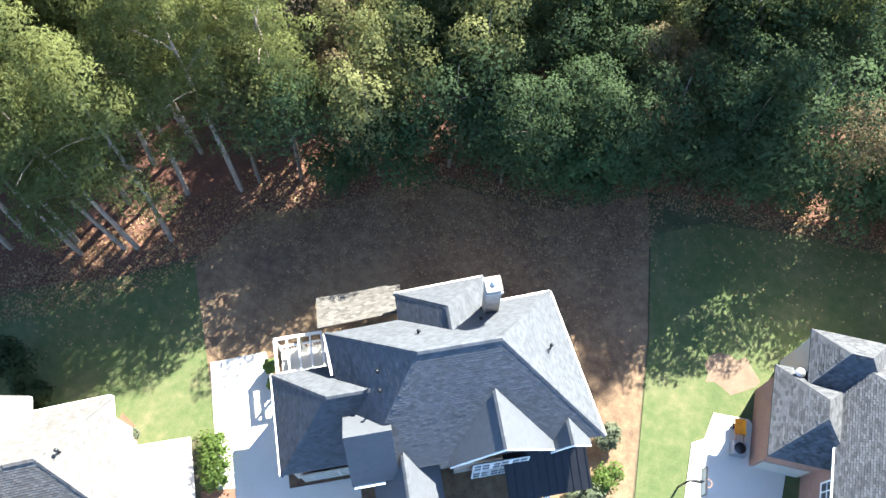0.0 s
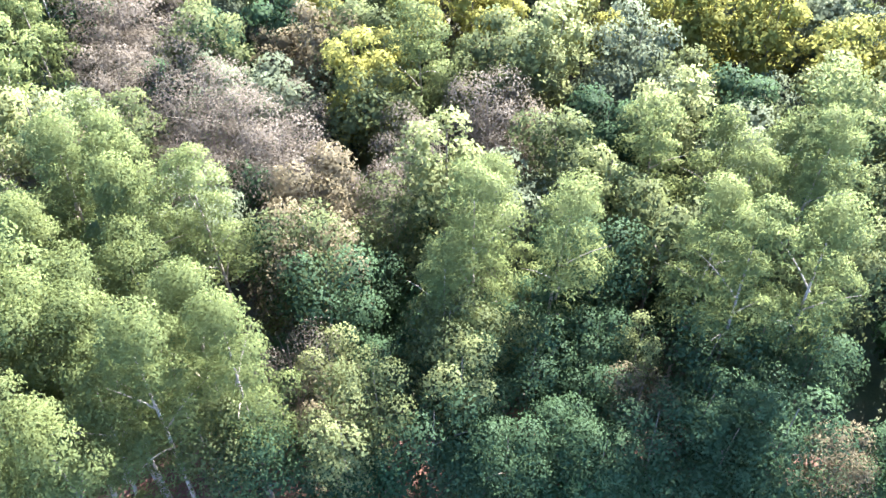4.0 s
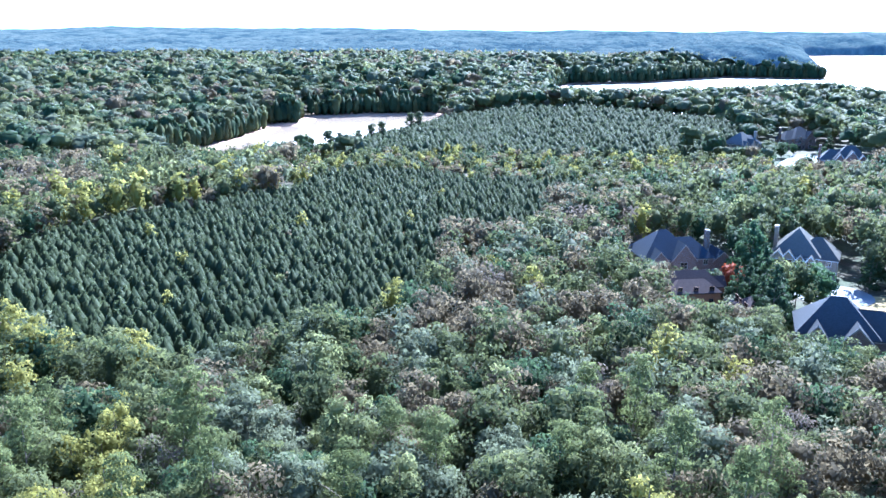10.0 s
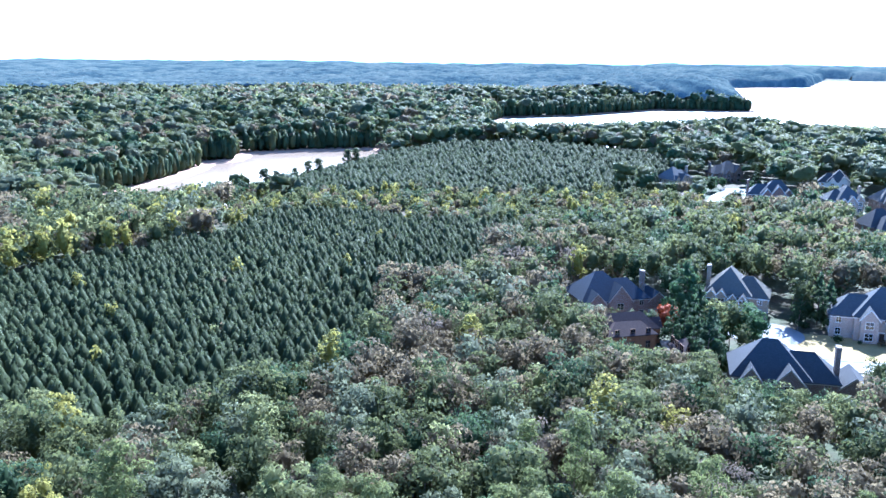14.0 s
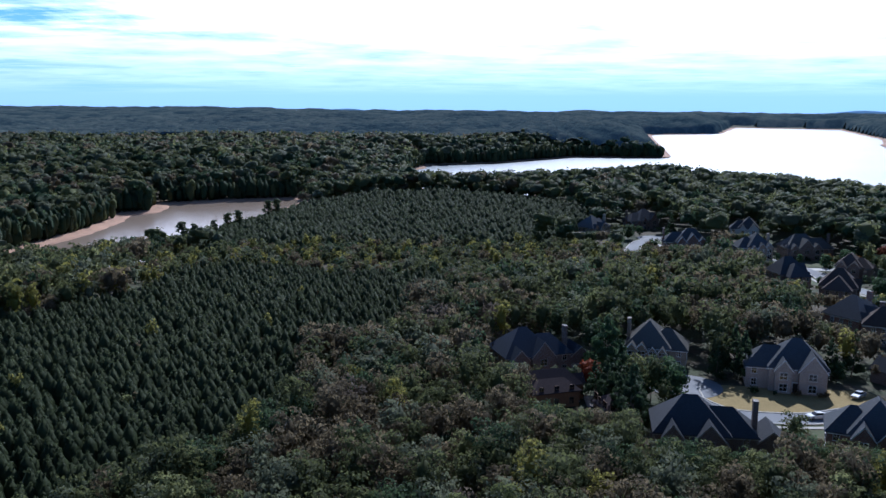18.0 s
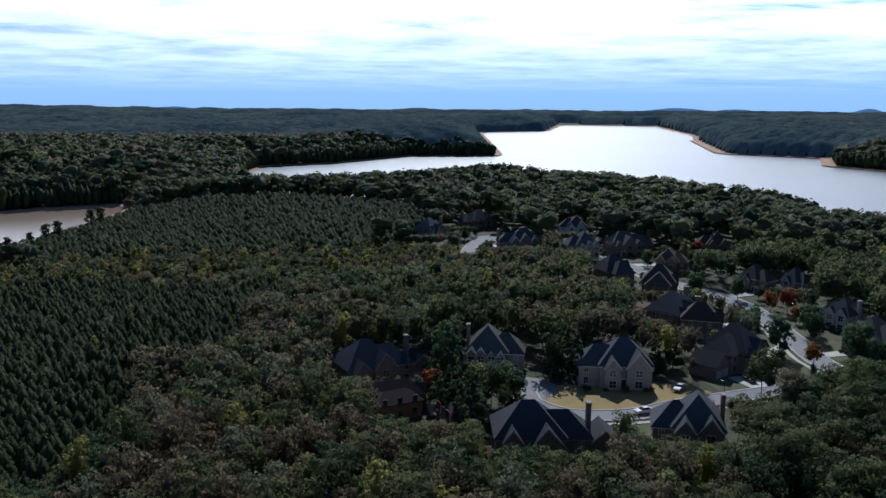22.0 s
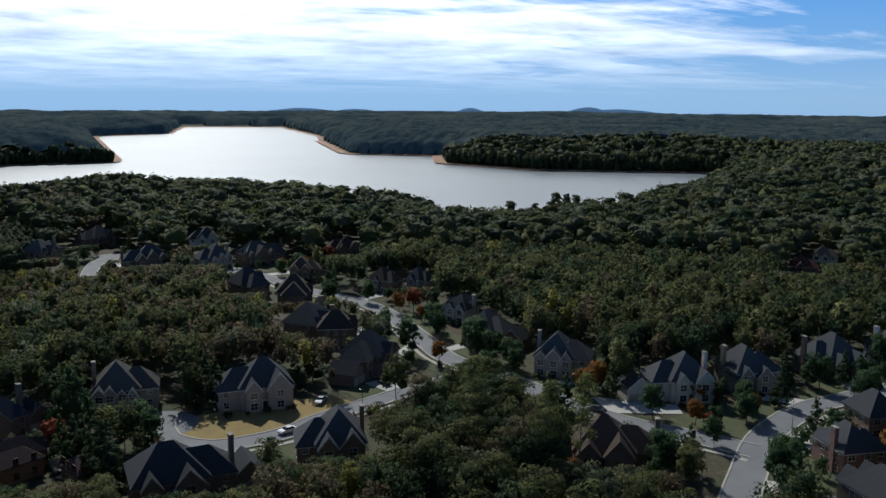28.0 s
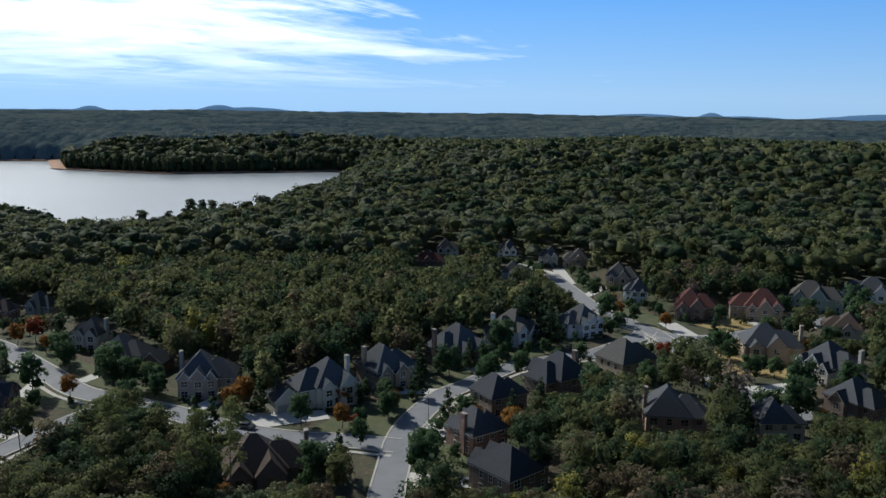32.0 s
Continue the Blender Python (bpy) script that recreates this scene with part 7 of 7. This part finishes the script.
def build_near_garden():
    hx, hy = local_poly([(-14.5, -2.2)], -4.5, 2.5, 28.5)[0]
    shrub(hx, hy, 1.0, 1.5, "hedge_leaf", "clipped bright green oblong hedge between two drives", 3, "hedge", True, 118.5, 1.35)
    for i, (lx, ly, r, h, m, words) in enumerate(((9.6, -4.9, 1.0, 1.6, "shrub_leaf", "loose pale green shrub at a house corner"), (9.0, -7.4, 1.2, 2.0, "hedge_leaf", "green shrub beside the porch"),
                                          (7.0, -8.6, 1.4, 2.2, "shrub_leaf", "large silver-green shrub by the porch"), (5.4, -9.4, 1.1, 1.8, "shrub_leaf", "silver-green shrub by the porch"),
                                          (-10.6, 3.1, 0.55, 1.6, "hedge_leaf", "narrow green shrub at the drive's edge"), (-10.5, 2.0, 0.5, 1.4, "hedge_leaf", "narrow green shrub at the drive's edge"), (-10.0, 0.6, 0.4, 0.9, "hedge_leaf", "low shrub by the garage wall"))):
        x, y = local_poly([(lx, ly)], -4.5, 2.5, 28.5)[0]
        shrub(x, y, r, h, m, words, 20 + i)
    for i, (x, y) in enumerate(((-22.0, -6.6), (-21.8, -7.2))):
        shrub(x, y, 0.6, 0.9, "shrub_leaf", "clipped grey-green cube bush in a mulch bed", 40 + i, "box_bush")
    for i, (x, y, r) in enumerate(((-29.6, -5.6, 1.7), (-31.5, -4.8, 1.6), (-28.4, -6.3, 1.2))):
        shrub(x, y, r, 3.0, "dark_leaf", "dark glossy evergreen bush behind a house", 50 + i)
    # a wheelbarrow-sized yellow cart and an air unit by the brick house
    e = tagged(new("garden_cart"), "small yellow garden cart by a brick wall", "cart")
    e.matrix_basis = pose(14.0, 6.05, 0.14, 0, 0, 10)
    part("tray", Shape().add([(-0.35, -0.5, 0.7), (0.35, -0.5, 0.7), (0.35, 0.5, 0.7), (-0.35, 0.5, 0.7), (-0.22, -0.35, 0.3), (0.22, -0.35, 0.3), (0.22, 0.35, 0.3), (-0.22, 0.35, 0.3)],
                             [(4, 7, 6, 5), (0, 1, 5, 4), (1, 2, 6, 5), (2, 3, 7, 6), (3, 0, 4, 7), (0, 4, 5, 1)]).mesh("tray", "yellow_paint"), e)
    for s in (-0.3, 0.3):
        part("wheel", tube([(0, 0, -0.04, 0.2), (0, 0, 0.04, 0.2)], 14, "wheel", "dark_metal"), e, at=pose(s, 0.1, 0.2, 0, 90, 0))
        part("handle", Shape().box(-0.02, 0.02, -1.1, -0.4, 0.62, 0.67).mesh("handle", "timber"), e, at=pose(s * 0.8, 0, 0))
    a = tagged(new("air_conditioner"), "grey air conditioning unit beside the drive", "air conditioner")
    a.matrix_basis = pose(14.2, 4.7, 0.14, 0, 0, 6)
    part("case", Shape().box(-0.42, 0.42, -0.42, 0.42, 0.05, 0.85).mesh("case", "grey_metal"), a)
    part("grille", tube([(0, 0, 0.85, 0.36), (0, 0, 0.88, 0.36)], 18, "grille", "dark_metal"), a)
    for k in range(7):
        part("fin", shared("acf", lambda: Shape().box(-0.44, 0.44, -0.44, 0.44, 0, 0.02).mesh("fin", "grey_metal")), a, at=pose(0, 0, 0.12 + 0.1 * k))


def basketball_hoop(x, y, turn):
    e = tagged(new("basketball_hoop"), "basketball hoop on a dark pole at a drive's edge", "basketball hoop")
    e.matrix_basis = pose(x, y, 0.12, 0, 0, turn)
    part("pole", tube([(0, 0, -0.1, 0.07), (0, 0, 2.6, 0.06)], 9, "pole", "dark_metal"), e)
    part("arm", Shape().box(-0.05, 0.05, 0.0, 0.75, 2.45, 2.58).box(-0.04, 0.04, 0.0, 0.75, 2.95, 3.03).mesh("arm", "dark_metal"), e)
    board = part("backboard", Shape().box(-0.75, 0.75, 0.75, 0.80, 2.4, 3.4).mesh("backboard", "white_trim"), e)
    part("board_frame", plate([-0.8, -0.74, 0.74, 0.8], [2.35, 2.41, 3.39, 3.45], [(1, 1)], 0.73, 0.83).mesh("board_frame", "dark_metal"), board)
    v, f = [], []
    for k in range(16):
        c, d = math.cos(k * 0.3927), math.sin(k * 0.3927)
        v += [(0.21 * c, 1.08 + 0.21 * d, 2.6), (0.25 * c, 1.08 + 0.25 * d, 2.6), (0.25 * c, 1.08 + 0.25 * d, 2.64), (0.21 * c, 1.08 + 0.21 * d, 2.64)]
        a, b = 4 * k, 4 * ((k + 1) % 16)
        f += [(a + i, b + i, b + (i + 1) % 4, a + (i + 1) % 4) for i in range(4)]
    part("rim", mesh_of("rim", v, f, "timber"), e)


basketball_hoop(11.3, 1.4, -80)
plain("yellow_paint", (0.62, 0.33, 0.04), 0.5, 0.15, 2.0, 20.0)
build_near_garden()


# ---- gardens, cars and lamps among the far houses ----
GARDEN = [
    (58, 182, "garden_tree", 1.2), (55, 187, "garden_tree", 1), (115, 169, "oak", 0.85), (129, 159, "oak", 0.85), (136, 150, "dark_oak", 0.75), (138, 162, "garden_tree", 1.2), (104, 201, "dark_conifer", 1.1), (110, 203, "dark_conifer", 1.2),
    (75, 201, "dark_conifer", 0.9), (140, 109, "garden_tree", 1.2), (146, 106, "dark_conifer", 1), (179, 115, "garden_tree", 0.9), (182, 131, "orange_maple", 0.8), (163, 151, "orange_maple", 1), (152, 89, "garden_tree", 1.3), (162, 196, "garden_tree", 1.4),
    (166, 220, "garden_tree", 1.1), (175, 257, "orange_maple", 1.2), (180, 254, "red_maple", 1.2), (176, 278, "garden_tree", 1.1), (167, 292, "garden_tree", 1.1), (161, 283, "garden_tree", 1.1), (129, 360, "garden_tree", 1.2), (143, 463, "dark_conifer", 1.3),
    (99, 405, "garden_tree", 1.2), (105, 427, "garden_tree", 1.1), (217, 118, "garden_tree", 1.2), (309, 136, "oak", 1.1), (303, 130, "dark_oak", 0.9), (275, 57, "garden_tree", 0.8), (218, 35, "dark_conifer", 1), (206, 34, "dark_conifer", 1.3),
    (314, 92, "garden_tree", 0.9), (360, 19, "garden_tree", 1.7), (241, 94, "garden_tree", 0.8), (251, 90, "garden_tree", 0.8), (213, 104, "garden_tree", 1.1), (73, 139, "garden_tree", 1), (47, 186, "dark_conifer", 1.4), (44, 182, "dark_conifer", 1.2),
    (50, 179, "dark_conifer", 1.1), (42, 187, "dark_conifer", 1.1), (162, 112, "garden_tree", 0.8), (168, 118, "red_maple", 0.6), (188, 122, "garden_tree", 0.7), (228, 100, "garden_tree", 1), (187, 84, "dark_conifer", 1.2), (193, 80, "dark_conifer", 1.3),
    (186, 74, "orange_maple", 1), (240, 60, "garden_tree", 1.2), (232, 64, "garden_tree", 1.1), (254, 26, "garden_tree", 1.3), (258, 14, "garden_tree", 1.4), (300, 30, "orange_maple", 0.9), (310, 24, "garden_tree", 1.1), (296, 92, "garden_tree", 0.9),
    (322, 100, "orange_maple", 0.9), (364, 60, "garden_tree", 1.1), (330, 64, "garden_tree", 0.9), (356, 44, "garden_tree", 1), (268, 104, "dark_conifer", 1.1), (274, 112, "dark_conifer", 1.2), (226, 116, "dark_conifer", 1), (213, 126, "dark_conifer", 1),
    (192, 145, "dark_conifer", 1.2), (166, 146, "dark_conifer", 1.1), (160, 176, "garden_tree", 0.9), (150, 176, "garden_tree", 1), (148, 196, "orange_maple", 1), (149, 228, "garden_tree", 1), (158, 240, "garden_tree", 0.9), (178, 240, "dark_conifer", 1),
    (192, 352, "garden_tree", 0.9), (184, 368, "orange_maple", 0.8), (200, 372, "garden_tree", 1), (176, 352, "garden_tree", 0.9), (212, 372, "red_maple", 1.2), (148, 392, "dark_conifer", 1.1), (118, 455, "garden_tree", 1), (286, 121, "oak", 1.1),
    (265, 116, "dark_oak", 0.95), (308, 101, "garden_tree", 1.4), (246, 115, "garden_tree", 1.4), (221, 106, "garden_tree", 1.1), (261, 67, "red_maple", 1.2), (281, 58, "garden_tree", 0.85), (214, 39, "dark_conifer", 1.6), (212, 34, "dark_conifer", 1.1),
    (168, 153, "orange_maple", 1.1), (164, 131, "garden_tree", 1.1), (184, 117, "orange_maple", 0.9), (179, 98, "dark_conifer", 1.1), (159, 92, "garden_tree", 1.3), (136, 105, "garden_tree", 1.4), (146, 209, "garden_tree", 1.4), (168, 225, "garden_tree", 1.2),
    (167, 204, "garden_tree", 1.2), (162, 188, "garden_tree", 1.2), (136, 138, "dark_conifer", 1.5), (140, 137, "dark_conifer", 1.3), (178, 156, "dark_conifer", 1.3), (176, 151, "dark_conifer", 1.2), (197, 117, "dark_conifer", 1.1), (309, 79, "orange_maple", 0.95),
    (348, 35, "garden_tree", 1.2), (337, 16, "garden_tree", 1.6), (231, 25, "garden_tree", 1.5), (312, 119, "garden_tree", 1.2), (348, 120, "garden_tree", 1.2), (227, 156, "oak", 1), (190, 157, "dark_oak", 0.9), (214, 73, "garden_tree", 1.4),
    (217, 66, "orange_maple", 1.1), (265, 109, "dark_conifer", 1.4), (263, 105, "dark_conifer", 1.5), (166, 61, "dark_oak", 0.8), (165, 52, "dark_oak", 0.8), (164, 43, "oak", 0.8), (163, 67, "dark_oak", 0.75), (174, 36, "dark_oak", 0.85),
    (181, 82, "orange_maple", 1.3), (49, 206, "big_conical_tree", 1), (60, 189, "garden_tree", 1.2), (45, 166, "dark_conifer", 1.5), (47, 170, "dark_conifer", 1.4), (44, 173, "dark_conifer", 1.2), (42, 194, "red_maple", 1), (81, 205, "dark_conifer", 1.3),
    (78, 207, "dark_conifer", 1.2), (82, 200, "dark_conifer", 1.4), (6, 230, "pale_oak", 1), (-3, 215, "lime_tree", 0.8),
    # pines along the cove and the lake shore
    (-144, 402, "shore_pine", 0.72), (-128, 425, "shore_pine", 0.6), (-117, 445, "shore_pine", 0.75), (-113, 452, "shore_pine", 0.7), (-104, 492, "shore_pine", 0.72), (-99, 500, "shore_pine", 0.66), (-84, 545, "shore_pine", 0.75), (-88, 538, "shore_pine", 0.7), (-110, 480, "shore_pine", 0.6),
    (370, 414, "shore_pine", 0.95), (385, 413, "shore_pine", 0.85), (392, 416, "shore_pine", 0.9), (414, 419, "shore_pine", 1.05), (426, 420, "shore_pine", 1.1), (438, 421, "shore_pine", 0.95), (452, 422, "shore_pine", 0.8), (470, 424, "shore_pine", 0.7),
]


def build_garden():
    rnd = random.Random(77)
    for x, y, k, s in GARDEN:
        tree(k, x, y, s * rnd.uniform(0.92, 1.08), rnd, wide=1.45 if k == "shore_pine" else 1.0, fine=1.0 if math.hypot(x, y) < 190 else 0.6)
    # a tall clump inside the bend of the two streets
    clump = [(80, 108), (85, 128), (100, 141), (114, 153), (127, 157), (126, 132), (119, 108)]
    cs = np.random.RandomState(8)
    cx, cy = scatter(cs, 78, 130, 104, 160, 5.6)
    for x, y in zip(cx, cy):
        if inside(clump, x, y):
            tree(("oak", "dark_oak", "oak", "brown_oak", "dark_oak", "tall_pine")[rnd.randrange(6)], x, y, rnd.uniform(0.85, 1.14), rnd, wide=rnd.uniform(0.95, 1.15), fine=1.4)
    # small trees between the houses
    rs = np.random.RandomState(61)
    gx, gy = scatter(rs, 40, 420, 0, 470, 7.2)
    room = headroom(gx, gy)
    near = np.full(gx.shape, 1e9)
    solid = np.zeros(gx.shape, bool)
    for hx, hy, _, w, *_ in HOUSES + ANNEXE:
        d = np.hypot(gx - hx, gy - hy)
        near, solid = np.minimum(near, d), solid | (d < w * 0.62 + 2.5)
    for line in ALL_ROADS:
        solid |= near_edge(line, gx, gy, False) < 6.5
    for poly, _ in DRIVES:
        solid |= inside(poly, gx, gy) | (near_edge(poly, gx, gy) < 1.5)
    solid |= inside(LAWNS[0][0], gx, gy)
    pick = (near < 27) & ~solid & open_ground(gx, gy) & (rs.uniform(0, 1, gx.shape) < 0.85) & (room > 2.6)
    for x, y, most in zip(gx[pick], gy[pick], room[pick]):
        k = ("garden_tree", "garden_tree", "garden_tree", "edge_oak", "dark_conifer", "edge_oak", "edge_tree", "garden_tree", "edge_tree", "orange_maple")[rnd.randrange(10)]
        tree(k, x, y, min(rnd.uniform(0.6, 1.2), most / KINDS[k][1]), rnd, wide=rnd.uniform(0.85, 1.2), fine=0.6)
    # low shrubs against the house fronts
    temps = []
    for i in range(5):
        rs = np.random.RandomState(500 + i)
        lob = np.array([(rs.uniform(-0.5, 0.5), rs.uniform(-0.5, 0.5), rs.uniform(0.3, 0.7), rs.uniform(0.4, 0.6)) for _ in range(5)])
        v, t, nn = crown(rs, lob, 130, 0.22, 0.9, False)
        temps.append(array_mesh("shrub", v, t, ("hedge_leaf", "dark_leaf", "oak_leaf", "brown_leaf", "dark_leaf")[i], normals=nn))
    words = ("green", "dark green", "green", "brown-leaved", "dark green")
    for hx, hy, f, w, *_ in HOUSES:
        a = radians(f)
        fx, fy, d = math.sin(a), math.cos(a), min(12.0, w * 0.85) / 2
        for k in range(4):
            i = rnd.randrange(5)
            u = (-0.42 + 0.28 * k) * w + rnd.uniform(-0.6, 0.6)
            x, y = hx + fx * (d + 2.7) + fy * u, hy + fy * (d + 2.7) - fx * u
            ob = new("shrub", temps[i])
            s = rnd.uniform(0.8, 1.7)
            ob.matrix_basis = pose(x, y, height(x, y) - 0.05, 0, 0, rnd.uniform(0, 360)) @ Matrix.Diagonal((s, s, s * rnd.uniform(0.8, 1.2), 1))
            tagged(ob, words[i] + " rounded shrub by a house front", "shrub", "foundation shrubs")


build_garden()


def car(x, y, turn, paint, label):
    """A saloon: shaped body, glasshouse, wheels with rims, lamps and bumpers."""
    e = new("car")
    e.matrix_basis = pose(x, y, height(x, y) + 0.2, 0, 0, turn)
    tagged(e, label, "car", "parked cars")
    side = [(-2.25, 0.35), (-2.3, 0.75), (-1.9, 0.92), (-0.9, 0.98), (1.5, 0.98), (2.2, 0.9), (2.3, 0.6), (2.25, 0.3)]
    v, f, n = [], [], len(side)
    for yy, k in ((-0.9, 0.0), (-0.84, 0.03), (0.84, 0.03), (0.9, 0.0)):
        v += [(px, yy, pz + (k if pz > 0.7 else 0)) for px, pz in side]
    for r in range(3):
        f += [(r * n + i, r * n + (i + 1) % n, (r + 1) * n + (i + 1) % n, (r + 1) * n + i) for i in range(n)]
    f += [tuple(range(n))[::-1], tuple(range(3 * n, 4 * n))]
    body = part("body", mesh_of("body", v, f, paint), e)
    g = Shape().add([(-1.1, -0.82, 0.97), (1.7, -0.82, 0.97), (1.7, 0.82, 0.97), (-1.1, 0.82, 0.97), (-0.35, -0.62, 1.42), (1.05, -0.62, 1.42), (1.05, 0.62, 1.42), (-0.35, 0.62, 1.42)],
                    [(0, 1, 5, 4), (1, 2, 6, 5), (2, 3, 7, 6), (3, 0, 4, 7), (4, 5, 6, 7)])
    part("glasshouse", g.mesh("glasshouse", "window_glass"), e)
    part("roof", Shape().slab([(-0.36, -0.63, 1.46), (1.06, -0.63, 1.46), (1.06, 0.63, 1.46), (-0.36, 0.63, 1.46)], 0.05).mesh("roof", paint), e)
    for px in (-1.4, 1.4):
        for py in (-0.82, 0.82):
            wh = part("wheel", shared("tyre", lambda: tube([(0, 0, -0.1, 0.3), (0, 0, -0.07, 0.33), (0, 0, 0.07, 0.33), (0, 0, 0.1, 0.3)], 16, "wheel", "rubber")), e, at=pose(px, py, 0.33, 90, 0, 0))
            part("rim", shared("rim", lambda: tube([(0, 0, -0.115, 0.19), (0, 0, 0.115, 0.19)], 12, "rim", "grey_metal")), wh)
    for py in (-0.65, 0.65):
        part("headlight", shared("hl", lambda: Shape().box(-0.06, 0.02, -0.18, 0.18, -0.07, 0.07).mesh("headlight", "white_trim")), body, at=pose(-2.27, py, 0.68))
        part("tail_light", shared("tl", lambda: Shape().box(-0.02, 0.05, -0.18, 0.18, -0.08, 0.08).mesh("tail_light", "red_paint")), body, at=pose(2.27, py, 0.74))


plain("rubber", (0.02, 0.02, 0.02), 0.9, 0.1)
plain("red_paint", (0.42, 0.02, 0.02), 0.3, 0.05)
plain("white_paint", (0.72, 0.72, 0.72), 0.3, 0.04)
plain("dark_paint", (0.03, 0.032, 0.038), 0.3, 0.05)
plain("silver_paint", (0.42, 0.43, 0.45), 0.3, 0.05, metal=0.4)
car(88, 174.6, 8, "white_paint", "white saloon car parked in the street bend")
car(104, 187.5, 40, "silver_paint", "silver car parked on a house drive")
car(156, 141.5, 100, "dark_paint", "dark car parked at the kerb")
car(226, 45, 30, "red_paint", "red car parked beside the brick house")
car(149.5, 86, 62, "dark_paint", "dark car on a house drive")
car(357, 42.5, 10, "silver_paint", "silver car on a drive by the red roofed house")
car(125, 190, 90, "dark_paint", "dark car in front of a brick house")


def street_lamp(x, y, turn):
    e = tagged(new("street_lamp"), "slim dark street lamp beside the kerb", "street lamp", "street lamps")
    e.matrix_basis = pose(x, y, height(x, y), 0, 0, turn)
    part("pole", shared("lp", lambda: tube([(0, 0, -0.2, 0.09), (0, 0, 0.4, 0.08), (0, 0, 6.4, 0.05)], 9, "pole", "dark_metal")), e)
    part("arm", shared("la", lambda: Shape().box(0, 1.1, -0.03, 0.03, 6.3, 6.37).mesh("arm", "dark_metal")), e)
    part("lamp_head", shared("lh", lambda: Shape().box(0.9, 1.5, -0.12, 0.12, 6.26, 6.4).mesh("lamp_head", "grey_metal")), e)


for x, y, a in ((182, 105, 120), (320, 46, 60), (160, 153, 180), (108, 174, 90), (176, 245, 200), (262, 96, 120)):
    street_lamp(x, y, a)


def build_annexe():
    """The low wing and terrace beside the brown house in the trees."""
    house(31, 187, 75, 8.5, "umber_shingle", "timber_wall", "low annexe with dark brown roof and warm timber walls", d=15, tall=4.2, rise=3.2, gables=1, wing=0, pots=0, trim="timber", seed=91)
    house(44, 176, 80, 8.5, "umber_shingle", "brown_brick", "small brick garage with dark brown roof", d=7, tall=3.4, rise=3.0, gables=1, wing=0, pots=0, trim="timber", seed=92)
    tagged(patch([(39.5, 183), (46, 184), (47, 191), (40, 190)], 0.25, "terrace", "pale_brick"), "pale brick terrace beside the annexe", "terrace", kind="structure")


plain("timber_wall", (0.36, 0.17, 0.08), 0.75, 0.2, 1.5, 14.0)
build_annexe()
